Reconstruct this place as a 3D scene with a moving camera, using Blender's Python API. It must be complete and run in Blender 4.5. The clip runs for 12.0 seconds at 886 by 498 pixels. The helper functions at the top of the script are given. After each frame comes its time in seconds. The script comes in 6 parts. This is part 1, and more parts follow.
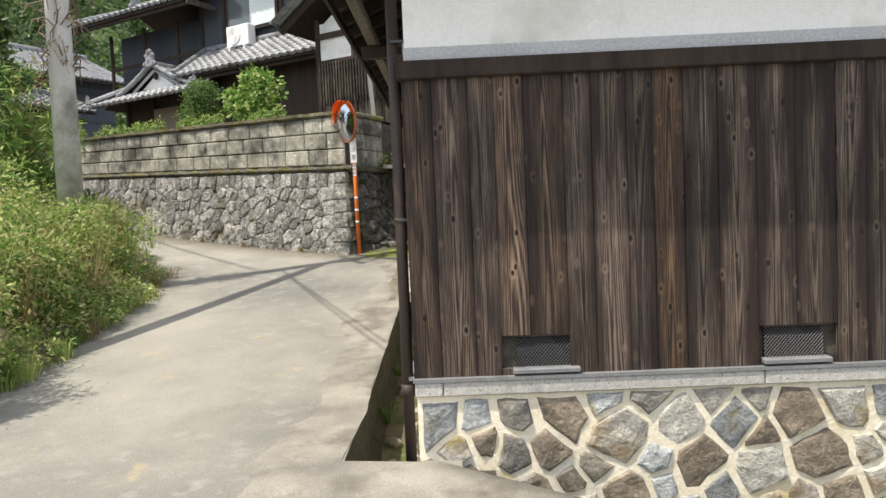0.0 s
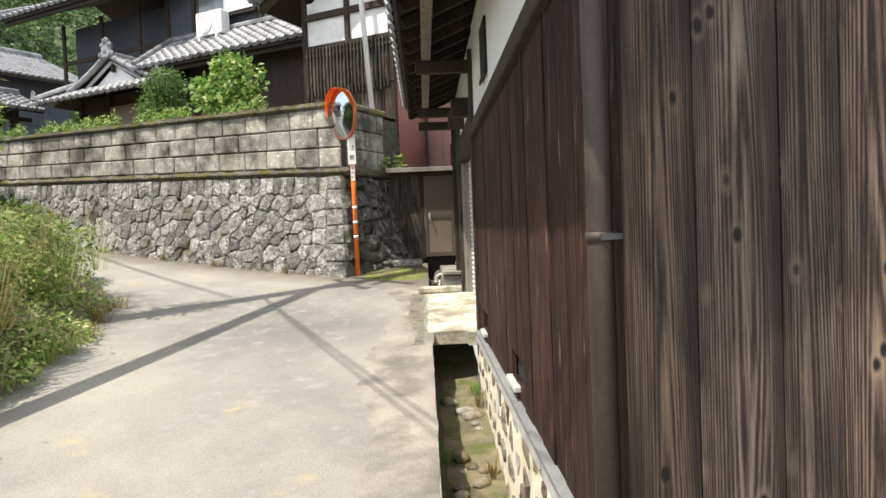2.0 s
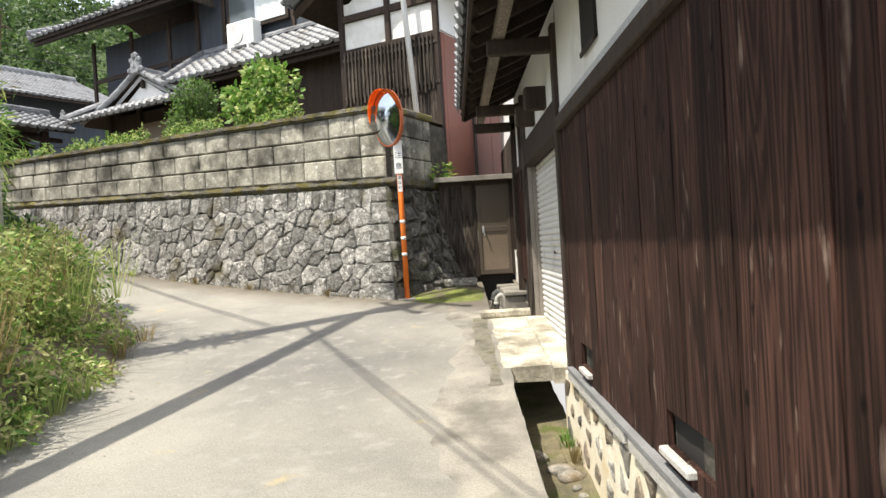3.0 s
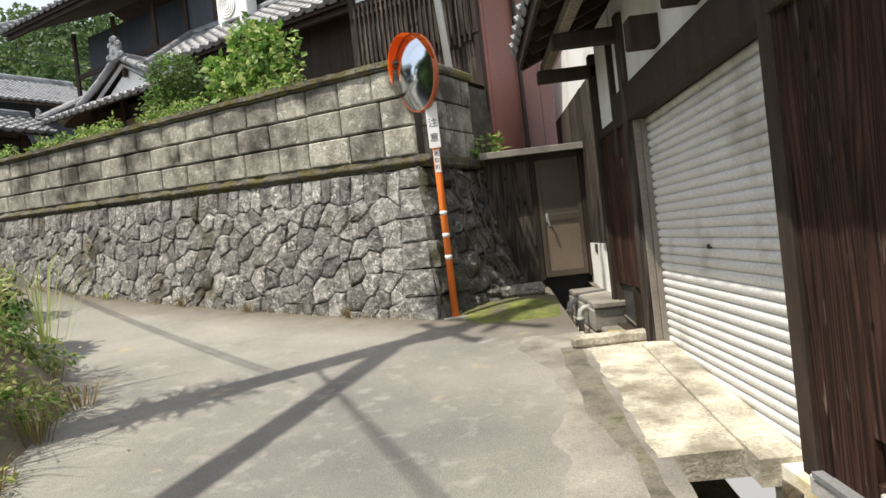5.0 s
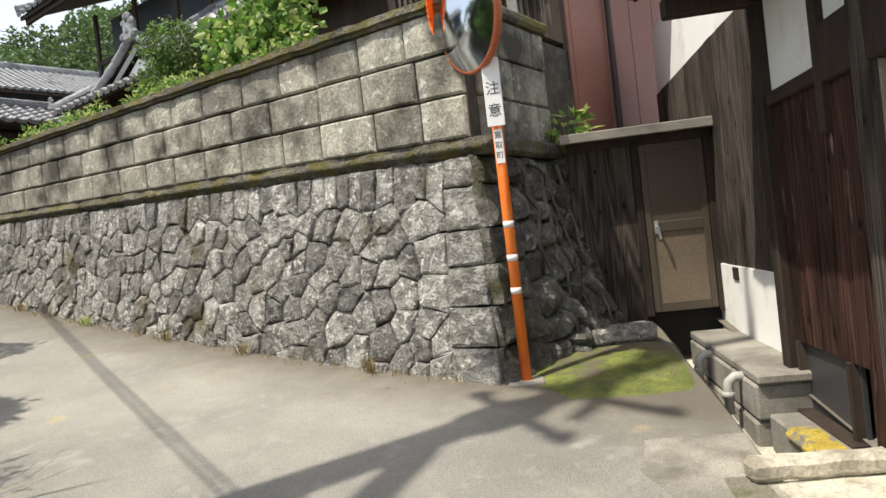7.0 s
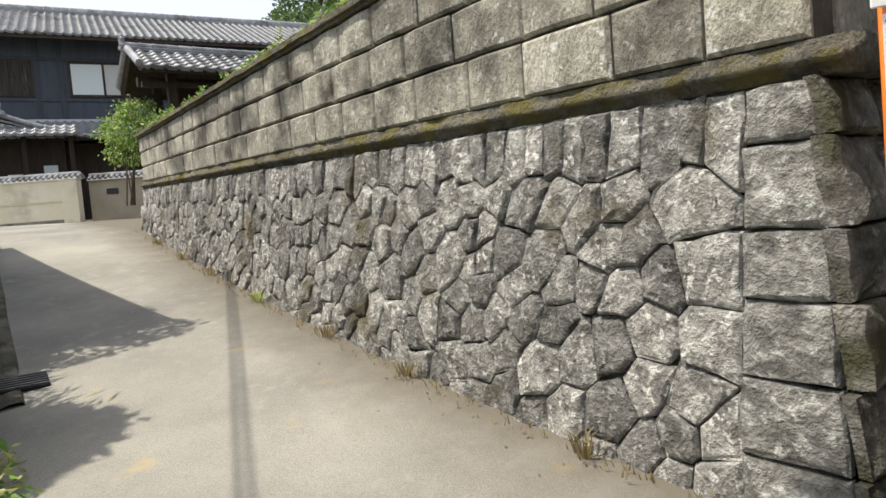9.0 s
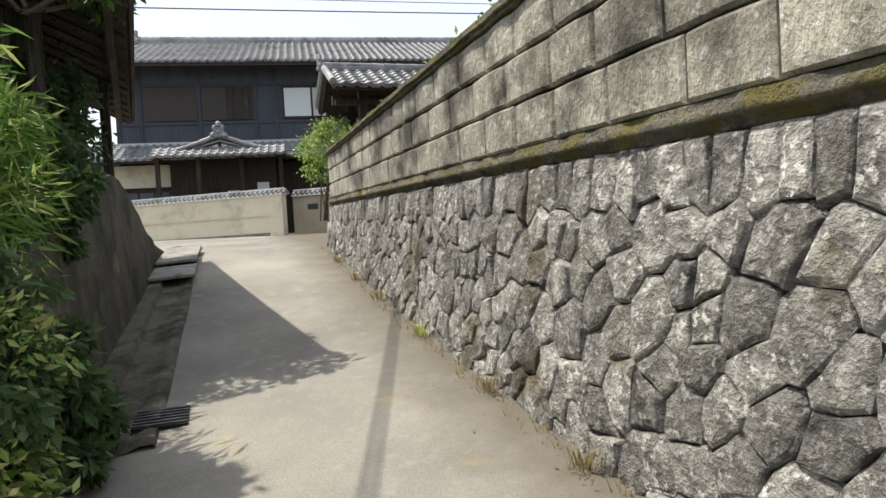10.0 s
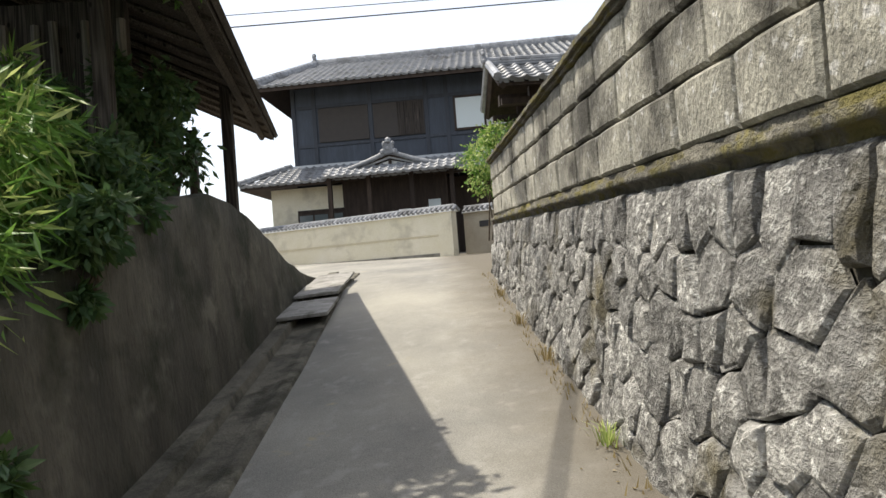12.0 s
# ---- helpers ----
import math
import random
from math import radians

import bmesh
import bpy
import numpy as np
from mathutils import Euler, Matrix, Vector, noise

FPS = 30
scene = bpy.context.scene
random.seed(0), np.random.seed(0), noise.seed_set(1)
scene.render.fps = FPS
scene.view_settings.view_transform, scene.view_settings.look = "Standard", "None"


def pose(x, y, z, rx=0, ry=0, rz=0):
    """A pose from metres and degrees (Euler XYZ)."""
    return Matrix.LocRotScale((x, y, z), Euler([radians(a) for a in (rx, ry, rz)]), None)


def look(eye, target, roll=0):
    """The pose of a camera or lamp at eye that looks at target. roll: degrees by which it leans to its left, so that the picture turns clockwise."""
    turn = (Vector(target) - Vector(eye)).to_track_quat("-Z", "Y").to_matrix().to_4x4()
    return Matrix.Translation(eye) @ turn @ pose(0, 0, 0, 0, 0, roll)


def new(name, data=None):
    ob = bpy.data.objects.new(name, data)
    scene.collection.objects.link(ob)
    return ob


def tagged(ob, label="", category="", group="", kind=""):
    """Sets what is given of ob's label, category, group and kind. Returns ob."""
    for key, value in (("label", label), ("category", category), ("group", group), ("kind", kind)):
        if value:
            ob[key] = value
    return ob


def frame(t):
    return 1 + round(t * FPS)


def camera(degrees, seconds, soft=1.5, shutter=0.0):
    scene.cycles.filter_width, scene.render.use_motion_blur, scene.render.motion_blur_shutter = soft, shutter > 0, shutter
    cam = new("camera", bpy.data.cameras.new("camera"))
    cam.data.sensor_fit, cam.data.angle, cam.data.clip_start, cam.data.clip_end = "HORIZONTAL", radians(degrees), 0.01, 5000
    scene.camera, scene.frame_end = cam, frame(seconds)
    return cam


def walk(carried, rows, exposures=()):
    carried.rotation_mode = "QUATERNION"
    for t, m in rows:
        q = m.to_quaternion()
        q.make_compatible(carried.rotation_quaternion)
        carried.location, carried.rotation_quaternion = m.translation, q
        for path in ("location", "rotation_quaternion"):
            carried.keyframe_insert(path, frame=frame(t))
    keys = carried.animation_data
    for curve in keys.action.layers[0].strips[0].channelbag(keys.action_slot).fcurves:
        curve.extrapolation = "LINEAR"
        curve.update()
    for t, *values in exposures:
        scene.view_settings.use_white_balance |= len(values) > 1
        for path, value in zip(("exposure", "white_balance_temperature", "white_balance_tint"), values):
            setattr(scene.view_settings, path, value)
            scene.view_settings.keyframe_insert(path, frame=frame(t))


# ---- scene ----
cam = camera(67.4, 12.0)
METRES, EYE, TILT, LEAN, TURN = 14.5, 1.55, 0.0, 0.0, 0.9
ROWS = [
    (0.0, 0.0, 0.0, 0.0, -0.13, -2.96, 2.46),
    (0.5, -0.0125, 0.0442, -0.0004, 1.01, -4.03, 3.02),
    (1.0, -0.0263, 0.0832, 0.0003, -2.65, -3.34, 2.34),
    (1.5, -0.0373, 0.127, 0.0004, -0.27, -1.82, 3.03),
    (2.0, -0.0511, 0.1662, 0.0011, -2.54, -1.81, 2.24),
    (2.5, -0.0615, 0.2089, 0.0018, -0.12, 0.34, 2.87),
    (3.0, -0.0755, 0.2479, 0.0019, 0.1, -0.33, 3.39),
    (3.5, -0.0868, 0.2923, 0.0019, 1.04, 0.34, 4.54),
    (5.5, -0.1063, 0.4635, 0.0118, 1.89, -1.31, 6.51),
    (6.0, -0.1105, 0.5024, 0.0167, 2.23, -1.69, 5.51),
    (6.5, -0.1091, 0.5444, 0.0203, 4.17, -0.97, 6.08),
    (8.5, -0.1243, 0.6996, 0.0358, 20.03, -2.29, 4.7),
    (9.0, -0.1405, 0.7349, 0.039, 26.63, -3.11, 4.73),
    (9.5, -0.1497, 0.7729, 0.0425, 34.34, -0.7, 4.24),
    (10.0, -0.175, 0.8035, 0.0454, 43.25, -0.61, 3.62),
    (10.5, -0.1986, 0.8373, 0.0474, 53.04, -0.45, 3.59),
    (11.0, -0.2295, 0.8644, 0.0505, 54.57, -1.12, 3.14),
    (11.5, -0.2535, 0.8968, 0.0549, 50.26, 0.93, 3.67),
    (12.0, -0.2879, 0.9185, 0.0584, 59.21, 1.65, 4.41),
]
walk(cam, [(t, pose(0, 0, EYE, TILT, LEAN, TURN) @ pose(METRES * x, METRES * y, METRES * z, 90 + pitch, roll, yaw)) for t, x, y, z, yaw, pitch, roll in ROWS], [(0.0, 0.83, 6750, 10), (0.5, 0.93, 6750, 10), (1.5, 1.03, 6750, 10), (2.5, 1.16, 6750, 10), (3.6, 1.07, 6750, 10), (5.4, 0.76, 6750, 10), (6.5, 0.83, 6750, 10), (8.5, 0.93, 6750, 10), (9.2, 0.78, 6750, 10), (10.0, 0.79, 6750, 10), (11.0, 0.89, 6750, 10), (12.0, 0.88, 6750, 10)])

# ---- world and light ----
SUN_TO = Vector((0.81, 0.59, 0)).normalized()
SUN_EL = radians(64)
world = bpy.data.worlds.new("sky")
scene.world = world
world.use_nodes = True
sky = world.node_tree.nodes.new("ShaderNodeTexSky")
sky.sky_type, sky.sun_disc = "NISHITA", False
sky.sun_elevation, sky.sun_rotation = SUN_EL, math.atan2(-SUN_TO.x, -SUN_TO.y)
sky.dust_density, sky.air_density = 2.0, 1.0
world.node_tree.nodes["Background"].inputs["Strength"].default_value = 0.15
haze = world.node_tree.nodes.new("ShaderNodeMix")
haze.data_type = "RGBA"
haze.inputs[0].default_value = 0.45
haze.inputs[7].default_value = (5.4, 5.4, 5.4, 1)
world.node_tree.links.new(sky.outputs[0], haze.inputs[6])
world.node_tree.links.new(haze.outputs[2], world.node_tree.nodes["Background"].inputs[0])
sun = new("sun", bpy.data.lights.new("sun", "SUN"))
sun.data.energy, sun.data.angle, sun.data.color = 3.3, radians(0.55), (1.0, 0.945, 0.84)
sun.matrix_world = look((0, 0, 30), Vector((0, 0, 30)) + SUN_TO * math.cos(SUN_EL) - Vector((0, 0, math.sin(SUN_EL))))


# ---- materials ----
def material(name, c1, c2, scale=4.0, rough=0.85, bump=0.25, fine=60.0, stretch=(1, 1, 1), vary=0.15, stain=None,
             stain_scale=1.2, stain_at=(0.52, 0.68), metal=0.0, grainy=0.55, spot=None, spot_scale=18.0, spot_at=(0.62, 0.7), coords="world", depth=0.01):
    """A weathered surface: two tones mixed by coarse noise, fine grain with relief, optional stains and spots, each object a little different."""
    m = bpy.data.materials.new(name)
    m.use_nodes = True
    nt, bsdf = m.node_tree, m.node_tree.nodes["Principled BSDF"]
    N, L = nt.nodes.new, nt.links.new
    info = N("ShaderNodeObjectInfo")
    if coords == "world":
        at = N("ShaderNodeNewGeometry").outputs["Position"]
    else:
        shift = N("ShaderNodeVectorMath")
        shift.operation = "MULTIPLY_ADD"
        shift.inputs[1].default_value = (1, 1, 1)
        wide = N("ShaderNodeMath")
        wide.operation = "MULTIPLY"
        wide.inputs[1].default_value = 37.0
        L(info.outputs["Random"], wide.inputs[0])
        L(N("ShaderNodeTexCoord").outputs["Object"], shift.inputs[0])
        L(wide.outputs[0], shift.inputs[2])
        at = shift.outputs[0]
    mapping = N("ShaderNodeMapping")
    mapping.inputs["Scale"].default_value = stretch
    L(at, mapping.inputs[0])

    def cloud(s, detail, source, rough_=0.6):
        n = N("ShaderNodeTexNoise")
        n.inputs["Scale"].default_value, n.inputs["Detail"].default_value, n.inputs["Roughness"].default_value = s, detail, rough_
        L(source, n.inputs["Vector"])
        return n.outputs["Fac"]

    def ramp(fac, a, b):
        r = N("ShaderNodeMapRange")
        r.inputs["From Min"].default_value, r.inputs["From Max"].default_value = a, b
        L(fac, r.inputs["Value"])
        return r.outputs[0]

    def mix(fac, a, b, blend="MIX"):
        x = N("ShaderNodeMix")
        x.data_type, x.blend_type = "RGBA", blend
        for value, socket in ((fac, x.inputs[0]), (a, x.inputs[6]), (b, x.inputs[7])):
            if isinstance(value, (tuple, list)):
                socket.default_value = (*value, 1)
            elif isinstance(value, (int, float)):
                socket.default_value = value
            else:
                L(value, socket)
        return x.outputs[2]

    coarse, grain = cloud(scale, 6, mapping.outputs[0]), cloud(fine, 4, mapping.outputs[0], 0.7)
    colour = mix(ramp(coarse, 0.32, 0.68), c1, c2)
    colour = mix(grainy, colour, mix(ramp(grain, 0.25, 0.75), (0.35, 0.35, 0.35), (0.95, 0.95, 0.95)), "OVERLAY")
    if spot:
        colour = mix(ramp(cloud(spot_scale, 3, at), *spot_at), colour, spot)
    if stain:
        colour = mix(ramp(cloud(stain_scale, 5, at), *stain_at), colour, stain)
    hue = N("ShaderNodeHueSaturation")
    L(colour, hue.inputs["Color"])
    L(ramp(info.outputs["Random"], 0, 1), hue.inputs["Value"])
    hue.inputs["Value"].links[0].from_node.inputs["To Min"].default_value = 1 - vary
    hue.inputs["Value"].links[0].from_node.inputs["To Max"].default_value = 1 + vary
    L(hue.outputs[0], bsdf.inputs["Base Color"])
    bsdf.inputs["Metallic"].default_value = metal
    r = ramp(coarse, 0.2, 0.8)
    r.node.inputs["To Min"].default_value, r.node.inputs["To Max"].default_value = max(0.05, rough - 0.1), min(1, rough + 0.08)
    L(r, bsdf.inputs["Roughness"])
    if bump:
        b = N("ShaderNodeBump")
        b.inputs["Strength"].default_value, b.inputs["Distance"].default_value = bump, depth
        both = N("ShaderNodeMath")
        both.operation = "MULTIPLY_ADD"
        both.inputs[1].default_value = 2.0
        L(coarse, both.inputs[0])
        L(grain, both.inputs[2])
        L(both.outputs[0], b.inputs["Height"])
        L(b.outputs[0], bsdf.inputs["Normal"])
    return m


def plain(name, colour, rough=0.5, metal=0.0):
    m = bpy.data.materials.new(name)
    m.use_nodes = True
    b = m.node_tree.nodes["Principled BSDF"]
    b.inputs["Base Color"].default_value, b.inputs["Roughness"].default_value, b.inputs["Metallic"].default_value = (*colour, 1), rough, metal
    return m


ASPHALT = material("worn pale asphalt", (0.130, 0.127, 0.117), (0.265, 0.254, 0.219), 0.45, 0.9, 0.8, 110, grainy=0.85, stain=(0.38, 0.32, 0.20), stain_scale=2.1, stain_at=(0.64, 0.74), spot=(0.31, 0.298, 0.268), spot_scale=5.5, spot_at=(0.55, 0.75), vary=0)


def soil(m, normal, offset, near, far, colour):
    """Trodden soil gathered along a line on the ground, thinning out unevenly."""
    nt = m.node_tree
    N, L = nt.nodes.new, nt.links.new
    bsdf = nt.nodes["Principled BSDF"]
    base = bsdf.inputs["Base Color"].links[0].from_socket
    geo, dot, cloud, add, ramp, mixer = N("ShaderNodeNewGeometry"), N("ShaderNodeVectorMath"), N("ShaderNodeTexNoise"), N("ShaderNodeMath"), N("ShaderNodeMapRange"), N("ShaderNodeMix")
    dot.operation, dot.inputs[1].default_value = "DOT_PRODUCT", normal
    L(geo.outputs["Position"], dot.inputs[0])
    L(geo.outputs["Position"], cloud.inputs["Vector"])
    cloud.inputs["Scale"].default_value, cloud.inputs["Detail"].default_value, cloud.inputs["Roughness"].default_value = 2.3, 8.0, 0.7
    add.operation, add.inputs[1].default_value = "MULTIPLY_ADD", 0.9
    L(cloud.outputs["Fac"], add.inputs[0])
    L(dot.outputs["Value"], add.inputs[2])
    ramp.inputs["From Min"].default_value, ramp.inputs["From Max"].default_value = offset + 0.45 + far, offset + 0.45 + near
    ramp.inputs["To Max"].default_value = 0.8
    L(add.outputs[0], ramp.inputs["Value"])
    mixer.data_type = "RGBA"
    mixer.inputs[7].default_value = (*colour, 1)
    L(ramp.outputs[0], mixer.inputs[0])
    L(base, mixer.inputs[6])
    L(mixer.outputs[2], bsdf.inputs["Base Color"])


soil(ASPHALT, (0.4668, 0.8843, 0), 10.913, -0.22, -1.0, (0.105, 0.088, 0.062))
STRIP = material("old pale concrete", (0.14, 0.133, 0.117), (0.265, 0.249, 0.212), 1.8, 0.92, 0.6, 90, stain=(0.13, 0.12, 0.10), stain_scale=2.2, stain_at=(0.5, 0.7), grainy=0.8, vary=0.05)
EARTH = material("dry soil", (0.11, 0.09, 0.06), (0.17, 0.14, 0.09), 3, 0.95, 0.8, 50, vary=0)
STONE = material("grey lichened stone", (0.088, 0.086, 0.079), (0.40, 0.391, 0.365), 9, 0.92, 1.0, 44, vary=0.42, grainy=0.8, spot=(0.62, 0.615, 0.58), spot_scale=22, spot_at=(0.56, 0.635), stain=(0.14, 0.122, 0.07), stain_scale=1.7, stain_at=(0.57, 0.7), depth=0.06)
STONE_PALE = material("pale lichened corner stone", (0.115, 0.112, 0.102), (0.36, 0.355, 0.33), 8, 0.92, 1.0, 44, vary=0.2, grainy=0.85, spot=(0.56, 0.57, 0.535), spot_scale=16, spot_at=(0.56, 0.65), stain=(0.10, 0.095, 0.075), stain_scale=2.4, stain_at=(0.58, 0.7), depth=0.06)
# lichened wall stone toned down to carry the shade of the return face
STONE_SHADED = material("wall stone darkened for shade", (0.065, 0.062, 0.055), (0.26, 0.25, 0.228), 9, 0.9, 1.0, 44, vary=0.4, grainy=0.85, spot=(0.42, 0.41, 0.38), spot_scale=16, spot_at=(0.60, 0.68), stain=(0.06, 0.06, 0.028), stain_scale=2.2, stain_at=(0.5, 0.65), depth=0.06)
ROOT = material("dry root bark", (0.06, 0.052, 0.042), (0.15, 0.135, 0.112), 14, 0.95, 0.6, 60, vary=0.1)
JOINT = material("dark joint soil", (0.03, 0.027, 0.021), (0.085, 0.077, 0.06), 8, 1, 0.6, 60, vary=0)
BLOCK = material("weathered tuff block", (0.175, 0.168, 0.138), (0.385, 0.369, 0.305), 4.5, 0.92, 1.0, 45, vary=0.2, stretch=(1, 1, 0.6), depth=0.025, stain=(0.072, 0.067, 0.053), stain_scale=1.9, stain_at=(0.45, 0.64), grainy=0.8, spot=(0.58, 0.57, 0.53), spot_scale=14, spot_at=(0.59, 0.66))
MOSSY = material("mossy coping stone", (0.07, 0.065, 0.048), (0.24, 0.225, 0.18), 7, 0.95, 1.0, 40, vary=0.2, grainy=0.8, stain=(0.20, 0.175, 0.055), stain_scale=4.2, stain_at=(0.47, 0.58), depth=0.07)
MOSS_GOLD = material("golden moss", (0.30, 0.22, 0.03), (0.50, 0.38, 0.06), 9, 0.98, 1.0, 60, vary=0.05, grainy=0.8, stain=(0.22, 0.21, 0.17), stain_scale=6, stain_at=(0.48, 0.56), depth=0.02)
MOSS = material("moss", (0.07, 0.09, 0.022), (0.21, 0.24, 0.055), 6, 0.98, 1.0, 60, vary=0.1, grainy=0.8, stain=(0.17, 0.145, 0.10), stain_scale=2.5, stain_at=(0.52, 0.64), depth=0.03)
TIMBER = material("dark timber", (0.022, 0.016, 0.013), (0.05, 0.036, 0.028), 8, 0.75, 0.4, 50, stretch=(1, 1, 0.15), vary=0.2, coords="object", depth=0.004)
TIMBER.node_tree.nodes["Principled BSDF"].inputs["Specular IOR Level"].default_value = 0.22
PLASTER = material("white lime plaster", (0.74, 0.74, 0.72), (0.82, 0.82, 0.80), 1.5, 0.85, 0.1, 60, vary=0.02, stain=(0.62, 0.61, 0.57), stain_scale=1.3)
PLASTER_GREY = material("grey plaster band", (0.36, 0.37, 0.38), (0.44, 0.45, 0.46), 2, 0.85, 0.1, 60, vary=0.02)
GRANITE = material("pale granite sill", (0.34, 0.33, 0.31), (0.46, 0.45, 0.42), 30, 0.8, 0.3, 160, vary=0.06, spot=(0.14, 0.14, 0.13), spot_scale=90, spot_at=(0.6, 0.66))
MORTAR = material("cream lime mortar", (0.68, 0.60, 0.42), (0.82, 0.74, 0.56), 5, 0.95, 0.6, 50, vary=0, depth=0.01, stain=(0.60, 0.46, 0.20), stain_scale=2.0, stain_at=(0.56, 0.7))
RUBBLE = material("field stone", (0.13, 0.125, 0.112), (0.35, 0.33, 0.285), 7, 0.85, 1.0, 45, vary=0.5, grainy=0.9, stain=(0.20, 0.15, 0.085), stain_scale=2.2, stain_at=(0.5, 0.62), depth=0.015)
RUBBLE_BROWN = material("brown field stone", (0.10, 0.082, 0.062), (0.24, 0.20, 0.15), 7, 0.85, 1.0, 45, vary=0.3, grainy=0.9, depth=0.015)
RUBBLE_BLUE = material("blue grey field stone", (0.15, 0.16, 0.165), (0.33, 0.345, 0.35), 9, 0.85, 1.0, 50, vary=0.25, grainy=0.9, stain=(0.22, 0.19, 0.09), stain_scale=2.6, stain_at=(0.58, 0.68), depth=0.015)
RUBBLE_PALE = material("pale granite field stone", (0.26, 0.25, 0.225), (0.43, 0.415, 0.37), 12, 0.88, 1.0, 60, vary=0.2, grainy=0.9, stain=(0.30, 0.24, 0.11), stain_scale=2.4, stain_at=(0.56, 0.68), depth=0.015)
TILE = material("grey smoked roof tile", (0.135, 0.142, 0.152), (0.245, 0.253, 0.266), 6, 0.46, 0.25, 60, vary=0.22, stain=(0.10, 0.10, 0.10), stain_scale=1.2)
SHUTTER = material("grey painted steel shutter", (0.50, 0.505, 0.49), (0.57, 0.57, 0.55), 2.0, 0.5, 0.05, 60, vary=0.02, stain=(0.36, 0.345, 0.31), stain_scale=1.5)
NAVY = material("blue black burnt board", (0.030, 0.038, 0.052), (0.052, 0.063, 0.082), 6, 0.7, 0.3, 40, stretch=(1, 1, 0.08), vary=0.2)
RUST = material("red brown corrugated steel", (0.185, 0.074, 0.052), (0.235, 0.097, 0.07), 1.5, 0.7, 0.1, 50, vary=0.03)
CREAM = material("cream plaster", (0.58, 0.52, 0.38), (0.66, 0.60, 0.46), 1.5, 0.88, 0.15, 60, vary=0.02, stain=(0.44, 0.40, 0.30), stain_scale=0.9)
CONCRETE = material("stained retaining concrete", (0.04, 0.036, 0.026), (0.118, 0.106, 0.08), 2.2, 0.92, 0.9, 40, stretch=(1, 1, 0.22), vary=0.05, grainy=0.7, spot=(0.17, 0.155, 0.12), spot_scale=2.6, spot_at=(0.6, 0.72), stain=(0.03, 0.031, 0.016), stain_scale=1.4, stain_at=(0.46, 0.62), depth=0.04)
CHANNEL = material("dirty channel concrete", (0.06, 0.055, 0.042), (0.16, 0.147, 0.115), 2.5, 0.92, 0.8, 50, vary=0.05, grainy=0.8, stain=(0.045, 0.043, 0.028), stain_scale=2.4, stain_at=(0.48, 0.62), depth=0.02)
PLATE = material("weathered grey cover plate", (0.16, 0.155, 0.14), (0.28, 0.27, 0.25), 5, 0.85, 0.5, 60, vary=0.1, grainy=0.7, stain=(0.10, 0.095, 0.075), stain_scale=3)
POLE = material("spun concrete pole", (0.48, 0.485, 0.48), (0.60, 0.60, 0.595), 4, 0.8, 0.3, 80, stretch=(1, 1, 0.2), vary=0.02, stain=(0.25, 0.24, 0.22), stain_scale=1.0)
# grey-brown jambs
JAMB = material("brown grey painted steel", (0.16, 0.14, 0.12), (0.21, 0.19, 0.165), 4, 0.55, 0.05, 60, vary=0)
ORANGE = material("orange paint", (0.80, 0.15, 0.02), (0.86, 0.20, 0.03), 3, 0.4, 0.04, 60, vary=0)
WHITE = plain("white paint", (0.78, 0.78, 0.76), 0.45)
BLACK = plain("dark void", (0.012, 0.011, 0.010), 0.9)
FLASH = material("dull grey flashing", (0.13, 0.135, 0.14), (0.19, 0.195, 0.20), 3, 0.6, 0.05, 60, vary=0.03)
STEEL = plain("galvanised steel", (0.55, 0.56, 0.57), 0.4, 0.8)
MIRROR = plain("mirror", (0.60, 0.65, 0.70), 0.11, 1.0)
DARKMETAL = plain("dark grille metal", (0.06, 0.06, 0.064), 0.5, 0.3)
DOORBRONZE = plain("bronze aluminium", (0.085, 0.066, 0.048), 0.45, 0.3)
DOORPANEL = material("bronze door panel", (0.11, 0.085, 0.058), (0.14, 0.105, 0.072), 2, 0.5, 0.05, 50, vary=0)
GLASS = plain("window glass", (0.10, 0.12, 0.13), 0.06)
CURTAIN = plain("pale curtain", (0.62, 0.68, 0.68), 0.7)


def leafmat(name, c1, c2):
    m = plain(name, c1, 0.5)
    nt, b = m.node_tree, m.node_tree.nodes["Principled BSDF"]
    geo, mixer, out = nt.nodes.new("ShaderNodeNewGeometry"), nt.nodes.new("ShaderNodeMix"), nt.nodes["Material Output"]
    mixer.data_type = "RGBA"
    mixer.inputs[6].default_value, mixer.inputs[7].default_value = (*c1, 1), (*c2, 1)
    nt.links.new(geo.outputs["Random Per Island"], mixer.inputs[0])
    nt.links.new(mixer.outputs[2], b.inputs["Base Color"])
    tr, add = nt.nodes.new("ShaderNodeBsdfTranslucent"), nt.nodes.new("ShaderNodeMixShader")
    nt.links.new(mixer.outputs[2], tr.inputs[0])
    add.inputs[0].default_value = 0.42
    nt.links.new(b.outputs[0], add.inputs[1])
    nt.links.new(tr.outputs[0], add.inputs[2])
    nt.links.new(add.outputs[0], out.inputs[0])
    return m


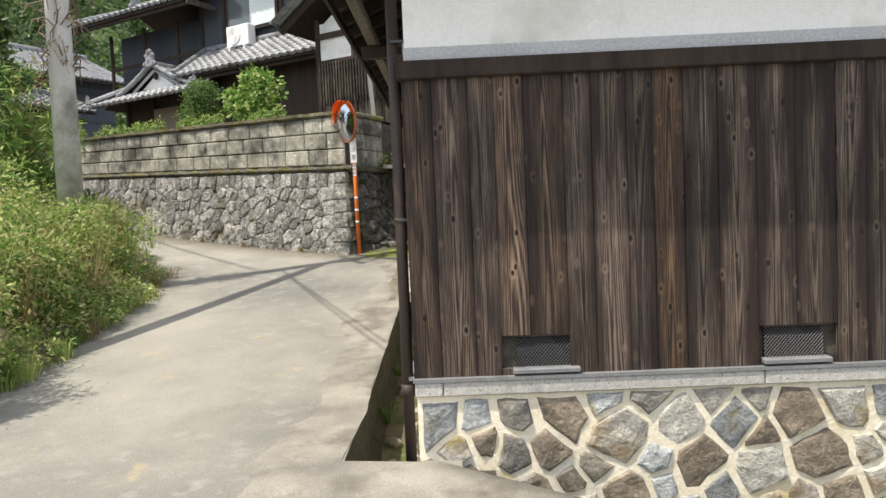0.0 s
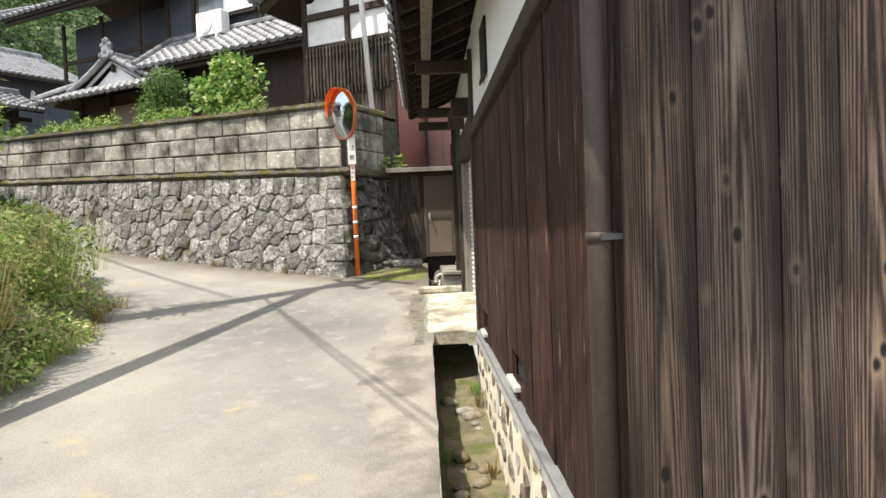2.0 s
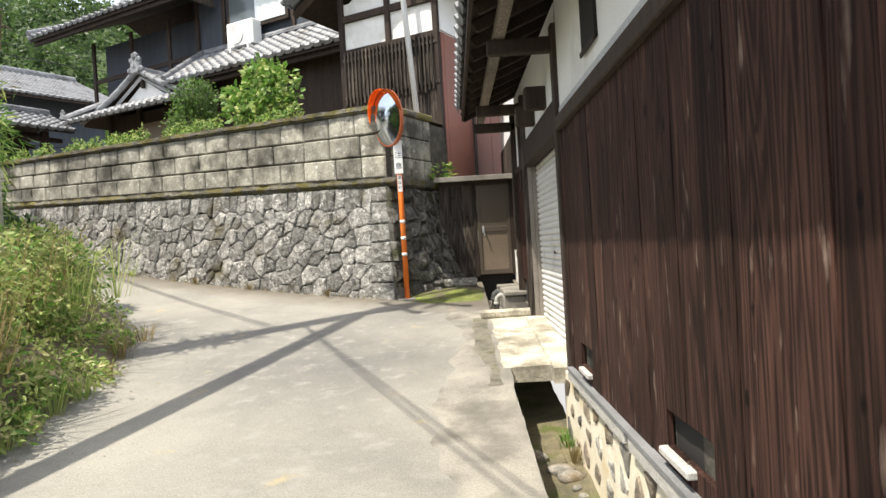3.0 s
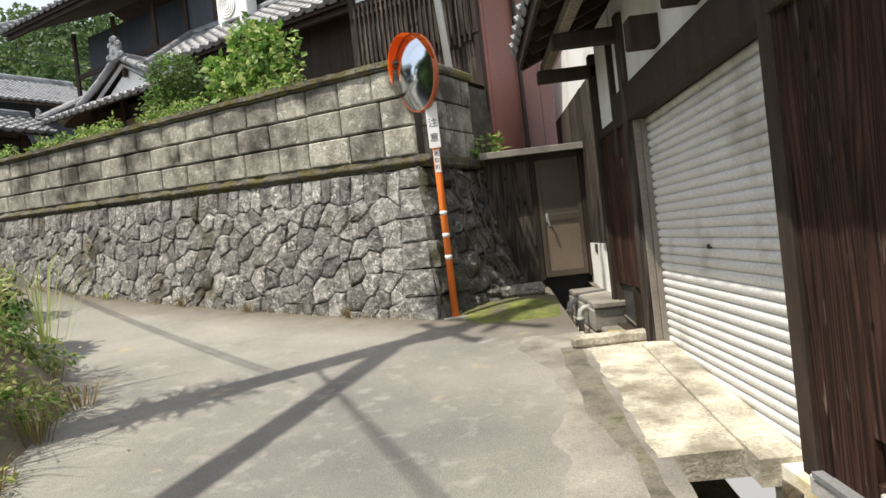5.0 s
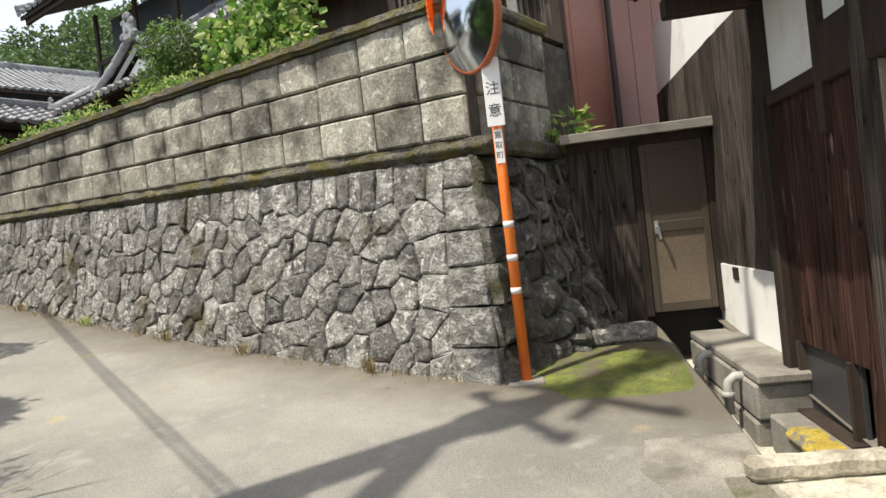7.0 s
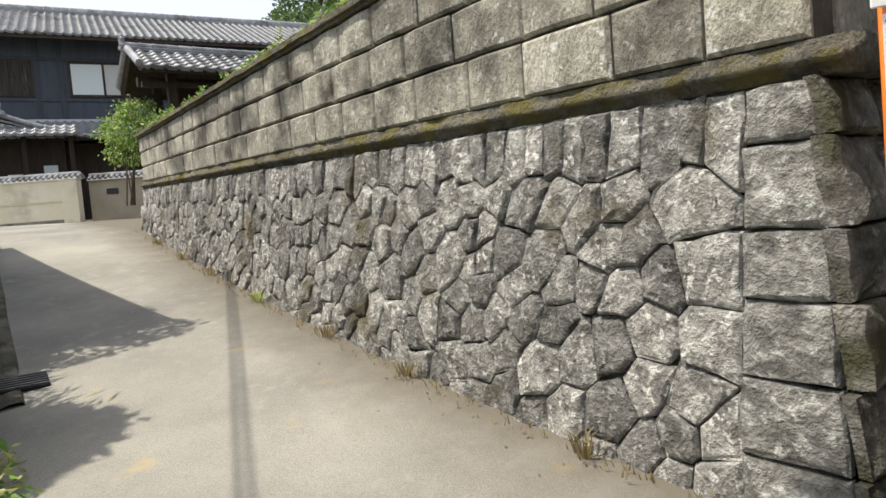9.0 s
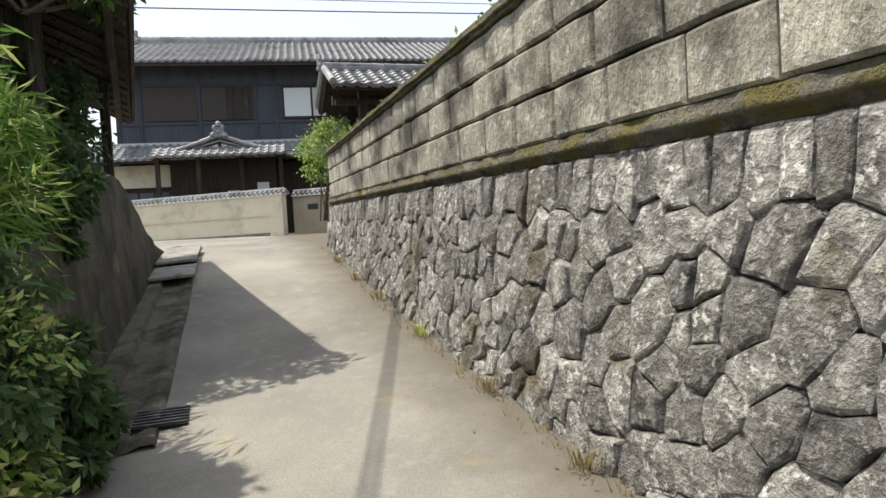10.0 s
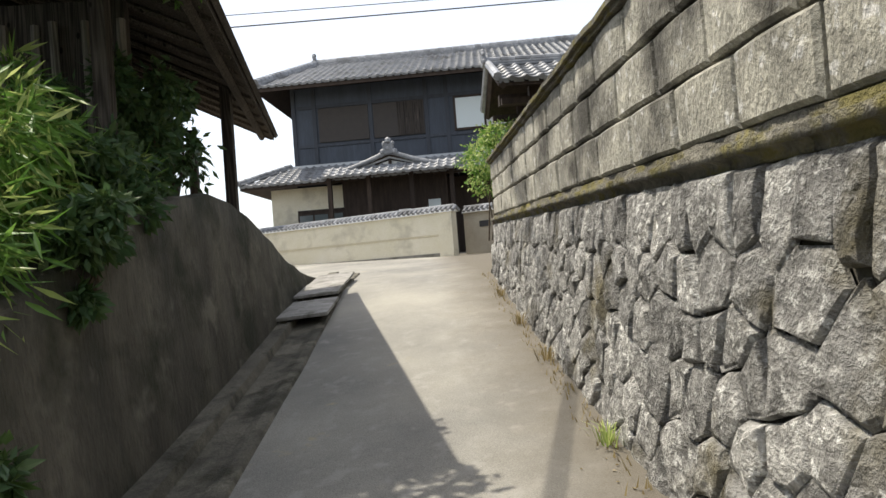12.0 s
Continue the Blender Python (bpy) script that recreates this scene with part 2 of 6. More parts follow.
LEAF = leafmat("fresh green leaf", (0.085, 0.19, 0.03), (0.18, 0.33, 0.065))
LEAF_DARK = leafmat("dark green leaf", (0.045, 0.085, 0.022), (0.10, 0.16, 0.05))
# leaf green with the bank's shade mixed into the colour
LEAF_SHADE = leafmat("shade darkened green leaf", (0.05, 0.10, 0.04), (0.09, 0.165, 0.065))
# yellow green, lifted so that the colour itself carries sun highlights
LEAF_PALE = leafmat("yellow green leaf", (0.25, 0.36, 0.075), (0.52, 0.58, 0.22))
LEAF_DRY = leafmat("dry straw leaf", (0.20, 0.15, 0.06), (0.34, 0.27, 0.13))
# straw pale leaves painted as the sun's highlights among the green ones
LEAF_GLINT = leafmat("sunlit highlight leaf", (0.34, 0.33, 0.13), (0.58, 0.55, 0.28))
LEAF_WOODS = leafmat("far wood leaf", (0.045, 0.09, 0.028), (0.11, 0.175, 0.055))
HILLGREEN = material("green hillside", (0.025, 0.045, 0.015), (0.05, 0.08, 0.025), 0.12, 0.95, 0.5, 1.5, vary=0)
LEAF_HILL = leafmat("hill wood leaf", (0.07, 0.12, 0.03), (0.16, 0.22, 0.07))


# ---- building helpers ----
def link(name, bm, mat, parent=None, label="", smooth=False, kind=""):
    me = bpy.data.meshes.new(name)
    bm.to_mesh(me)
    bm.free()
    if smooth:
        for poly in me.polygons:
            poly.use_smooth = True
    me.materials.append(mat)
    ob = new(name, me)
    if parent:
        ob.parent = parent
    return tagged(ob, label, kind=kind)


def part(name, bm, mat, parent, label="", smooth=False):
    return link(name, bm, mat, parent, label, smooth)


def thing(name, m, label, category, group="", kind=""):
    ob = new(name)
    ob.empty_display_size = 0.2
    ob.matrix_world = m
    return tagged(ob, label, category, group, kind)


def cuboid(x0, x1, y0, y1, z0, z1, bevel=0.0, bm=None):
    b = bm or bmesh.new()
    r = bmesh.ops.create_cube(b, size=1)
    bmesh.ops.transform(b, matrix=Matrix.LocRotScale(((x0 + x1) / 2, (y0 + y1) / 2, (z0 + z1) / 2), None, (x1 - x0, y1 - y0, z1 - z0)), verts=r["verts"])
    if bevel:
        es = list({e for v in r["verts"] for e in v.link_edges})
        bmesh.ops.bevel(b, geom=es, offset=bevel, segments=1, affect="EDGES")
    return b


def tube(points, radii, sides=12, bm=None, cap=True):
    """A tapered round bar through points."""
    b = bm or bmesh.new()
    rings = []
    pts = [Vector(p) for p in points]
    for i, p in enumerate(pts):
        d = (pts[min(i + 1, len(pts) - 1)] - pts[max(i - 1, 0)]).normalized()
        q = d.to_track_quat("Z", "Y")
        r = radii[i] if isinstance(radii, (list, tuple)) else radii
        rings.append([b.verts.new(p + q @ Vector((r * math.cos(2 * math.pi * k / sides), r * math.sin(2 * math.pi * k / sides), 0))) for k in range(sides)])
    for a, c in zip(rings, rings[1:]):
        for k in range(sides):
            b.faces.new((a[k], a[(k + 1) % sides], c[(k + 1) % sides], c[k]))
    if cap:
        b.faces.new(rings[0][::-1])
        b.faces.new(rings[-1])
    return b


def softplus(v, k=1.0):
    return v if v / k > 30 else k * math.log1p(math.exp(v / k))


def ground_z(x, y):
    """The lane's height: level at first, then climbing ahead, then climbing along the stone wall."""
    s = softplus(-0.885 * (x + 2.1) + 0.467 * (y - 13.45), 0.5)
    c = min(s, 12.3)
    return 0.1 * (softplus(y - 5) - softplus(y - 18)) + 0.02 * c + 0.005 * c * c + 0.05 * min(max(0, s - 12.3), 12)


WALL = pose(-2.1, 13.45, 0, 0, 0, -27.83)      # the stone wall's frame: x along it towards the corner, y into the garden
HOUSE = pose(-23.8, 26.2, 0, 0, 0, 56)         # the far house's frame: x along its front, y away from the lane


def base_z(x):
    p = WALL @ Vector((x, 0, 0))
    return ground_z(p.x, p.y)


def plank_wood(name, dark, light, warm, rough=0.75, depth=0.004, knots=True, wear=None, arch=False):
    """Old sawn cedar: wavy grain bands, dark knots, each board with its own tone."""
    m = plain(name, light, rough)
    nt, b = m.node_tree, m.node_tree.nodes["Principled BSDF"]
    b.inputs["Specular IOR Level"].default_value = 0.3 if arch else 0.14
    N, L = nt.nodes.new, nt.links.new
    info, tc = N("ShaderNodeObjectInfo"), N("ShaderNodeTexCoord")
    off = N("ShaderNodeVectorMath")
    off.operation = "MULTIPLY_ADD"
    off.inputs[1].default_value = (1, 1, 1)
    k = N("ShaderNodeMath")
    k.operation = "MULTIPLY"
    k.inputs[1].default_value = 53.0
    L(info.outputs["Random"], k.inputs[0])
    L(tc.outputs["Object"], off.inputs[0])
    L(k.outputs[0], off.inputs[2])
    mp = N("ShaderNodeMapping")
    mp.inputs["Scale"].default_value = (1, 1, 0.045)
    L(off.outputs[0], mp.inputs[0])
    bend = N("ShaderNodeTexNoise")
    bend.inputs["Scale"].default_value, bend.inputs["Detail"].default_value = 6.0, 1.5
    L(mp.outputs[0], bend.inputs["Vector"])
    freq = N("ShaderNodeMath")
    freq.operation = "MULTIPLY"
    freq.inputs[1].default_value = 120.0
    L(bend.outputs["Fac"], freq.inputs[0])
    band = N("ShaderNodeMath")
    band.operation = "SINE"
    L(freq.outputs[0], band.inputs[0])
    if arch:
        # nested arches along each board's middle line
        sep = N("ShaderNodeSeparateXYZ")
        L(tc.outputs["Object"], sep.inputs[0])

        def calc(op, a, c, d=0.0):
            n = N("ShaderNodeMath")
            n.operation = op
            for v, s in zip((a, c, d), n.inputs):
                if isinstance(v, float):
                    s.default_value = v
                else:
                    L(v, s)
            return n.outputs[0]

        shift = calc("MULTIPLY_ADD", bend.outputs["Fac"], 0.12, -0.06)
        xs = calc("ADD", sep.outputs["X"], shift)
        square = calc("MULTIPLY", xs, xs)
        slope = calc("MULTIPLY_ADD", info.outputs["Random"], 30.0, -15.0)
        rise = calc("MULTIPLY", sep.outputs["Z"], slope)
        phase = calc("MULTIPLY_ADD", square, 8500.0, rise)
        phase = calc("MULTIPLY_ADD", bend.outputs["Fac"], 80.0, phase)
        L(phase, band.inputs[0])
    streak = N("ShaderNodeTexNoise")
    streak.inputs["Scale"].default_value, streak.inputs["Detail"].default_value, streak.inputs["Roughness"].default_value = (70.0 if arch else 44.0), 10.0, 0.8
    mp2 = N("ShaderNodeMapping")
    mp2.inputs["Scale"].default_value = (1, 1, 0.03)
    L(off.outputs[0], mp2.inputs[0])
    L(mp2.outputs[0], streak.inputs["Vector"])

    def mrange(src, a, c, lo=0.0, hi=1.0):
        r = N("ShaderNodeMapRange")
        r.inputs["From Min"].default_value, r.inputs["From Max"].default_value = a, c
        r.inputs["To Min"].default_value, r.inputs["To Max"].default_value = lo, hi
        L(src, r.inputs["Value"])
        return r.outputs[0]

    def mix(fac, a, c, blend="MIX"):
        x = N("ShaderNodeMix")
        x.data_type, x.blend_type = "RGBA", blend
        for v, s in ((fac, x.inputs[0]), (a, x.inputs[6]), (c, x.inputs[7])):
            if isinstance(v, tuple):
                s.default_value = (*v, 1)
            elif isinstance(v, float):
                s.default_value = v
            else:
                L(v, s)
        return x.outputs[2]

    weathered = None
    if arch:
        # boards bleach along the middle and keep dark edges
        side = calc("MULTIPLY", calc("ABSOLUTE", xs, 0.0), -8.5)
        patch = N("ShaderNodeTexNoise")
        patch.inputs["Scale"].default_value, patch.inputs["Detail"].default_value = 7.0, 3.0
        mp5 = N("ShaderNodeMapping")
        mp5.inputs["Scale"].default_value = (1.0, 1.0, 0.16)
        L(off.outputs[0], mp5.inputs[0])
        L(mp5.outputs[0], patch.inputs["Vector"])
        weathered = mrange(calc("MULTIPLY_ADD", patch.outputs["Fac"], 2.4, side), 0.38, 0.95)
    tone = mix(mrange(info.outputs["Random"], 0.72, 1.0), light, warm)
    h = N("ShaderNodeMath")
    h.operation = "MULTIPLY_ADD"
    h.inputs[1].default_value = 0.085 if arch else 0.10
    L(band.outputs[0], h.inputs[0])
    L(streak.outputs["Fac"], h.inputs[2])
    col = mix(mrange(h.outputs[0], *((0.42, 0.70) if arch else (0.39, 0.70))), dark, tone)
    if weathered is not None:
        col = mix(weathered, mix(mrange(h.outputs[0], 0.39, 0.75), tuple(c * 0.7 for c in dark), tuple(c * 2.2 for c in dark)), col)
    if knots:
        mp3 = N("ShaderNodeMapping")
        mp3.inputs["Scale"].default_value = (1, 1, 0.55)
        L(off.outputs[0], mp3.inputs[0])
        vo = N("ShaderNodeTexVoronoi")
        vo.inputs["Scale"].default_value = 10.0 if arch else 7.5
        L(mp3.outputs[0], vo.inputs["Vector"])
        far = vo.outputs["Distance"]
        if arch:
            # pale wood swirls unevenly round some of the knots
            far = calc("MULTIPLY_ADD", streak.outputs["Fac"], 0.16, calc("ADD", far, -0.08))
            col = mix(calc("MULTIPLY", mrange(far, 0.12, 0.27, 0.6, 0.0), mrange(patch.outputs["Fac"], 0.42, 0.6)), col, tone)
        col = mix(mrange(far, *((0.085, 0.15) if arch else (0.09, 0.15))), tuple(c * 0.35 for c in dark), col)
    if wear:
        fleck = N("ShaderNodeTexNoise")
        fleck.inputs["Scale"].default_value, fleck.inputs["Detail"].default_value = 11.0, 5.0
        mp4 = N("ShaderNodeMapping")
        mp4.inputs["Scale"].default_value = (1.5, 1.5, 0.3)
        L(off.outputs[0], mp4.inputs[0])
        L(mp4.outputs[0], fleck.inputs["Vector"])
        col = mix(mrange(fleck.outputs["Fac"], 0.63, 0.74), col, wear)
    big = N("ShaderNodeTexNoise")
    big.inputs["Scale"].default_value, big.inputs["Detail"].default_value = 1.3, 4.0
    L(off.outputs[0], big.inputs["Vector"])
    hue = N("ShaderNodeHueSaturation")
    L(col, hue.inputs["Color"])
    seven, part_of, both = N("ShaderNodeMath"), N("ShaderNodeMath"), N("ShaderNodeMath")
    seven.operation, part_of.operation, both.operation = "MULTIPLY", "FRACT", "MULTIPLY"
    seven.inputs[1].default_value = 7.3
    L(info.outputs["Random"], seven.inputs[0])
    L(seven.outputs[0], part_of.inputs[0])
    L(mrange(part_of.outputs[0], 0.0, 1.0, 0.58, 1.28), both.inputs[0])
    L(mrange(big.outputs["Fac"], 0.3, 0.7, 0.7, 1.35), both.inputs[1])
    L(both.outputs[0], hue.inputs["Value"])
    L(hue.outputs[0], b.inputs["Base Color"])
    bp = N("ShaderNodeBump")
    bp.inputs["Strength"].default_value, bp.inputs["Distance"].default_value = 0.8, depth
    L(h.outputs[0], bp.inputs["Height"])
    L(bp.outputs[0], b.inputs["Normal"])
    return m


BOARD = plank_wood("weathered cedar board", (0.021, 0.0135, 0.0112), (0.20, 0.152, 0.117), (0.25, 0.15, 0.082), 0.68, arch=True)
BOARD_RED = plank_wood("brown stained board", (0.016, 0.0082, 0.0063), (0.075, 0.037, 0.0275), (0.085, 0.042, 0.031), 0.75, 0.002, wear=(0.17, 0.125, 0.10))
GREYWOOD = plank_wood("silvered old wood", (0.03, 0.025, 0.021), (0.12, 0.10, 0.086), (0.13, 0.105, 0.085))

# ---- setting: ground, lane edges, ditch ----
def sheet(xs, ys, f, dz=0.0, skip=None):
    b = bmesh.new()
    grid = [[b.verts.new((x, y, f(x, y) + dz)) for x in xs] for y in ys]
    for r0, r1 in zip(grid, grid[1:]):
        for i in range(len(xs) - 1):
            if skip and skip((r0[i].co.x + r0[i + 1].co.x) / 2, (r0[i].co.y + r1[i].co.y) / 2):
                continue
            b.faces.new((r0[i], r0[i + 1], r1[i + 1], r1[i]))
    return b


DITCH_L, DITCH_R, DITCH_S, DITCH_N = -0.74, -0.24, 4.0, 14.6
gx = sorted([-900, -400, -150, -80, -50, -40] + [round(v, 2) for v in np.arange(-34, 12.01, 0.4)] + [DITCH_L, DITCH_R, 20, 40, 80, 150, 400, 900])
gy = sorted([-900, -300, -100, -40, -20] + [round(v, 2) for v in np.arange(-10, 36.01, 0.4)] + [DITCH_N, 45, 70, 120, 300, 900])
link("ground", sheet(gx, gy, ground_z, skip=lambda x, y: (DITCH_L < x < DITCH_R and DITCH_S - 0.05 < y < DITCH_N) or (0.0 < x < 7 and 2.8 < y < 4.4)), ASPHALT, smooth=True, kind="structure")


def wobble(t, seed, amp):
    return amp * (noise.noise((t * 0.9, seed, 0)) + 0.5 * noise.noise((t * 3.1, seed, 5)))


# the pale concrete strip between asphalt and ditch, a skin with a ragged edge
b = bmesh.new()
rows = []
for i in range(0, 141):
    y = 1.6 + i * 0.075
    left = -1.28 + wobble(y, 3, 0.22) + (0.25 * max(0, 3.0 - y)) + 0.12 * math.sin(y * 1.3)
    right = DITCH_L + wobble(y, 8, 0.035) if y > 4.0 else (7.0 if y < 2.8 else min(0.7, -0.12 + 1.35 * (4.0 - y)))
    rows.append([b.verts.new((left + (right - left) * k / 6, y, ground_z(left + (right - left) * k / 6, y) + (0.006 if 0 < k else -0.002))) for k in range(7)])
for r0, r1 in zip(rows, rows[1:]):
    for k in range(6):
        b.faces.new((r0[k], r0[k + 1], r1[k + 1], r1[k]))
skirt = [r[6] for r in rows if 2.8 < r[6].co.y < 4.05]
low = [b.verts.new(v.co - Vector((0, 0, 0.6))) for v in skirt]
for k in range(len(skirt) - 1):
    b.faces.new((skirt[k], low[k], low[k + 1], skirt[k + 1]))
link("pavement_strip", b, STRIP, smooth=True, kind="structure")

DITCHSTONE = material("dark ditch wall", (0.035, 0.032, 0.025), (0.09, 0.08, 0.06), 6, 0.8, 1.0, 50, vary=0, stain=(0.05, 0.06, 0.02), stain_scale=3, depth=0.03)
DITCHBED = material("silty ditch bed", (0.09, 0.085, 0.055), (0.20, 0.17, 0.10), 5, 0.6, 0.9, 60, vary=0, stain=(0.10, 0.12, 0.03), stain_scale=4, stain_at=(0.5, 0.6), depth=0.02)


def ditch_bed(y):
    return ground_z(-0.5, y) - (0.55 if y < 11.5 else 0.34)


b = bmesh.new()
rows = []
for i in range(0, 160):
    y = DITCH_S - 0.1 + i * 0.068
    x0 = DITCH_L + wobble(y, 8, 0.035) + 0.004
    top = ground_z(x0, y)
    bed = ditch_bed(y)
    r = [(x0 - 0.004, top + 0.004)]
    for k in range(1, 5):
        r.append((x0 + 0.05 * noise.noise((y * 5, k * 1.7, 2)) - 0.02, top + (bed - top) * k / 5))
    r += [(x0 + 0.06, bed + 0.02 + 0.03 * noise.noise((y * 4, 0, 1))), (-0.5, bed + 0.03 * noise.noise((y * 4, 3, 1))), (-0.22, bed + 0.04 + 0.04 * noise.noise((y * 4, 6, 1)))]
    rows.append([b.verts.new((x, y, z)) for x, z in r])
for r0, r1 in zip(rows, rows[1:]):
    for k in range(len(r0) - 1):
        b.faces.new((r0[k], r0[k + 1], r1[k + 1], r1[k])).material_index = 1 if k >= 5 else 0
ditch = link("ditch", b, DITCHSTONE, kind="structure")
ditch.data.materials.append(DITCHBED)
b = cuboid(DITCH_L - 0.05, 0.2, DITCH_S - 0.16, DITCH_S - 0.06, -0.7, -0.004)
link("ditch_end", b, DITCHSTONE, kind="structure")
b = sheet([-0.02, 1, 3, 5, 7], [2.75, 3.2, 3.7, 4.1], lambda x, y: -0.5 + 0.03 * noise.noise((x * 3, y * 5, 1)))
link("ditch_front_bed", b, DITCHBED, kind="structure")
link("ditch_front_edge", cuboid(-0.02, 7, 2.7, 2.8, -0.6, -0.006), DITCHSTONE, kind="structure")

# loose stones lying in the ditch
random.seed(5)
for i in range(46):
    y = random.uniform(4.2, 13.6)
    if 9.3 < y < 11.7:
        continue
    r = random.uniform(0.03, 0.085)
    b = bmesh.new()
    bmesh.ops.create_icosphere(b, subdivisions=2, radius=1)
    for v in b.verts:
        v.co *= 1 + 0.25 * noise.noise(v.co * 1.6 + Vector((i, 0, 0)))
        v.co = Vector((v.co.x * r * 1.3, v.co.y * r, v.co.z * r * 0.65))
    s = link("stone", b, RUBBLE, smooth=True)
    s.matrix_world = pose(random.uniform(-0.64, -0.34), y, ditch_bed(y) + 0.02, 0, 0, random.uniform(0, 180))
    tagged(s, "small grey stone lying in the wet ditch", "stone", "stones in the ditch")

# slab bridge before the shutter
slab = thing("concrete_slab", pose(0, 0, 0), "pale worn concrete slab bridging the ditch before the shutter", "slab")
b = bmesh.new()
rows = []
for i in range(0, 33):
    y = 9.48 + i * 0.065
    rows.append([(-0.86 + wobble(y, 12, 0.07) + 0.04 * noise.noise((y * 7, 2, 0)), y), (-0.5, y), (-0.02, y)])
bottom = [[b.verts.new((x, y, ground_z(x, y) - 0.13)) for x, y in r] for r in rows]
top = [[b.verts.new((x, y, ground_z(x, y) + (0.012 if k else 0.004))) for k, (x, y) in enumerate(r)] for r in rows]
for g0, flip in ((bottom, True), (top, False)):
    for r0, r1 in zip(g0, g0[1:]):
        for k in range(2):
            f = (r0[k], r0[k + 1], r1[k + 1], r1[k])
            b.faces.new(f[::-1] if flip else f)
for k in range(2):
    b.faces.new((bottom[0][k], bottom[0][k + 1], top[0][k + 1], top[0][k]))
    b.faces.new((top[-1][k], top[-1][k + 1], bottom[-1][k + 1], bottom[-1][k]))
for i in range(32):
    b.faces.new((bottom[i + 1][0], bottom[i][0], top[i][0], top[i + 1][0]))
PALE = material("pale rough concrete", (0.26, 0.24, 0.19), (0.50, 0.465, 0.38), 4, 0.95, 1.0, 45, vary=0.06, grainy=0.95, stain=(0.20, 0.18, 0.135), stain_scale=2.6, stain_at=(0.48, 0.68), spot=(0.56, 0.53, 0.46), spot_scale=40, spot_at=(0.6, 0.68))
part("slab", b, PALE, slab)
b = cuboid(-0.36, -0.10, 9.3, 11.45, 0.2, 1.0)
for v in b.verts:
    v.co.z = ground_z(-0.3, v.co.y) + (0.035 if v.co.z > 0.5 else -0.10)
part("shutter_sill", b, PALE, slab)
b = sheet([DITCH_L + 0.03, -0.5, -0.24], [11.7, 12.3, 13.0, 13.7, 14.4], lambda x, y: ditch_bed(y) + 0.035 + 0.02 * noise.noise((x * 5, y * 3, 2)))
link("channel_floor", b, PALE, kind="structure")
DAMP = material("damp dirty concrete seam", (0.08, 0.074, 0.058), (0.21, 0.196, 0.155), 5, 0.9, 0.8, 70, vary=0, grainy=0.8, stain=(0.10, 0.10, 0.05), stain_scale=5, stain_at=(0.55, 0.7), depth=0.02)
b = bmesh.new()
rows = []
for i in range(42):
    y = 9.0 + i * 0.064
    x0, x1 = -1.0 + wobble(y, 31, 0.12) - 0.02 * math.sin(y * 4), -0.80 + wobble(y, 37, 0.06)
    rows.append([b.verts.new((x0 + (x1 - x0) * k / 4, y, ground_z(x0, y) + (0.009 if 0 < k < 4 else 0.004))) for k in range(5)])
for r0, r1 in zip(rows, rows[1:]):
    for k in range(4):
        b.faces.new((r0[k], r0[k + 1], r1[k + 1], r1[k]))
link("pavement_seam", b, DAMP, smooth=True, kind="structure")
kerb = thing("kerb_stone", pose(-0.56, 11.6, ground_z(-0.56, 11.6) + 0.005, 0, 0, 2), "pale granite kerb stone lying across the ditch end", "kerb")
b = cuboid(-0.33, 0.30, -0.06, 0.06, 0, 0.10, 0.025)
bmesh.ops.subdivide_edges(b, edges=[q for q in b.edges if q.calc_length() > 0.3], cuts=7)
for v in b.verts:
    v.co += Vector(noise.noise_vector(v.co * 9)) * 0.012
part("kerb_body", b, PALE, kerb)

# moss patch and flat stone by the garden door
b = bmesh.new()
ring = []
cen = b.verts.new((-1.25, 13.35, ground_z(-1.25, 13.35) + 0.022))
for k in range(28):
    a = 2 * math.pi * k / 28
    r = 1 + 0.2 * noise.noise((math.cos(a) * 2, math.sin(a) * 2, 4))
    x, y = max(-1.85, min(DITCH_L - 0.01, -1.25 + 0.66 * r * math.cos(a))), min(14.3, 13.35 + 0.78 * r * math.sin(a))
    ring.append((b.verts.new((x, y, ground_z(x, y) - 0.004)), b.verts.new((-1.25 + (x + 1.25) * 0.8, 13.35 + (y - 13.35) * 0.8, ground_z(x, y) + 0.014))))
for k in range(28):
    o, n = ring[k], ring[(k + 1) % 28]
    b.faces.new((o[0], n[0], n[1], o[1]))
    b.faces.new((o[1], n[1], cen))
tagged(link("moss_patch", b, MOSS, smooth=True, kind="stuff"), "olive green moss over damp ground", "moss")
b = cuboid(-0.27, 0.27, -0.15, 0.15, 0, 0.13, 0.03)
for v in b.verts:
    v.co += Vector(noise.noise_vector(v.co * 4)) * 0.02
s = link("stepping_stone", b, STONE)
s.matrix_world = pose(-1.12, 14.0, ground_z(-1.1, 14) + 0.015, 0, 0, 12)
tagged(s, "flat dark stone lying before the garden door", "stone")

# ---- stones and blocks ----
def clip(poly, n, c):
    """Keep the part of a convex polygon where n . p <= c."""
    out = []
    for i, p in enumerate(poly):
        q = poly[(i + 1) % len(poly)]
        a, d = n[0] * p[0] + n[1] * p[1] - c, n[0] * q[0] + n[1] * q[1] - c
        if a <= 0:
            out.append(p)
        if a * d < 0:
            t = a / (a - d)
            out.append((p[0] + t * (q[0] - p[0]), p[1] + t * (q[1] - p[1])))
    return out


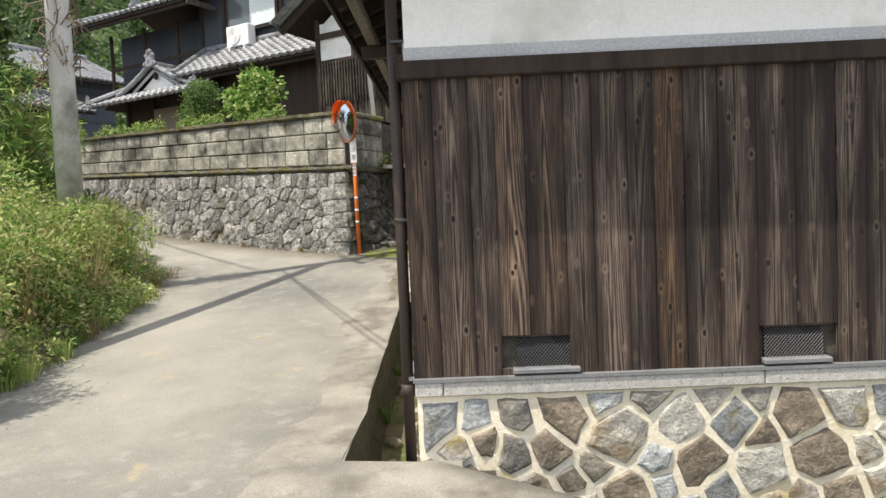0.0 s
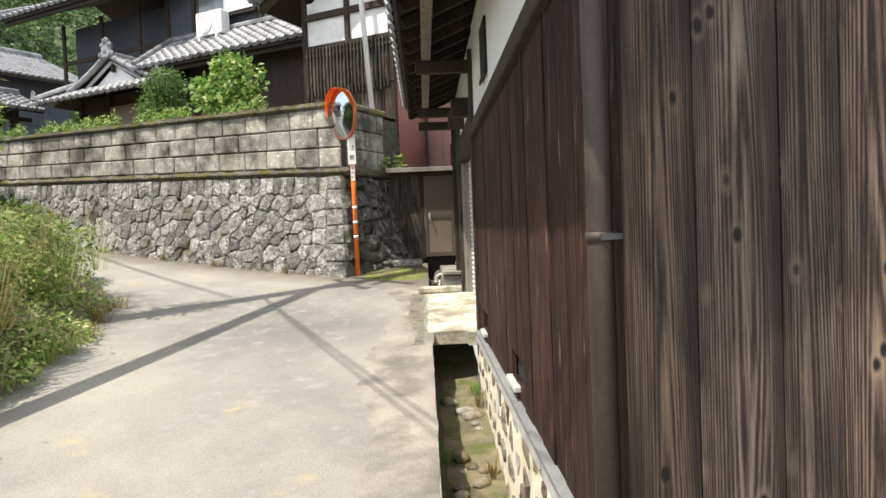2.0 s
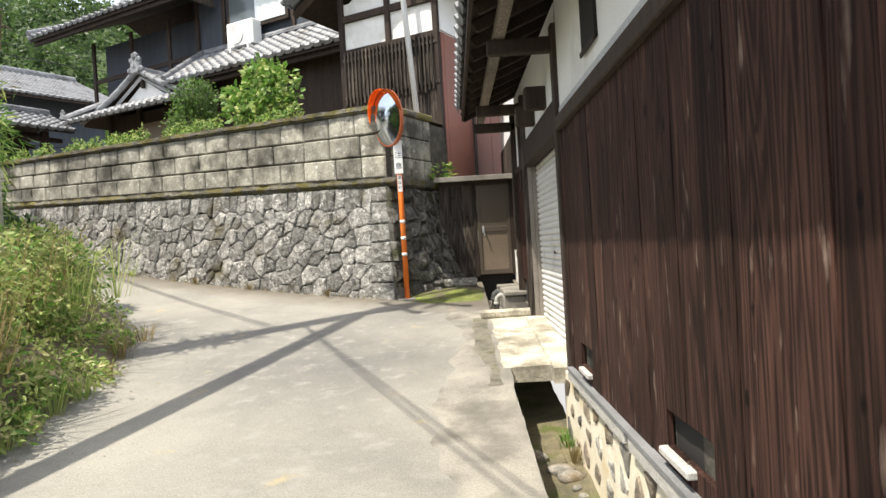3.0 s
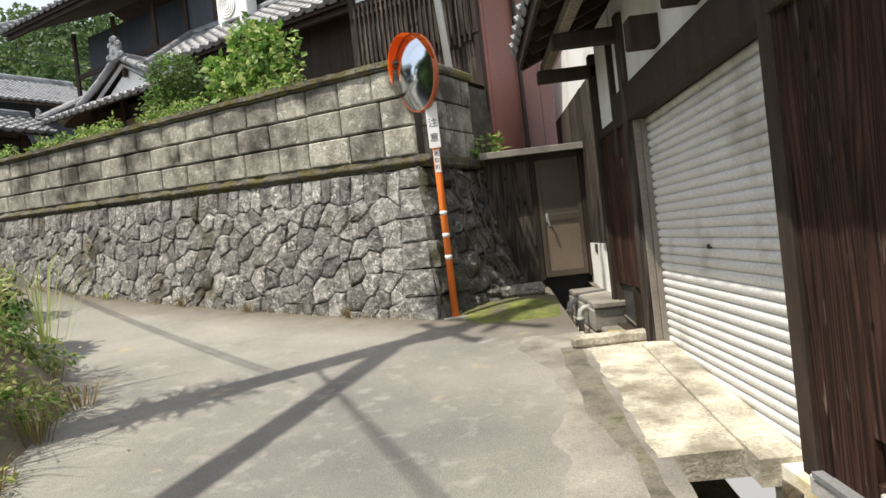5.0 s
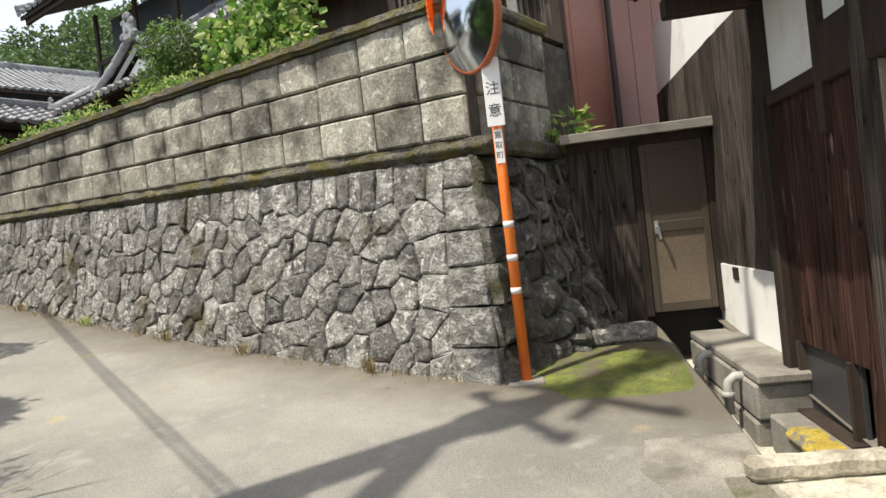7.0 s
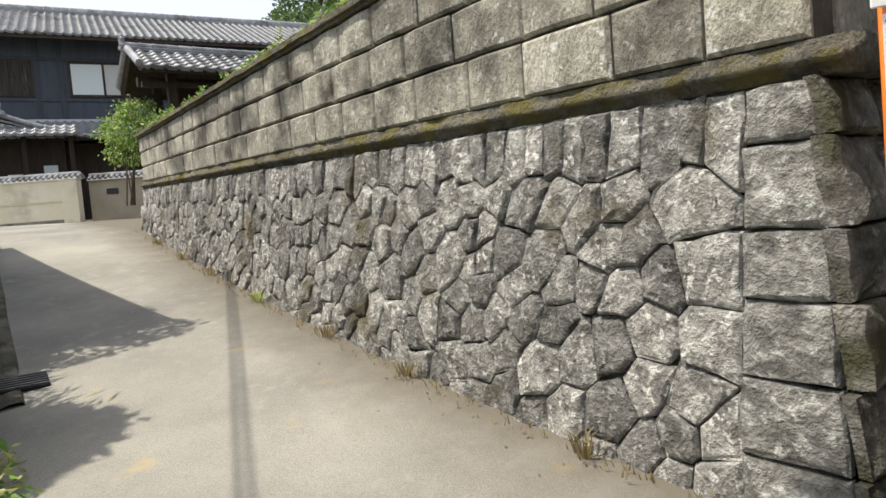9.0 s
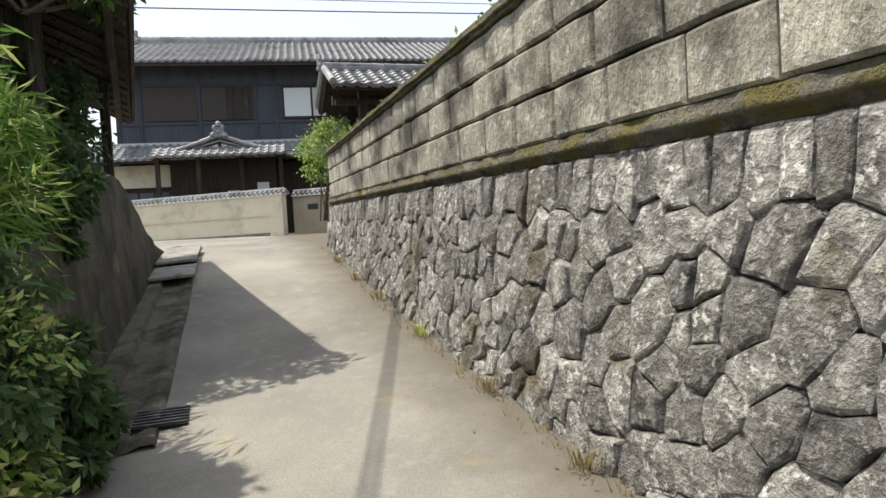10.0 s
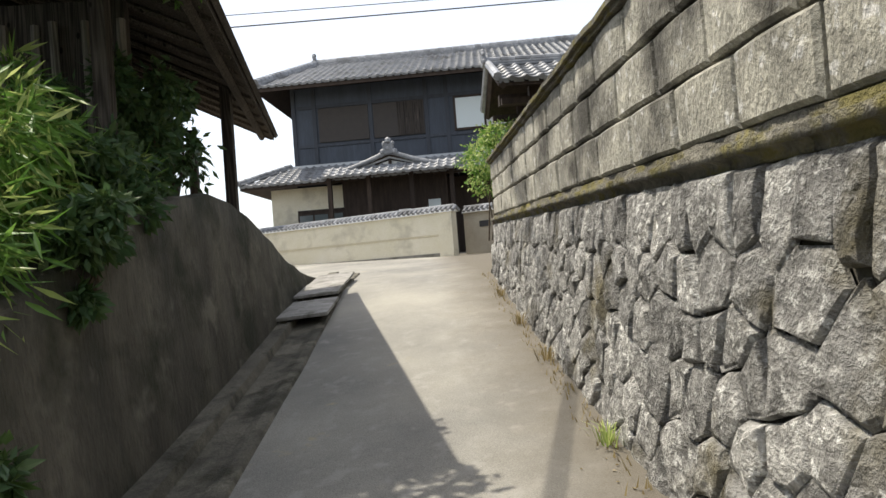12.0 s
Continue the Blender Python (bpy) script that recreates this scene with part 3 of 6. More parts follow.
def cells(seeds, lo, hi, x0, x1):
    """Cells round the seeds in a band between two lines. A seed is (x, z, weight, lean, stretch): heavy ones grow larger, stretched ones longer along their lean."""
    forms = []
    for q in seeds:
        lean, stretch = (q[3], q[4]) if len(q) > 3 else (0.0, 1.0)
        c, n, k = math.cos(lean), math.sin(lean), 1 / (stretch * stretch)
        forms.append((k * c * c + n * n, (k - 1) * c * n, k * n * n + c * c))
    for i, s in enumerate(seeds):
        poly = [(s[0] - 1.2, s[1] - 1.2), (s[0] + 1.2, s[1] - 1.2), (s[0] + 1.2, s[1] + 1.2), (s[0] - 1.2, s[1] + 1.2)]
        slope = (lo(s[0] + 0.1) - lo(s[0] - 0.1)) / 0.2
        poly = clip(poly, (slope, -1), slope * s[0] - lo(s[0]))
        slope = (hi(s[0] + 0.1) - hi(s[0] - 0.1)) / 0.2
        poly = clip(poly, (-slope, 1), hi(s[0]) - slope * s[0])
        poly = clip(clip(poly, (1, 0), x1), (-1, 0), -x0)
        for j, o in enumerate(seeds):
            if j != i and abs(o[0] - s[0]) < 1.3 and abs(o[1] - s[1]) < 1.3:
                d = (o[0] - s[0], o[1] - s[1])
                f = [(p + q) / 2 for p, q in zip(forms[i], forms[j])]
                n = (f[0] * d[0] + f[1] * d[1], f[1] * d[0] + f[2] * d[1])
                heavy = (s[2] - o[2]) * (n[0] * d[0] + n[1] * d[1]) if len(s) > 2 else 0
                poly = clip(poly, n, (n[0] * (o[0] + s[0]) + n[1] * (o[1] + s[1])) / 2 + heavy)
                if len(poly) < 3:
                    break
        if len(poly) >= 3:
            area = sum(p[0] * q[1] - q[0] * p[1] for p, q in zip(poly, poly[1:] + poly[:1])) / 2
            if area > 0.004:
                yield poly


def scatter(x0, x1, lo, hi, far, tries, rng, weight=0.16):
    """Points in a band, none nearer to another than its own distance far(x, z)."""
    out = []
    for _ in range(tries):
        x = rng.uniform(x0, x1)
        z = rng.uniform(lo(x), hi(x))
        r = far(x, z) * rng.uniform(0.62, 1.25)
        if all((x - p[0]) ** 2 + (z - p[1]) ** 2 > (0.5 * (r + p[5])) ** 2 for p in out):
            side = 1 if noise.noise((x * 1.1, z * 1.3, 9)) > -0.08 else -1
            out.append((x, z, weight * (r / far(x, z) - 0.9), side * rng.uniform(0.5, 1.05), rng.uniform(1.0, 1.75), r))
    return out


def soften(poly, cut):
    out = []
    for i, p in enumerate(poly):
        q = poly[(i + 1) % len(poly)]
        out += [(p[0] + cut * (q[0] - p[0]), p[1] + cut * (q[1] - p[1])), (q[0] + cut * (p[0] - q[0]), q[1] + cut * (p[1] - q[1]))]
    return out


def stone_mesh(poly, place, gap, bulge, cut, seed, tilt=0.0):
    """One stone: a wavering outline pulled in by the joint, a worn arris and an uneven, slightly tilted face."""
    cx, cz = sum(p[0] for p in poly) / len(poly), sum(p[1] for p in poly) / len(poly)
    size = max(0.05, min(math.hypot(p[0] - cx, p[1] - cz) for p in poly))
    ring0 = []
    for p, q in zip(poly, poly[1:] + poly[:1]):
        ring0.append(p)
        for k in range(1, max(1, min(4, round(math.hypot(q[0] - p[0], q[1] - p[1]) / 0.09)))):
            f = k / max(1, min(4, round(math.hypot(q[0] - p[0], q[1] - p[1]) / 0.09)))
            ring0.append((p[0] + f * (q[0] - p[0]), p[1] + f * (q[1] - p[1])))
    poly = soften(ring0, cut) if len(ring0) < 8 else ring0
    k0 = max(0.3, 1 - gap / size)
    tx, tz = tilt * math.sin(seed * 7.7), tilt * math.cos(seed * 5.3)
    b = bmesh.new()
    rings = []
    for scale, h in ((k0, -1.2), (k0, -0.1), (k0 * (1 - 0.011 / size), 0.55), (k0 * 0.80, 0.85), (k0 * 0.45, 1.0)):
        ring = []
        for x, z in poly:
            px, pz = cx + (x - cx) * scale, cz + (z - cz) * scale
            rough = noise.noise((px * 7 + seed, pz * 7, h)) * 0.5 + noise.noise((px * 19, pz * 19 + seed, h)) * 0.45
            d = h * bulge + (rough * bulge + (px - cx) * tx + (pz - cz) * tz if h > 0 else 0)
            ring.append(b.verts.new(place(px + 0.016 * noise.noise((px * 11, pz * 11, seed)), pz + 0.016 * noise.noise((px * 11, pz * 11, seed + 7)), d)))
        rings.append(ring)
    n = len(poly)
    for r0, r1 in zip(rings, rings[1:]):
        for k in range(n):
            b.faces.new((r0[k], r0[(k + 1) % n], r1[(k + 1) % n], r1[k]))
    c = b.verts.new(place(cx, cz, bulge * (1.0 + 0.5 * noise.noise((cx * 3, cz * 3, seed)))))
    for k in range(n):
        b.faces.new((rings[-1][k], rings[-1][(k + 1) % n], c))
    return b


def stones(parent, seeds, lo, hi, x0, x1, place, mat, gap=0.006, bulge=0.026, cut=0.065, name="stone", tilt=0.0):
    for i, poly in enumerate(cells(seeds, lo, hi, x0, x1)):
        part(name, stone_mesh(poly, place, gap, bulge * random.uniform(0.6, 1.4), cut, i * 1.37, tilt), random.choice(mat) if isinstance(mat, tuple) else mat, parent)


# ---- the stone wall with block courses ----
LONG = 12.27


def belt_z(x):
    return 2.50 - 0.0426 * x


def cope_z(x):
    return 3.63 - 0.0265 * x


def batter(x, z):
    return -0.015 - 0.115 * (belt_z(x) - z)


wall = thing("wall_stone", WALL, "dry stone retaining wall with mossy belt and block courses", "wall", kind="structure")
b = bmesh.new()
pts = []
for i in range(0, 26):
    x = -LONG + LONG * i / 25
    zb = base_z(x) - 0.25
    pts.append([b.verts.new((x, batter(x, zb) + 0.035, zb)), b.verts.new((x, 0.03, belt_z(x) + 0.1)), b.verts.new((x, 0.10, cope_z(x))), b.verts.new((x, 0.45, cope_z(x)))])
for r0, r1 in zip(pts, pts[1:]):
    for k in range(3):
        b.faces.new((r0[k], r1[k], r1[k + 1], r0[k + 1]))
b.faces.new(pts[0])
part("joint_bed", b, JOINT, wall)

random.seed(11)
# upright narrow stones under the belt, leaning lozenges and polygons of mixed size below
seeds = []
x = -LONG + 0.05
while x < -0.36:
    seeds.append((x, belt_z(x) - random.uniform(0.11, 0.20), 0.0, math.pi / 2 + random.uniform(-0.12, 0.12), random.uniform(1.7, 2.3), 0.2))
    x += random.uniform(0.11, 0.24)
seeds += scatter(-LONG, -0.36, lambda x: base_z(x) - 0.08, lambda x: belt_z(x) - 0.40, lambda x, z: 0.228 + 0.07 * noise.noise((x * 0.7, z, 3)), 9000, random)
stones(wall, seeds, lambda x: base_z(x) - 0.12, belt_z, -LONG, -0.265, lambda x, z, d: Vector((x, batter(x, z) - d, z)), STONE, 0.004, 0.023, 0.04, tilt=0.085)

# squared corner stones
zz, quoins = base_z(0) - 0.1, []
while zz < belt_z(0) - 0.05:
    h = min(random.uniform(0.26, 0.36), belt_z(0) - zz)
    if belt_z(0) - zz - h < 0.12:
        h = belt_z(0) - zz
    part("stone", stone_mesh([(-0.268, zz), (0.0, zz), (0.0, zz + h), (-0.268, zz + h)], lambda x, z, d: Vector((x + 0.02 * max(0, x + 0.05) + (0.1 * (belt_z(0) - z) if x > -0.1 else 0), batter(x, z) - d, z)), 0.006, 0.03, 0.07, zz * 9, 0.05), STONE_PALE, wall)
    quoins.append((zz, zz + h))
    zz += h

# the return round the corner, its shade put into darker stone tones
def side_place(y, z, d):
    h = belt_z(0) - z
    flare = 0.30 * (max(0.0, h) / 1.8) ** 1.5 * min(1.0, max(0.0, (y - 0.2) / 0.6))
    return Vector((0.02 + 0.13 * h + flare + d, y, z))


seeds = scatter(0.40, 1.75, lambda y: 0.62, lambda y: 2.45, lambda y, z: 0.21, 1800, random)
stones(wall, seeds, lambda y: 0.6, lambda y: 2.5, 0.33, 1.8, side_place, STONE_SHADED, 0.008, 0.075, 0.04, tilt=0.4)
part("side_bed", cuboid(-0.1, 0.0, 0.02, 2.4, 0.6, 3.6), JOINT, wall)
b = bmesh.new()
rows = [[b.verts.new(side_place(0.3 + 0.25 * i, 0.55 + 0.28 * j, -0.05)) for i in range(7)] for j in range(8)]
for r0, r1 in zip(rows, rows[1:]):
    for k in range(6):
        b.faces.new((r0[k], r0[k + 1], r1[k + 1], r1[k]))
part("side_bed", b, JOINT, wall)
# dry roots creeping down the return
for i in range(5):
    pts, y = [], 0.62 + 0.13 * i + random.uniform(-0.06, 0.06)
    for k in range(10):
        y += random.uniform(-0.07, 0.05)
        pts.append(side_place(y, 2.44 - (0.13 + 0.012 * i) * k, 0.075 + random.uniform(-0.02, 0.02)))
    part("root", tube(pts, [(0.016 if i % 2 else 0.026) * (1 - 0.07 * k) for k in range(10)], 6), ROOT, wall, "dry grey creeping root", smooth=True)
# side faces of the corner stones, darkened for shade like the return
for z0, z1 in quoins:
    y0 = batter(0, (z0 + z1) / 2) - 0.02
    part("stone", stone_mesh([(y0, z0), (0.34, z0), (0.34, z1), (y0, z1)], side_place, 0.008, 0.04, 0.07, z0 * 7, 0.1), STONE_SHADED, wall)

# belt course, block courses, coping
x, i = -LONG, 0
while x < 0.1:
    e = min(x + random.uniform(0.85, 1.25), 0.14)
    if 0.14 - e < 0.3:
        e = 0.14
    b = cuboid(x + 0.003, e - 0.003, -0.055, 0.16, 0, 0.135)
    bmesh.ops.bevel(b, geom=[q for q in b.edges if all(v.co.y < 0 for v in q.verts) and abs(q.verts[0].co.x - q.verts[1].co.x) > 0.1], offset=0.045, segments=3, affect="EDGES")
    bmesh.ops.subdivide_edges(b, edges=[q for q in b.edges if abs(q.verts[0].co.x - q.verts[1].co.x) > 0.1], cuts=9)
    for v in b.verts:
        v.co.z += belt_z(v.co.x) + 0.008 * noise.noise(v.co * 9)
        v.co.y += 0.022 * noise.noise(Vector((v.co.x * 8, 0, v.co.z * 9)))
    part("belt_stone", b, MOSSY, wall, "mossy rounded belt stone", smooth=True)
    x = e
part("belt_stone", cuboid(-0.02, 0.13, 0.17, 1.35, 2.5, 2.635, 0.03), MOSSY, wall)
random.seed(23)
for course in range(3):
    x = -LONG + 0.02
    while x < -0.01:
        e = x + random.uniform(0.46, 0.68) * (1 if x > -9 else 0.8)
        if -e < 0.28:
            e = 0.0
        b = cuboid(x + 0.008, e - 0.008, -0.025 + random.uniform(-0.008, 0.008), 0.14, 0, 1, 0.0)
        bmesh.ops.subdivide_edges(b, edges=[q for q in b.edges if abs(q.verts[0].co.x - q.verts[1].co.x) > 0.1], cuts=2)
        for v in b.verts:
            zl, zh = belt_z(v.co.x) + 0.135, cope_z(v.co.x)
            f = (course + v.co.z) / 3
            inset = 0.009 if v.co.z < 0.5 else -0.009
            edge = 0.012 if (abs(v.co.x - x) < 0.02 or abs(v.co.x - e) < 0.02) else 0
            v.co.y += 0.010 * noise.noise(v.co * 5 + Vector((course, 0, 0))) + (edge if v.co.y < 0.05 else 0)
            v.co.z = zl + f * (zh - zl) + inset
        bmesh.ops.bevel(b, geom=[q for q in b.edges if all(v.co.y < 0.05 for v in q.verts)], offset=0.018, segments=1, affect="EDGES")
        part("block", b, BLOCK, wall)
        x = e
    zl, zh = belt_z(0) + 0.135, cope_z(0)
    y = 0.15
    for w in ((0.55, 0.62) if course % 2 else (0.35, 0.6, 0.24)):
        f0, f1 = zl + course * (zh - zl) / 3 + 0.007, zl + (course + 1) * (zh - zl) / 3 - 0.007
        part("block", cuboid(-0.1, 0.035, y, y + w - 0.014, f0, f1, 0.012), BLOCK, wall)
        y += w
x = -LONG
while x < 0.05:
    e = min(x + random.uniform(0.7, 1.0), 0.1)
    if 0.1 - e < 0.3:
        e = 0.1
    b = cuboid(x + 0.003, e - 0.003, -0.075, 0.3, 0, 0.10)
    bmesh.ops.bevel(b, geom=[q for q in b.edges if all(v.co.y < 0 for v in q.verts) and abs(q.verts[0].co.x - q.verts[1].co.x) > 0.1], offset=0.032, segments=2, affect="EDGES")
    bmesh.ops.subdivide_edges(b, edges=[q for q in b.edges if abs(q.verts[0].co.x - q.verts[1].co.x) > 0.1], cuts=6)
    for v in b.verts:
        v.co.z += cope_z(v.co.x) + 0.012 * noise.noise(v.co * 8)
        v.co.y += 0.014 * noise.noise(v.co * 6 + Vector((3, 0, 0)))
    part("coping_stone", b, MOSSY, wall, "moss grown rounded coping stone")
    x = e
part("coping_stone", cuboid(-0.1, 0.09, 0.31, 1.36, 3.63, 3.73, 0.025), MOSSY, wall)
# garden soil held up by the wall
b = sheet(list(np.arange(-LONG, 0.01, LONG / 12)), [0.3, 2, 6, 14], lambda x, y: cope_z(x) + 0.03)
o = link("garden_ground", b, EARTH, kind="structure")
o.matrix_world = WALL

# ---- the barn ----
def boards(parent, axis, a0, a1, fixed, out, z0, z1, mat, width=0.2, thick=0.022, seed=0, holes=(), name="board"):
    """Upright boards along x or y; out is the side on which they lie proud; holes are (a0, a1, z0, z1)."""
    random.seed(seed)
    a = a0
    while a < a1 - 0.02:
        e = min(a1, a + width * random.uniform(0.75, 1.25))
        if a1 - e < 0.06:
            e = a1
        proud = random.uniform(0, 0.009)
        spans = [(z0 + random.uniform(-0.006, 0.006), z1)]
        for h0, h1, hz0, hz1 in holes:
            if a < h1 - 0.03 and e > h0 + 0.03:
                spans = [(z0, hz0), (hz1, z1)]
        for s0, s1 in spans:
            d0, d1 = sorted((fixed, fixed + out * (thick + proud)))
            m = ((a + e) / 2, (d0 + d1) / 2) if axis == "x" else ((d0 + d1) / 2, (a + e) / 2)
            hw, hd, hh = (e - a) / 2 - 0.001, (d1 - d0) / 2, (s1 - s0) / 2
            b = cuboid(-hw, hw, -hd, hd, -hh, hh, 0.003) if axis == "x" else cuboid(-hd, hd, -hw, hw, -hh, hh, 0.003)
            o = part(name, b, mat, parent)
            o.location = (m[0], m[1], (s0 + s1) / 2)
            if axis == "y":
                o.rotation_euler = (0, 0, 0)
        a = e


barn = thing("barn", pose(0, 0, 0), "old barn with dark cedar boards over white plaster and rubble base", "barn")
B_S, B_N, B_E, B_X = 4.06, 12.8, 6.5, -0.25
part("core", cuboid(B_X + 0.03, B_E, B_S + 0.03, 8.95, -0.3, 3.5), JOINT, barn)
part("core", cuboid(B_X + 0.25, B_E, 8.95, B_N - 0.05, 0.2, 3.5), JOINT, barn)
part("plaster_front", cuboid(B_X + 0.003, B_E, B_S, B_S + 0.03, 2.56, 3.5), PLASTER, barn)
part("plaster_band", cuboid(B_X - 0.004, B_E, B_S - 0.008, B_S + 0.03, 2.475, 2.56), PLASTER_GREY, barn)
part("rail", cuboid(B_X - 0.05, B_E, B_S - 0.06, B_S + 0.03, 2.365, 2.475, 0.008), TIMBER, barn)
part("plaster_side", cuboid(B_X, B_X + 0.03, B_S + 0.03, 8.9, 2.62, 3.5), PLASTER, barn)
part("plaster_band", cuboid(B_X - 0.008, B_X + 0.03, B_S + 0.03, 8.9, 2.535, 2.62), PLASTER_GREY, barn)
part("rail", cuboid(B_X - 0.055, B_X + 0.03, B_S + 0.031, 8.9, 2.43, 2.535, 0.008), TIMBER, barn)
FRONT_VENTS = [(0.36, 0.72), (1.88, 2.24), (3.4, 3.76)]
boards(barn, "x", B_X - 0.025, B_E, B_S + 0.02, -1, 0.535, 2.37, BOARD, 0.205, 0.03, 3, [(a, e, 0.59, 0.79) for a, e in FRONT_VENTS])
SIDE_VENTS = [(6.2, 6.52), (8.14, 8.42)]
boards(barn, "y", B_S - 0.01, 8.9, B_X + 0.02, -1, 0.535, 2.43, BOARD_RED, 0.24, 0.028, 4, [(a, e, 0.64, 0.80) for a, e in SIDE_VENTS])
for a, e in FRONT_VENTS:
    v = part("vent", cuboid(a, e, B_S + 0.03, B_S + 0.05, 0.56, 0.8), BLACK, barn)
    part("vent_sill", cuboid(a - 0.025, e + 0.025, B_S - 0.06, B_S + 0.02, 0.56, 0.592, 0.006), FLASH, v, "grey metal vent sill")
    part("vent_frame", cuboid(a - 0.01, e + 0.01, B_S - 0.012, B_S + 0.02, 0.782, 0.797), TIMBER, v)
    b = bmesh.new()
    n = 17
    for i in range(-9, n + 1):
        for s in (1, -1):
            x0, x1 = a + (e - a) * i / n, a + (e - a) * i / n + s * 0.17
            p0, p1 = Vector((x0, B_S + 0.005, 0.592)), Vector((x1, B_S + 0.005, 0.785))
            lo, hi = 0.0, 1.0
            for lim, sign in ((a, 1), (e, -1)):
                d0, d1 = sign * (p0.x - lim), sign * (p1.x - lim)
                if d0 < 0 and d1 < 0:
                    lo, hi = 1.0, 0.0
                elif d0 < 0:
                    lo = max(lo, d0 / (d0 - d1))
                elif d1 < 0:
                    hi = min(hi, d0 / (d0 - d1))
            if hi > lo + 0.05:
                tube([p0.lerp(p1, lo), p0.lerp(p1, hi)], 0.0032, 4, b)
    part("vent_grille", b, DARKMETAL, v, "dark wire lattice grille")
for a, e in SIDE_VENTS:
    v = part("vent", cuboid(B_X + 0.03, B_X + 0.05, a, e, 0.62, 0.82), BLACK, barn)
    part("vent_sill", cuboid(B_X - 0.05, B_X + 0.02, a - 0.02, e + 0.02, 0.60, 0.635, 0.006), GRANITE, v)
# granite sill and rubble base
for x0, x1 in ((B_X - 0.02, -0.1), (-0.095, 1.86), (1.865, 3.7), (3.705, B_E)):
    part("sill_stone", cuboid(x0, x1, B_S - 0.045, B_S + 0.08, 0.435, 0.525, 0.008), GRANITE, barn)
for y0, y1 in ((B_S - 0.02, 5.3), (5.305, 7.1), (7.105, 8.95)):
    part("sill_stone", cuboid(B_X - 0.05, B_X + 0.05, y0 + 0.09, y1, 0.435, 0.525, 0.008), GRANITE, barn)
random.seed(31)
part("mortar", cuboid(B_X + 0.004, B_E, B_S - 0.012, B_S + 0.3, -0.6, 0.436), MORTAR, barn)
part("mortar", cuboid(B_X - 0.012, B_X + 0.3, B_S - 0.005, 9.4, -0.7, 0.437), MORTAR, barn)
seeds = scatter(B_X + 0.02, 3.3, lambda x: -0.45, lambda x: 0.40, lambda x, z: 0.235 + 0.07 * noise.noise((x * 2.5, z * 3, 1)), 4000, random, 0.30)
stones(barn, seeds, lambda x: -0.5, lambda x: 0.425, B_X, 3.3, lambda x, z, d: Vector((x, B_S - 0.012 - d, z)), (RUBBLE, RUBBLE, RUBBLE_BROWN, RUBBLE_BLUE, RUBBLE_PALE), 0.021, 0.018, 0.16, "rubble_stone", 0.06)
seeds = []
for j in range(4):
    y = B_S + 0.15 + 0.1 * (j % 2)
    while y < 9.3:
        seeds.append((y + random.uniform(-0.06, 0.06), -0.25 + 0.2 * j + random.uniform(-0.05, 0.05)))
        y += random.uniform(0.26, 0.46)
stones(barn, seeds, lambda y: -0.4, lambda y: 0.43, B_S, 9.4, lambda y, z, d: Vector((B_X - 0.012 - d, y, z)), (RUBBLE, RUBBLE_BROWN), 0.085, 0.014, 0.2, "rubble_stone")

part("flashing", cuboid(B_X - 0.03, B_E, B_S - 0.055, B_S + 0.02, 0.526, 0.548), FLASH, barn)
part("flashing", cuboid(B_X - 0.06, B_X + 0.02, B_S + 0.021, 8.9, 0.526, 0.548), FLASH, barn)

# rain pipe at the corner
pipe = thing("rain_pipe", pose(B_X - 0.07, 4.12, 0), "dark brown rain pipe with a bracket at the barn corner", "rain pipe")
BROWNPIPE = material("brown pipe plastic", (0.028, 0.019, 0.015), (0.042, 0.029, 0.023), 5, 0.65, 0.1, 60, vary=0)
part("pipe", tube([(0, 0, -0.06), (0, 0, 3.2)], 0.035, 14), BROWNPIPE, pipe, smooth=True)
part("socket", tube([(0, 0, 1.515), (0, 0, 1.54)], 0.039, 14), BROWNPIPE, pipe, smooth=True)
part("socket", tube([(0, 0, 0.42), (0, 0, 0.50)], 0.042, 14), BROWNPIPE, pipe, smooth=True)
part("bracket", cuboid(-0.01, 0.08, -0.05, 0.05, 1.52, 1.535), DARKMETAL, pipe)
part("bracket", cuboid(-0.01, 0.08, -0.05, 0.05, 2.6, 2.615), DARKMETAL, pipe)

# shutter bay
S0, S1 = 9.02, 11.46
part("post", cuboid(B_X - 0.04, B_X + 0.1, 8.9, 9.02, 0.5, 3.3, 0.008), TIMBER, barn)
part("post", cuboid(B_X - 0.04, B_X + 0.1, S1, S1 + 0.12, 0.6, 3.3, 0.008), GREYWOOD, barn)
part("lintel", cuboid(B_X - 0.03, B_X + 0.1, 9.021, 11.9, 2.44, 2.72, 0.008), TIMBER, barn)
part("post", cuboid(B_X - 0.035, B_X + 0.1, 11.9, 11.97, 2.2, 3.3, 0.008), TIMBER, barn)
part("rail", cuboid(B_X - 0.025, B_X + 0.1, 11.971, 12.66, 2.46, 2.54, 0.008), TIMBER, barn)
part("plaster_side", cuboid(B_X + 0.012, B_X + 0.04, 9.021, 11.9, 2.72, 3.5), PLASTER, barn)
part("plaster_side", cuboid(B_X + 0.014, B_X + 0.04, 11.97, 12.66, 2.54, 3.5), PLASTER, barn)
shutter = thing("roller_shutter", pose(B_X + 0.11, 0, 0), "closed grey steel roller shutter with horizontal slats", "shutter")
zs = 0.40
i = 0
z = zs
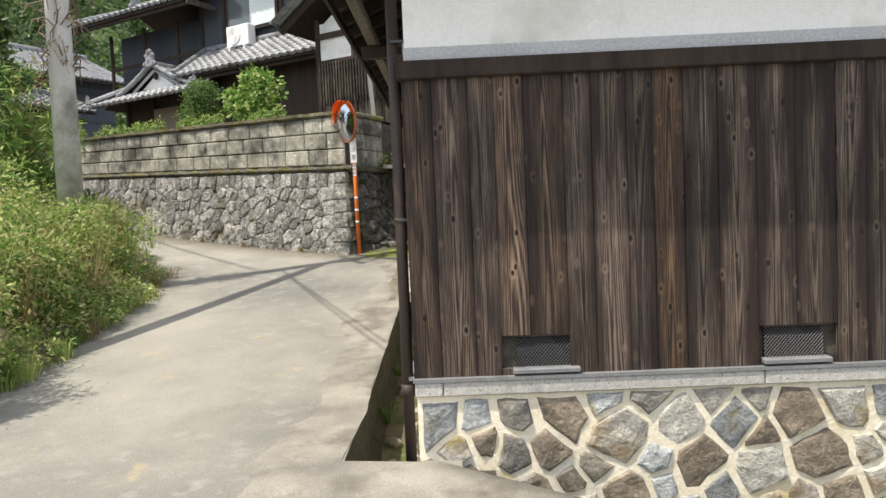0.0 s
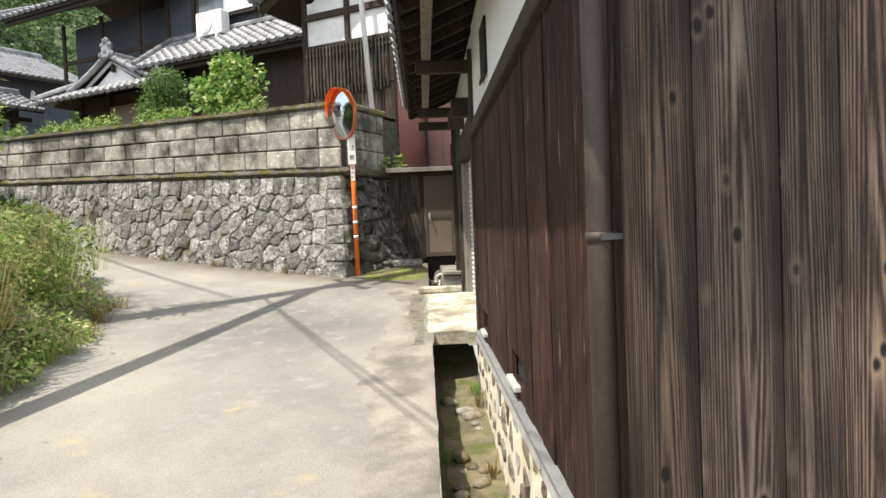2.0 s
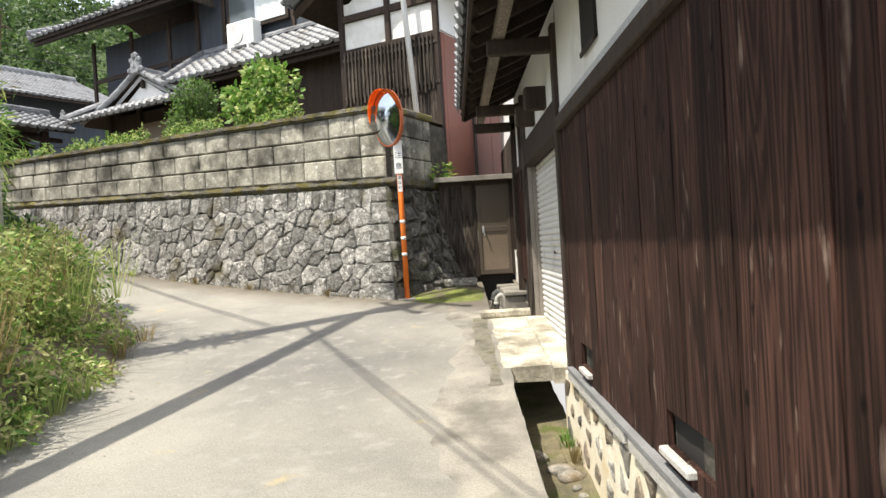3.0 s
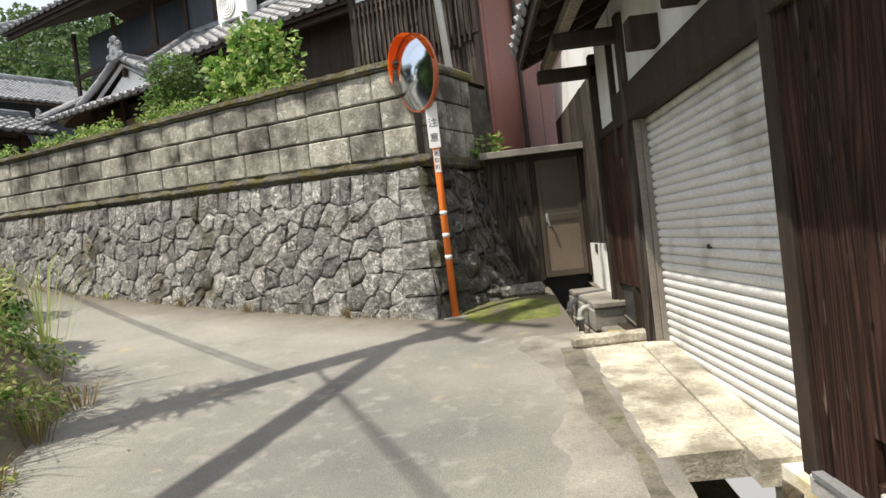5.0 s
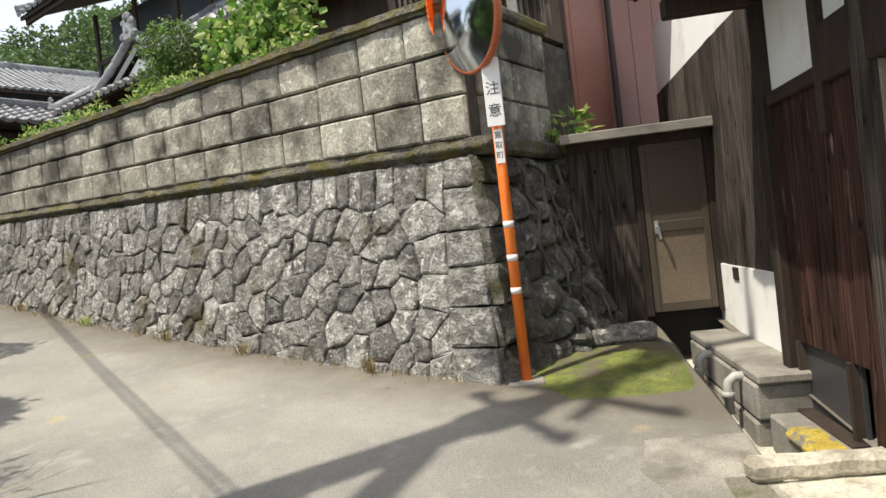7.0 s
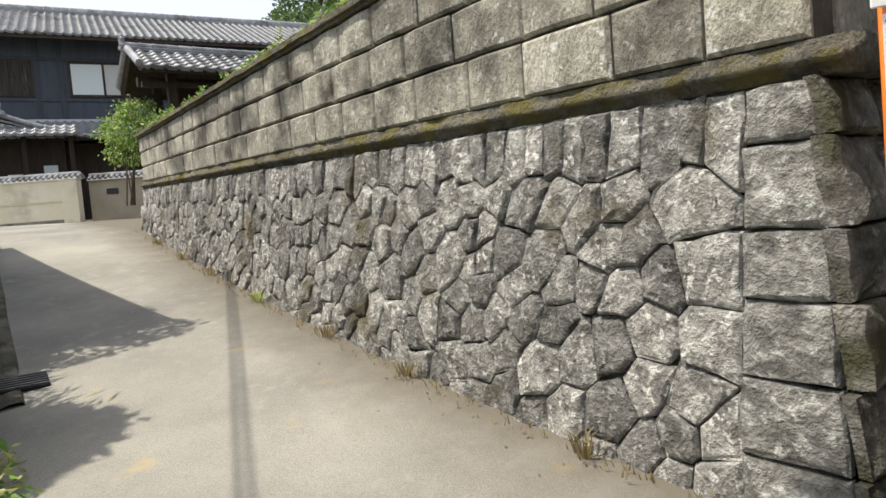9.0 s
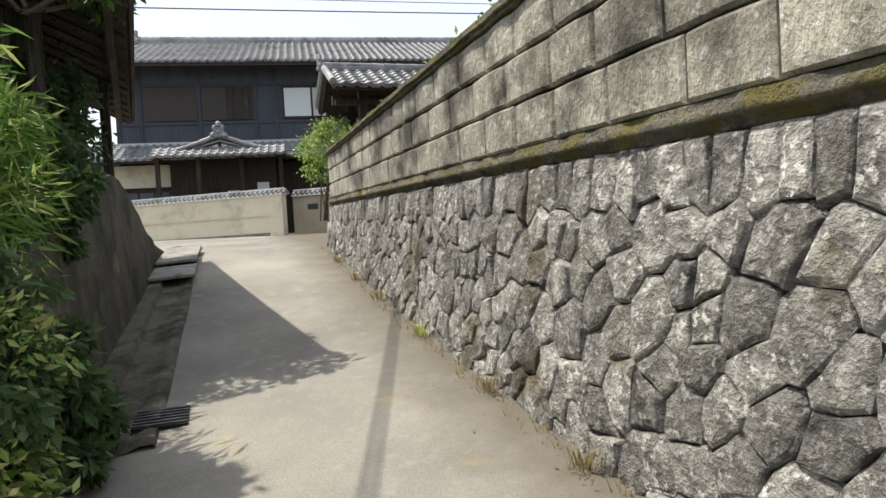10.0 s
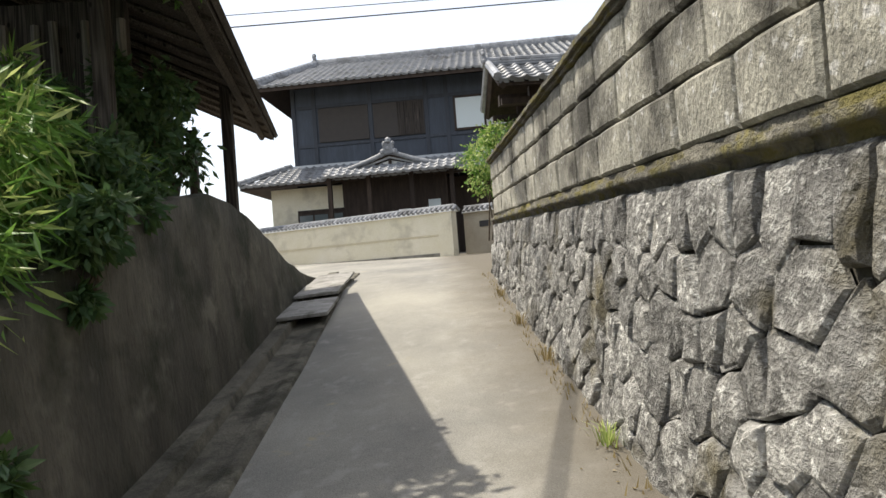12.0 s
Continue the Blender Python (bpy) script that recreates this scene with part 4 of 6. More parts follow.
while z < 2.44:
    b = bmesh.new()
    prof = [(0.016, 0), (0.013, 0.008), (0.0, 0.014), (-0.006, 0.03), (-0.007, 0.044), (-0.003, 0.058), (0.012, 0.0645), (0.016, 0.068)]
    r0 = [b.verts.new((x, S0, z + dz)) for x, dz in prof]
    r1 = [b.verts.new((x, S1, z + dz)) for x, dz in prof]
    for k in range(7):
        b.faces.new((r0[k], r0[k + 1], r1[k + 1], r1[k]))
    part("slat", b, SHUTTER, shutter, smooth=True)
    z += 0.064
part("guide_rail", cuboid(-0.045, 0.02, S1 - 0.045, S1 - 0.001, zs - 0.1, 2.44, 0.004), JAMB, shutter)
part("guide_rail", cuboid(-0.045, 0.02, S0 + 0.001, S0 + 0.045, zs - 0.1, 2.44, 0.004), JAMB, shutter)
part("lock", tube([(0.01, 10.3, 1.44), (-0.016, 10.3, 1.44)], 0.016, 10), DARKMETAL, shutter)
part("backing", cuboid(0.02, 0.03, S0, S1, 0.2, 2.5), JOINT, shutter)
part("jamb", cuboid(-0.10, -0.046, S1 - 0.02, S1 - 0.002, zs - 0.1, 2.44, 0.004), JAMB, shutter)
# board panel beyond the shutter, with a low framed vent
boards(barn, "y", S1 + 0.12, 12.66, B_X + 0.03, -1, 0.64, 2.47, BOARD_RED, 0.22, 0.025, 8, [(11.95, 12.62, 0.66, 1.07)])
v = part("low_vent", cuboid(B_X + 0.03, B_X + 0.05, 11.93, 12.64, 0.62, 1.09), DARKMETAL, barn)
for y in (11.95, 12.585):
    part("vent_bar", cuboid(B_X - 0.015, B_X + 0.03, y, y + 0.035, 0.68, 1.07), TIMBER, v)
part("vent_sill", cuboid(B_X - 0.06, B_X + 0.03, 11.9, 12.65, 0.63, 0.68, 0.006), TIMBER, v)
part("post", cuboid(B_X - 0.05, B_X + 0.08, 12.66, 12.77, 0.62, 3.3, 0.01), TIMBER, barn)
part("foundation", cuboid(B_X - 0.02, B_X + 0.3, S1 + 0.125, 12.77, 0.2, 0.62), CONCRETE, barn)
# rear part with silvered boards on a white footing
part("rear_core", cuboid(B_X + 0.12, 3, 12.79, 16.5, 0.5, 3.6), JOINT, barn)
boards(barn, "y", 12.775, 16.4, B_X + 0.11, -1, 1.43, 3.27, GREYWOOD, 0.2, 0.022, 9)
part("footing", cuboid(B_X + 0.07, B_X + 0.2, 12.78, 16.4, 0.6, 1.43), PLASTER, barn)
part("footing_hole", cuboid(B_X + 0.06, B_X + 0.1, 13.9, 14.03, 1.32, 1.42), BLACK, barn)
part("plaster_rear", cuboid(B_X + 0.10, B_X + 0.14, 12.78, 16.4, 3.27, 4.0), PLASTER, barn)
# roof: deck, rafters, long outer beam on bracket arms
EX, EZ, PITCH = -0.92, 3.33, 0.42


def roof_z(x):
    return EZ + PITCH * (x - EX)


b = bmesh.new()
pr = [(EX, roof_z(EX) + 0.03), (2.6, roof_z(2.6) + 0.03), (2.6, roof_z(2.6) + 0.12), (EX, roof_z(EX) + 0.12)]
r0, r1 = [b.verts.new((x, 3.42, z)) for x, z in pr], [b.verts.new((x, 12.92, z)) for x, z in pr]
b.faces.new(r0[::-1])
b.faces.new(r1)
for k in range(4):
    b.faces.new((r0[k], r0[(k + 1) % 4], r1[(k + 1) % 4], r1[k]))
part("roof_deck", b, TIMBER, barn)
b = bmesh.new()
pr = [(2.6, roof_z(2.6) + 0.03), (7.5, roof_z(2.6) - 1.9), (7.5, roof_z(2.6) - 1.8), (2.6, roof_z(2.6) + 0.12)]
r0, r1 = [b.verts.new((x, 3.42, z)) for x, z in pr], [b.verts.new((x, 12.92, z)) for x, z in pr]
b.faces.new(r0[::-1])
b.faces.new(r1)
for k in range(4):
    b.faces.new((r0[k], r0[(k + 1) % 4], r1[(k + 1) % 4], r1[k]))
part("roof_deck", b, TIMBER, barn)
y = 3.5
while y < 12.9:
    b = cuboid(0, 0.85, -0.025, 0.025, -0.06, 0.03)
    o = part("rafter", b, TIMBER, barn)
    o.matrix_local = pose(EX + 0.03, y, EZ, 0, -math.degrees(math.atan(PITCH)), 0)
    y += 0.42
LIGHTWOOD = plank_wood("pale weathered beam", (0.10, 0.085, 0.07), (0.22, 0.19, 0.155), (0.24, 0.2, 0.16))
b = bmesh.new()
r0 = [b.verts.new(p) for p in ((EX, 3.49, 3.33), (7.5, 3.49, 3.33), (7.5, 4.4, 3.75), (EX, 4.4, 3.75))]
r1 = [b.verts.new(v.co + Vector((0, 0, 0.09))) for v in r0]
b.faces.new(r0[::-1])
b.faces.new(r1)
for k in range(4):
    b.faces.new((r0[k], r0[(k + 1) % 4], r1[(k + 1) % 4], r1[k]))
part("front_eave", b, TIMBER, barn)
part("eave_beam", cuboid(-0.74, -0.65, 3.55, 12.88, 3.20, 3.30, 0.01), LIGHTWOOD, barn, "sunlit weathered eave beam")
for y in (4.2, 6.5, 8.96, 11.52, 12.71):
    part("bracket_arm", cuboid(-0.80, B_X + 0.02, y - 0.05, y + 0.05, 3.08, 3.20, 0.01), TIMBER, barn)
for y in (9.75, 10.6):
    part("beam_end", cuboid(-0.43, B_X + 0.03, y - 0.08, y + 0.08, 2.78, 2.98, 0.01), TIMBER, barn)
o = part("bargeboard", cuboid(0, 1.2, -0.02, 0.02, -0.08, 0.06), TIMBER, barn)
o.matrix_local = pose(EX - 0.02, 12.945, EZ + 0.03, 0, -math.degrees(math.atan(PITCH)), 0)
part("fascia", cuboid(EX - 0.03, EX, 3.42, 12.92, EZ - 0.04, EZ + 0.13), TIMBER, barn)
part("side_window", cuboid(B_X - 0.02, B_X + 0.03, 7.45, 7.85, 2.74, 3.16, 0.006), BLACK, barn)
part("window_bar", cuboid(B_X - 0.03, B_X - 0.018, 7.44, 7.86, 2.72, 2.75), TIMBER, barn)

# ---- ledge with pipes, garden door ----
ledge = thing("stone_ledge", pose(0, 0, 0), "low pale concrete ledge over stone courses beside the channel", "ledge")
part("top_slab", cuboid(-0.52, -0.14, 12.55, 14.25, 0.84, 0.90, 0.012), STRIP, ledge)
for y0, y1 in (((12.58, 13.1), (13.1, 13.7), (13.7, 14.25))):
    part("course_stone", cuboid(-0.53, -0.2, y0, y1 - 0.012, 0.62, 0.835, 0.015), STRIP, ledge)
    part("course_stone", cuboid(-0.54, -0.2, y0 + 0.02, y1 + 0.0, 0.35, 0.61, 0.015), STRIP, ledge)
part("footing", cuboid(-0.47, -0.27, 11.66, 12.57, 0.3, 0.665, 0.012), STRIP, ledge)
part("moss_cushion", cuboid(-0.49, -0.30, 11.75, 12.3, 0.60, 0.672, 0.03), MOSS_GOLD, ledge, "yellow moss on the footing")
PIPEGREY = plain("grey drain pipe", (0.36, 0.36, 0.33), 0.5)
for y in (12.85, 13.6):
    d = thing("drain_pipe", pose(-0.53, y, 0.80), "short grey elbow drain pipe over the channel", "drain pipe", "drain pipes")
    part("elbow", tube([(0.06, 0, 0.03), (-0.04, 0, 0.03), (-0.075, 0, 0.0), (-0.085, 0, -0.05), (-0.085, 0, -0.2)], 0.032, 10), PIPEGREY, d, smooth=True)
    part("collar", tube([(-0.085, 0, -0.06), (-0.085, 0, -0.1)], 0.04, 10), PIPEGREY, d, smooth=True)

GY = 14.42
gate = thing("garden_door", pose(0, 0, 0), "brown framed garden door in a silvered board wall under a small roof", "door")
zb = ground_z(-0.6, GY) + 0.09
boards(gate, "x", -1.36, -0.82, GY + 0.03, -1, zb - 0.25, 2.56, GREYWOOD, 0.19, 0.022, 14)
part("post", cuboid(-0.82, -0.76, GY - 0.03, GY + 0.06, zb, 2.56, 0.006), TIMBER, gate)
part("post", cuboid(-0.22, -0.15, GY - 0.03, GY + 0.06, zb, 2.56, 0.006), TIMBER, gate)
part("head", cuboid(-1.36, -0.15, GY - 0.02, GY + 0.06, 2.52, 2.6), TIMBER, gate)
door = part("door_leaf", cuboid(-0.755, -0.225, GY - 0.005, GY + 0.03, zb + 0.03, 2.515, 0.004), DOORPANEL, gate)
for x0, x1, z0, z1 in ((-0.755, -0.70, zb + 0.03, 2.515), (-0.28, -0.225, zb + 0.03, 2.515), (-0.70, -0.28, zb + 0.03, zb + 0.11), (-0.70, -0.28, 2.44, 2.515), (-0.70, -0.28, 1.75, 1.84)):
    part("door_frame", cuboid(x0, x1, GY - 0.022, GY - 0.005, z0, z1, 0.004), DOORBRONZE, door)
# the darker bronze here paints in the canopy's shadow on the upper panel
part("shaded_upper_panel", cuboid(-0.70, -0.28, GY - 0.012, GY - 0.004, 1.84, 2.44), DOORBRONZE, door)
part("door_handle", tube([(-0.67, GY - 0.02, 1.80), (-0.67, GY - 0.07, 1.80), (-0.65, GY - 0.075, 1.69)], 0.013, 8), STEEL, door, "bright steel lever handle")
part("escutcheon", cuboid(-0.685, -0.655, GY - 0.026, GY - 0.02, 1.74, 1.85), STEEL, door)
part("gap", cuboid(-0.755, -0.1, GY + 0.1, GY + 0.14, 0.3, zb + 0.1), BLACK, gate)
roof = part("canopy", cuboid(-1.42, -0.1, GY - 0.19, GY + 0.3, 2.60, 2.64, 0.006), STRIP, gate, "thin pale weathered canopy sheet")
roof.rotation_euler = (0, 0, 0)
part("canopy_edge", cuboid(-1.42, -0.1, GY - 0.21, GY - 0.175, 2.58, 2.66, 0.006), STRIP, gate)

# ---- traffic mirror ----
mz = ground_z(-1.88, 13.22)
mirror = thing("traffic_mirror", pose(-1.88, 13.22, mz, 0, -0.3, 0), "convex traffic mirror with orange hood on an orange pole", "traffic mirror")
part("pole", tube([(0, 0, -0.02), (0, 0, 2.72)], 0.038, 20), ORANGE, mirror, smooth=True)
for z in (0.63, 0.865, 1.105):
    part("band", tube([(0, 0, z), (0, 0, z + 0.045)], 0.0395, 20), WHITE, mirror, "white reflective band", smooth=True)
part("foot", cuboid(-0.13, 0.13, -0.11, 0.11, -0.05, 0.012, 0.01), STRIP, mirror, "small concrete footing")
part("name_strip", cuboid(-0.03, 0.03, -0.042, -0.036, 1.56, 1.80), WHITE, mirror, "white name strip")
plate = part("sign_plate", cuboid(-0.062, 0.062, -0.058, -0.046, 1.82, 2.30, 0.004), WHITE, mirror, "white warning plate with black writing")


def lettering(name, text, size, m, parent, mat):
    c = bpy.data.curves.new(name, "FONT")
    c.body, c.size, c.align_x, c.align_y, c.extrude = text, size, "CENTER", "CENTER", 0.0006
    o = new(name, c)
    c.materials.append(mat)
    o.parent = parent
    o.matrix_local = m
    return o


INK = plain("black ink", (0.02, 0.02, 0.022), 0.6)
for ch, z in (("注", 2.08), ("意", 1.925)):
    lettering("letter", ch, 0.10, pose(0, -0.0592, z, 90, 0, 0), plate, INK)
for ch, z in (("高", 1.755), ("取", 1.685), ("町", 1.615)):
    lettering("letter", ch, 0.055, pose(0, -0.0428, z, 90, 0, 0), mirror, INK)
MYAW, MR = -56, 0.40
head = pose(-0.11, 0, 2.64) @ pose(0, 0, 0, 5, 0, MYAW)
part("clamp", tube([(0, 0.03, 2.45), (-0.06, 0.06, 2.6)], 0.03, 8), ORANGE, mirror)
b = bmesh.new()
rings = []
for k in range(0, 9):
    a = k / 8
    rings.append([b.verts.new((MR * a * math.cos(t), -0.03 - 0.075 * (1 - a * a), MR * a * math.sin(t))) for t in [2 * math.pi * j / 40 for j in range(40)]] if k else [b.verts.new((0, -0.105, 0))])
for j in range(40):
    b.faces.new((rings[0][0], rings[1][j], rings[1][(j + 1) % 40]))
for r0, r1 in zip(rings[1:], rings[2:]):
    for j in range(40):
        b.faces.new((r0[j], r1[j], r1[(j + 1) % 40], r0[(j + 1) % 40]))
part("mirror_face", b, MIRROR, mirror, "convex mirror face", smooth=True).matrix_local = head
b = bmesh.new()
prof = [(MR - 0.008, -0.036), (MR + 0.008, -0.04), (MR + 0.014, -0.02), (MR + 0.005, 0.02), (0.2, 0.05)]
rings = [[b.verts.new((r * math.cos(2 * math.pi * j / 40), y, r * math.sin(2 * math.pi * j / 40))) for j in range(40)] for r, y in prof]
for r0, r1 in zip(rings, rings[1:]):
    for j in range(40):
        b.faces.new((r0[j], r0[(j + 1) % 40], r1[(j + 1) % 40], r1[j]))
b.faces.new(rings[-1])
part("rim", b, material("faded red brown rim", (0.36, 0.09, 0.03), (0.44, 0.12, 0.05), 5, 0.5, 0.05, vary=0), mirror, smooth=True).matrix_local = head
b = bmesh.new()
r0, r1 = [], []
for j in range(31):
    t = math.radians(5 + 190 * j / 30)
    w = 0.11 * math.sin(math.pi * j / 30) ** 0.5
    r0.append((b.verts.new(((MR + 0.013) * math.cos(t), -0.01, (MR + 0.013) * math.sin(t))), b.verts.new(((MR + 0.02) * math.cos(t), -0.03 - w, (MR + 0.02) * math.sin(t)))))
for p, q in zip(r0, r0[1:]):
    b.faces.new((p[0], q[0], q[1], p[1]))
bmesh.ops.solidify(b, geom=b.faces[:], thickness=0.004)
part("hood", b, ORANGE, mirror, smooth=True).matrix_local = head

# ---- utility pole with strut, arms and cables ----
PX, PY = -5.71, 9.93
pz = ground_z(PX, PY)
up = thing("utility_pole", pose(PX, PY, pz), "grey concrete utility pole with steel arms and a dry vine", "utility pole")
part("shaft", tube([(0, 0, -0.3), (0, 0, 13.3)], [0.19, 0.12], 20), POLE, up, smooth=True)
part("strut", tube([(0.7, -5.3, -0.3), (0.03, -0.12, 8.3)], [0.15, 0.11], 14), POLE, up, smooth=True)
for z, ln, a in ((13.1, 1.8, 25), (12.3, 1.8, 25), (11.4, 1.6, 60), (10.5, 1.5, -40), (9.5, 1.1, -60)):
    arm = part("crossarm", cuboid(-ln / 2, ln / 2, -0.04, 0.04, -0.04, 0.04), STEEL, up)
    arm.matrix_local = pose(0.1, 0, z, 0, 0, a)
    for k in (-0.42, -0.15, 0.42):
        part("insulator", tube([(k * ln, 0, 0.04), (k * ln, 0, 0.12), (k * ln, 0, 0.2)], [0.05, 0.055, 0.03], 8), WHITE, arm)
part("transformer", tube([(0.28, 0.2, 8.5), (0.28, 0.2, 9.15)], 0.2, 14), STEEL, up, smooth=True)
random.seed(77)
b = bmesh.new()
for i in range(170):
    a, z = random.uniform(0, 6.28), random.uniform(3.4, 5.3)
    p = Vector((0.18 * math.cos(a), 0.18 * math.sin(a), z))
    q = p + Vector((random.uniform(-0.2, 0.2) + 0.1 * math.cos(a), random.uniform(-0.2, 0.2) + 0.1 * math.sin(a), random.uniform(-0.35, 0.25)))
    tube([p, p.lerp(q, 0.5) + Vector((0.05 * math.cos(a), 0.05 * math.sin(a), 0.05)), q], [0.013, 0.010, 0.005], 4, b)
VINE = plain("dry vine stem", (0.16, 0.12, 0.08), 0.8)
part("vine", b, VINE, up, "dry brown vine stems")


def cable(name, p, q, sag, r, label):
    p, q = Vector(p), Vector(q)
    pts = [p.lerp(q, k / 16) - Vector((0, 0, sag * 4 * (k / 16) * (1 - k / 16))) for k in range(17)]
    return tagged(link(name, tube(pts, r, 6), INK), label, "cable", "overhead cables")


cable("cable", (PX, PY, 7.3), (0.6, -4.5, 7.3), 0.25, 0.014, "thin black overhead cable from the utility pole")
cable("cable", (PX + 0.1, PY, 7.15), (1.0, -4.5, 7.1), 0.25, 0.014, "thin black overhead cable from the utility pole")
cable("cable", (PX, PY, 6.75), (-17.4, 20.8, 9.9), 0.1, 0.016, "black cable bundle strung along the lane")
cable("cable", (PX + 0.25, PY - 0.2, 6.5), (-17.4, 20.8, 9.8), 0.1, 0.016, "black cable bundle strung along the lane")
cable("cable", (-26.9, -1.9, 7.1), (-9.3, 44.7, 10.7), 0.25, 0.016, "thin black overhead cable crossing above the far house")
cable("cable", (-27.0, -2.6, 7.4), (-12.5, 43.0, 11.6), 0.25, 0.011, "thin black overhead cable crossing above the far house")

# ---- tiled roofs ----
def tile_data(eave):
    """One S-shaped roof tile; an eave tile carries a round boss."""
    b = bmesh.new()
    W, H = 0.28, 0.30
    prof = [(0.0, 0.035), (0.035, 0.018), (0.10, 0.0), (0.165, 0.006), (0.20, 0.03), (0.235, 0.052), (0.27, 0.045), (0.285, 0.032)]
    lo = [b.verts.new((x, -0.01, z + 0.022)) for x, z in prof]
    hi = [b.verts.new((x, H, z)) for x, z in prof]
    lip = [b.verts.new((x, -0.01, z - 0.004)) for x, z in prof]
    for k in range(len(prof) - 1):
        b.faces.new((lo[k], lo[k + 1], hi[k + 1], hi[k])).smooth = True
        b.faces.new((lip[k], lip[k + 1], lo[k + 1], lo[k]))
    if eave:
        c = [b.verts.new((0.238 + 0.052 * math.cos(t), -0.03, 0.028 + 0.052 * math.sin(t))) for t in [2 * math.pi * j / 10 for j in range(10)]]
        d = [b.verts.new((0.238 + 0.052 * math.cos(t), 0.05, 0.028 + 0.052 * math.sin(t))) for t in [2 * math.pi * j / 10 for j in range(10)]]
        b.faces.new(c)
        for j in range(10):
            b.faces.new((c[j], d[j], d[(j + 1) % 10], c[(j + 1) % 10]))
        e = [b.verts.new(p) for p in ((0.0, -0.012, 0.03), (0.19, -0.012, 0.02), (0.19, -0.012, -0.05), (0.0, -0.012, -0.05))]
        b.faces.new(e)
    me = bpy.data.meshes.new("roof_tile")
    b.to_mesh(me)
    b.free()
    me.materials.append(TILE)
    return me


TILES = (tile_data(False), tile_data(True))


def tile_plane(parent, corner, along, up, width, length, single=True, keep=None):
    """Tiles on a slope from its lower left corner; the deck lies beneath."""
    along, up, corner = Vector(along).normalized(), Vector(up).normalized(), Vector(corner)
    n = along.cross(up)
    base = Matrix((( along.x, up.x, n.x, corner.x), (along.y, up.y, n.y, corner.y), (along.z, up.z, n.z, corner.z), (0, 0, 0, 1)))
    nx, ny = max(1, round(width / 0.27)), max(1, round(length / 0.25))
    sx, sy = width / nx / 0.27, length / ny / 0.25
    rest = bmesh.new() if not single else None
    for j in range(ny):
        for i in range(nx):
            if keep and not keep((i + 0.5) / nx, (j + 0.5) / ny):
                continue
            m = base @ Matrix.Translation((i * 0.27 * sx, j * 0.25 * sy, 0.01 + 0.004 * random.random())) @ Matrix.Diagonal((sx, sy, 1, 1))
            me = TILES[1 if j == 0 else 0]
            if single:
                o = new("roof_tile", me)
                o.parent = parent
                o.matrix_local = m
            else:
                k = len(rest.verts)
                rest.from_mesh(me)
                rest.verts.ensure_lookup_table()
                bmesh.ops.transform(rest, matrix=m, verts=rest.verts[k:])
    if rest is not None:
        tagged(part("roof_tiles", rest, TILE, parent), kind="stuff")


tile_plane(barn, (EX - 0.06, 12.95, roof_z(EX - 0.06) + 0.125), (0, -1, 0), (1, 0, PITCH), 9.53, 3.83, False)
tile_plane(barn, (7.5, 3.42, roof_z(2.6) - 1.79), (0, 1, 0), (-4.9, 0, 1.92), 9.5, 5.25, False)
for y in (B_S + 0.01, 12.74):
    b = bmesh.new()
    tri = [(B_X + 0.05, 3.49), (B_E, 3.3), (B_E, roof_z(2.6) - 1.55), (2.6, roof_z(2.6) + 0.02), (B_X + 0.05, roof_z(B_X + 0.05) + 0.02)]
    r0, r1 = [b.verts.new((x, y, z)) for x, z in tri], [b.verts.new((x, y + 0.06, z)) for x, z in tri]
    b.faces.new(r0)
    b.faces.new(r1[::-1])
    for k in range(5):
        b.faces.new((r0[k], r1[k], r1[(k + 1) % 5], r0[(k + 1) % 5]))
    part("gable", b, PLASTER, barn)


def deck(parent, pts, thick=0.07, mat=None):
    """A slab under a roof slope, through its corner points."""
    b = bmesh.new()
    f = b.faces.new([b.verts.new(p) for p in pts])
    bmesh.ops.recalc_face_normals(b, faces=[f])
    if f.normal.z < 0:
        f.normal_flip()
    tops = f.verts[:]
    n = len(pts)
    bot = [b.verts.new(v.co - Vector((0, 0, thick))) for v in tops]
    b.faces.new(bot[::-1])
    for k in range(n):
        b.faces.new((tops[k], bot[k], bot[(k + 1) % n], tops[(k + 1) % n]))
    return part("roof_deck", b, mat or TIMBER, parent)


def ridge(parent, p, q, r=0.085, rows=2):
    """A stacked ridge: flat courses with a round cap."""
    p, q = Vector(p), Vector(q)
    d = q - p
    m = Matrix.Translation(p) @ d.to_track_quat("X", "Z").to_matrix().to_4x4()
    L = d.length
    for k in range(rows):
        o = part("ridge_course", cuboid(0, L, -r * 1.3 + 0.012 * k, r * 1.3 - 0.012 * k, k * 0.05, k * 0.05 + 0.042, 0.006), TILE, parent)
        o.matrix_local = m
    n = max(1, round(L / 0.3))
    for i in range(n):
        o = part("ridge_tile", tube([(i * L / n, 0, rows * 0.05 + 0.02), ((i + 1) * L / n - 0.01, 0, rows * 0.05 + 0.02)], [r, r * 0.9], 10), TILE, parent, smooth=False)
        o.matrix_local = m


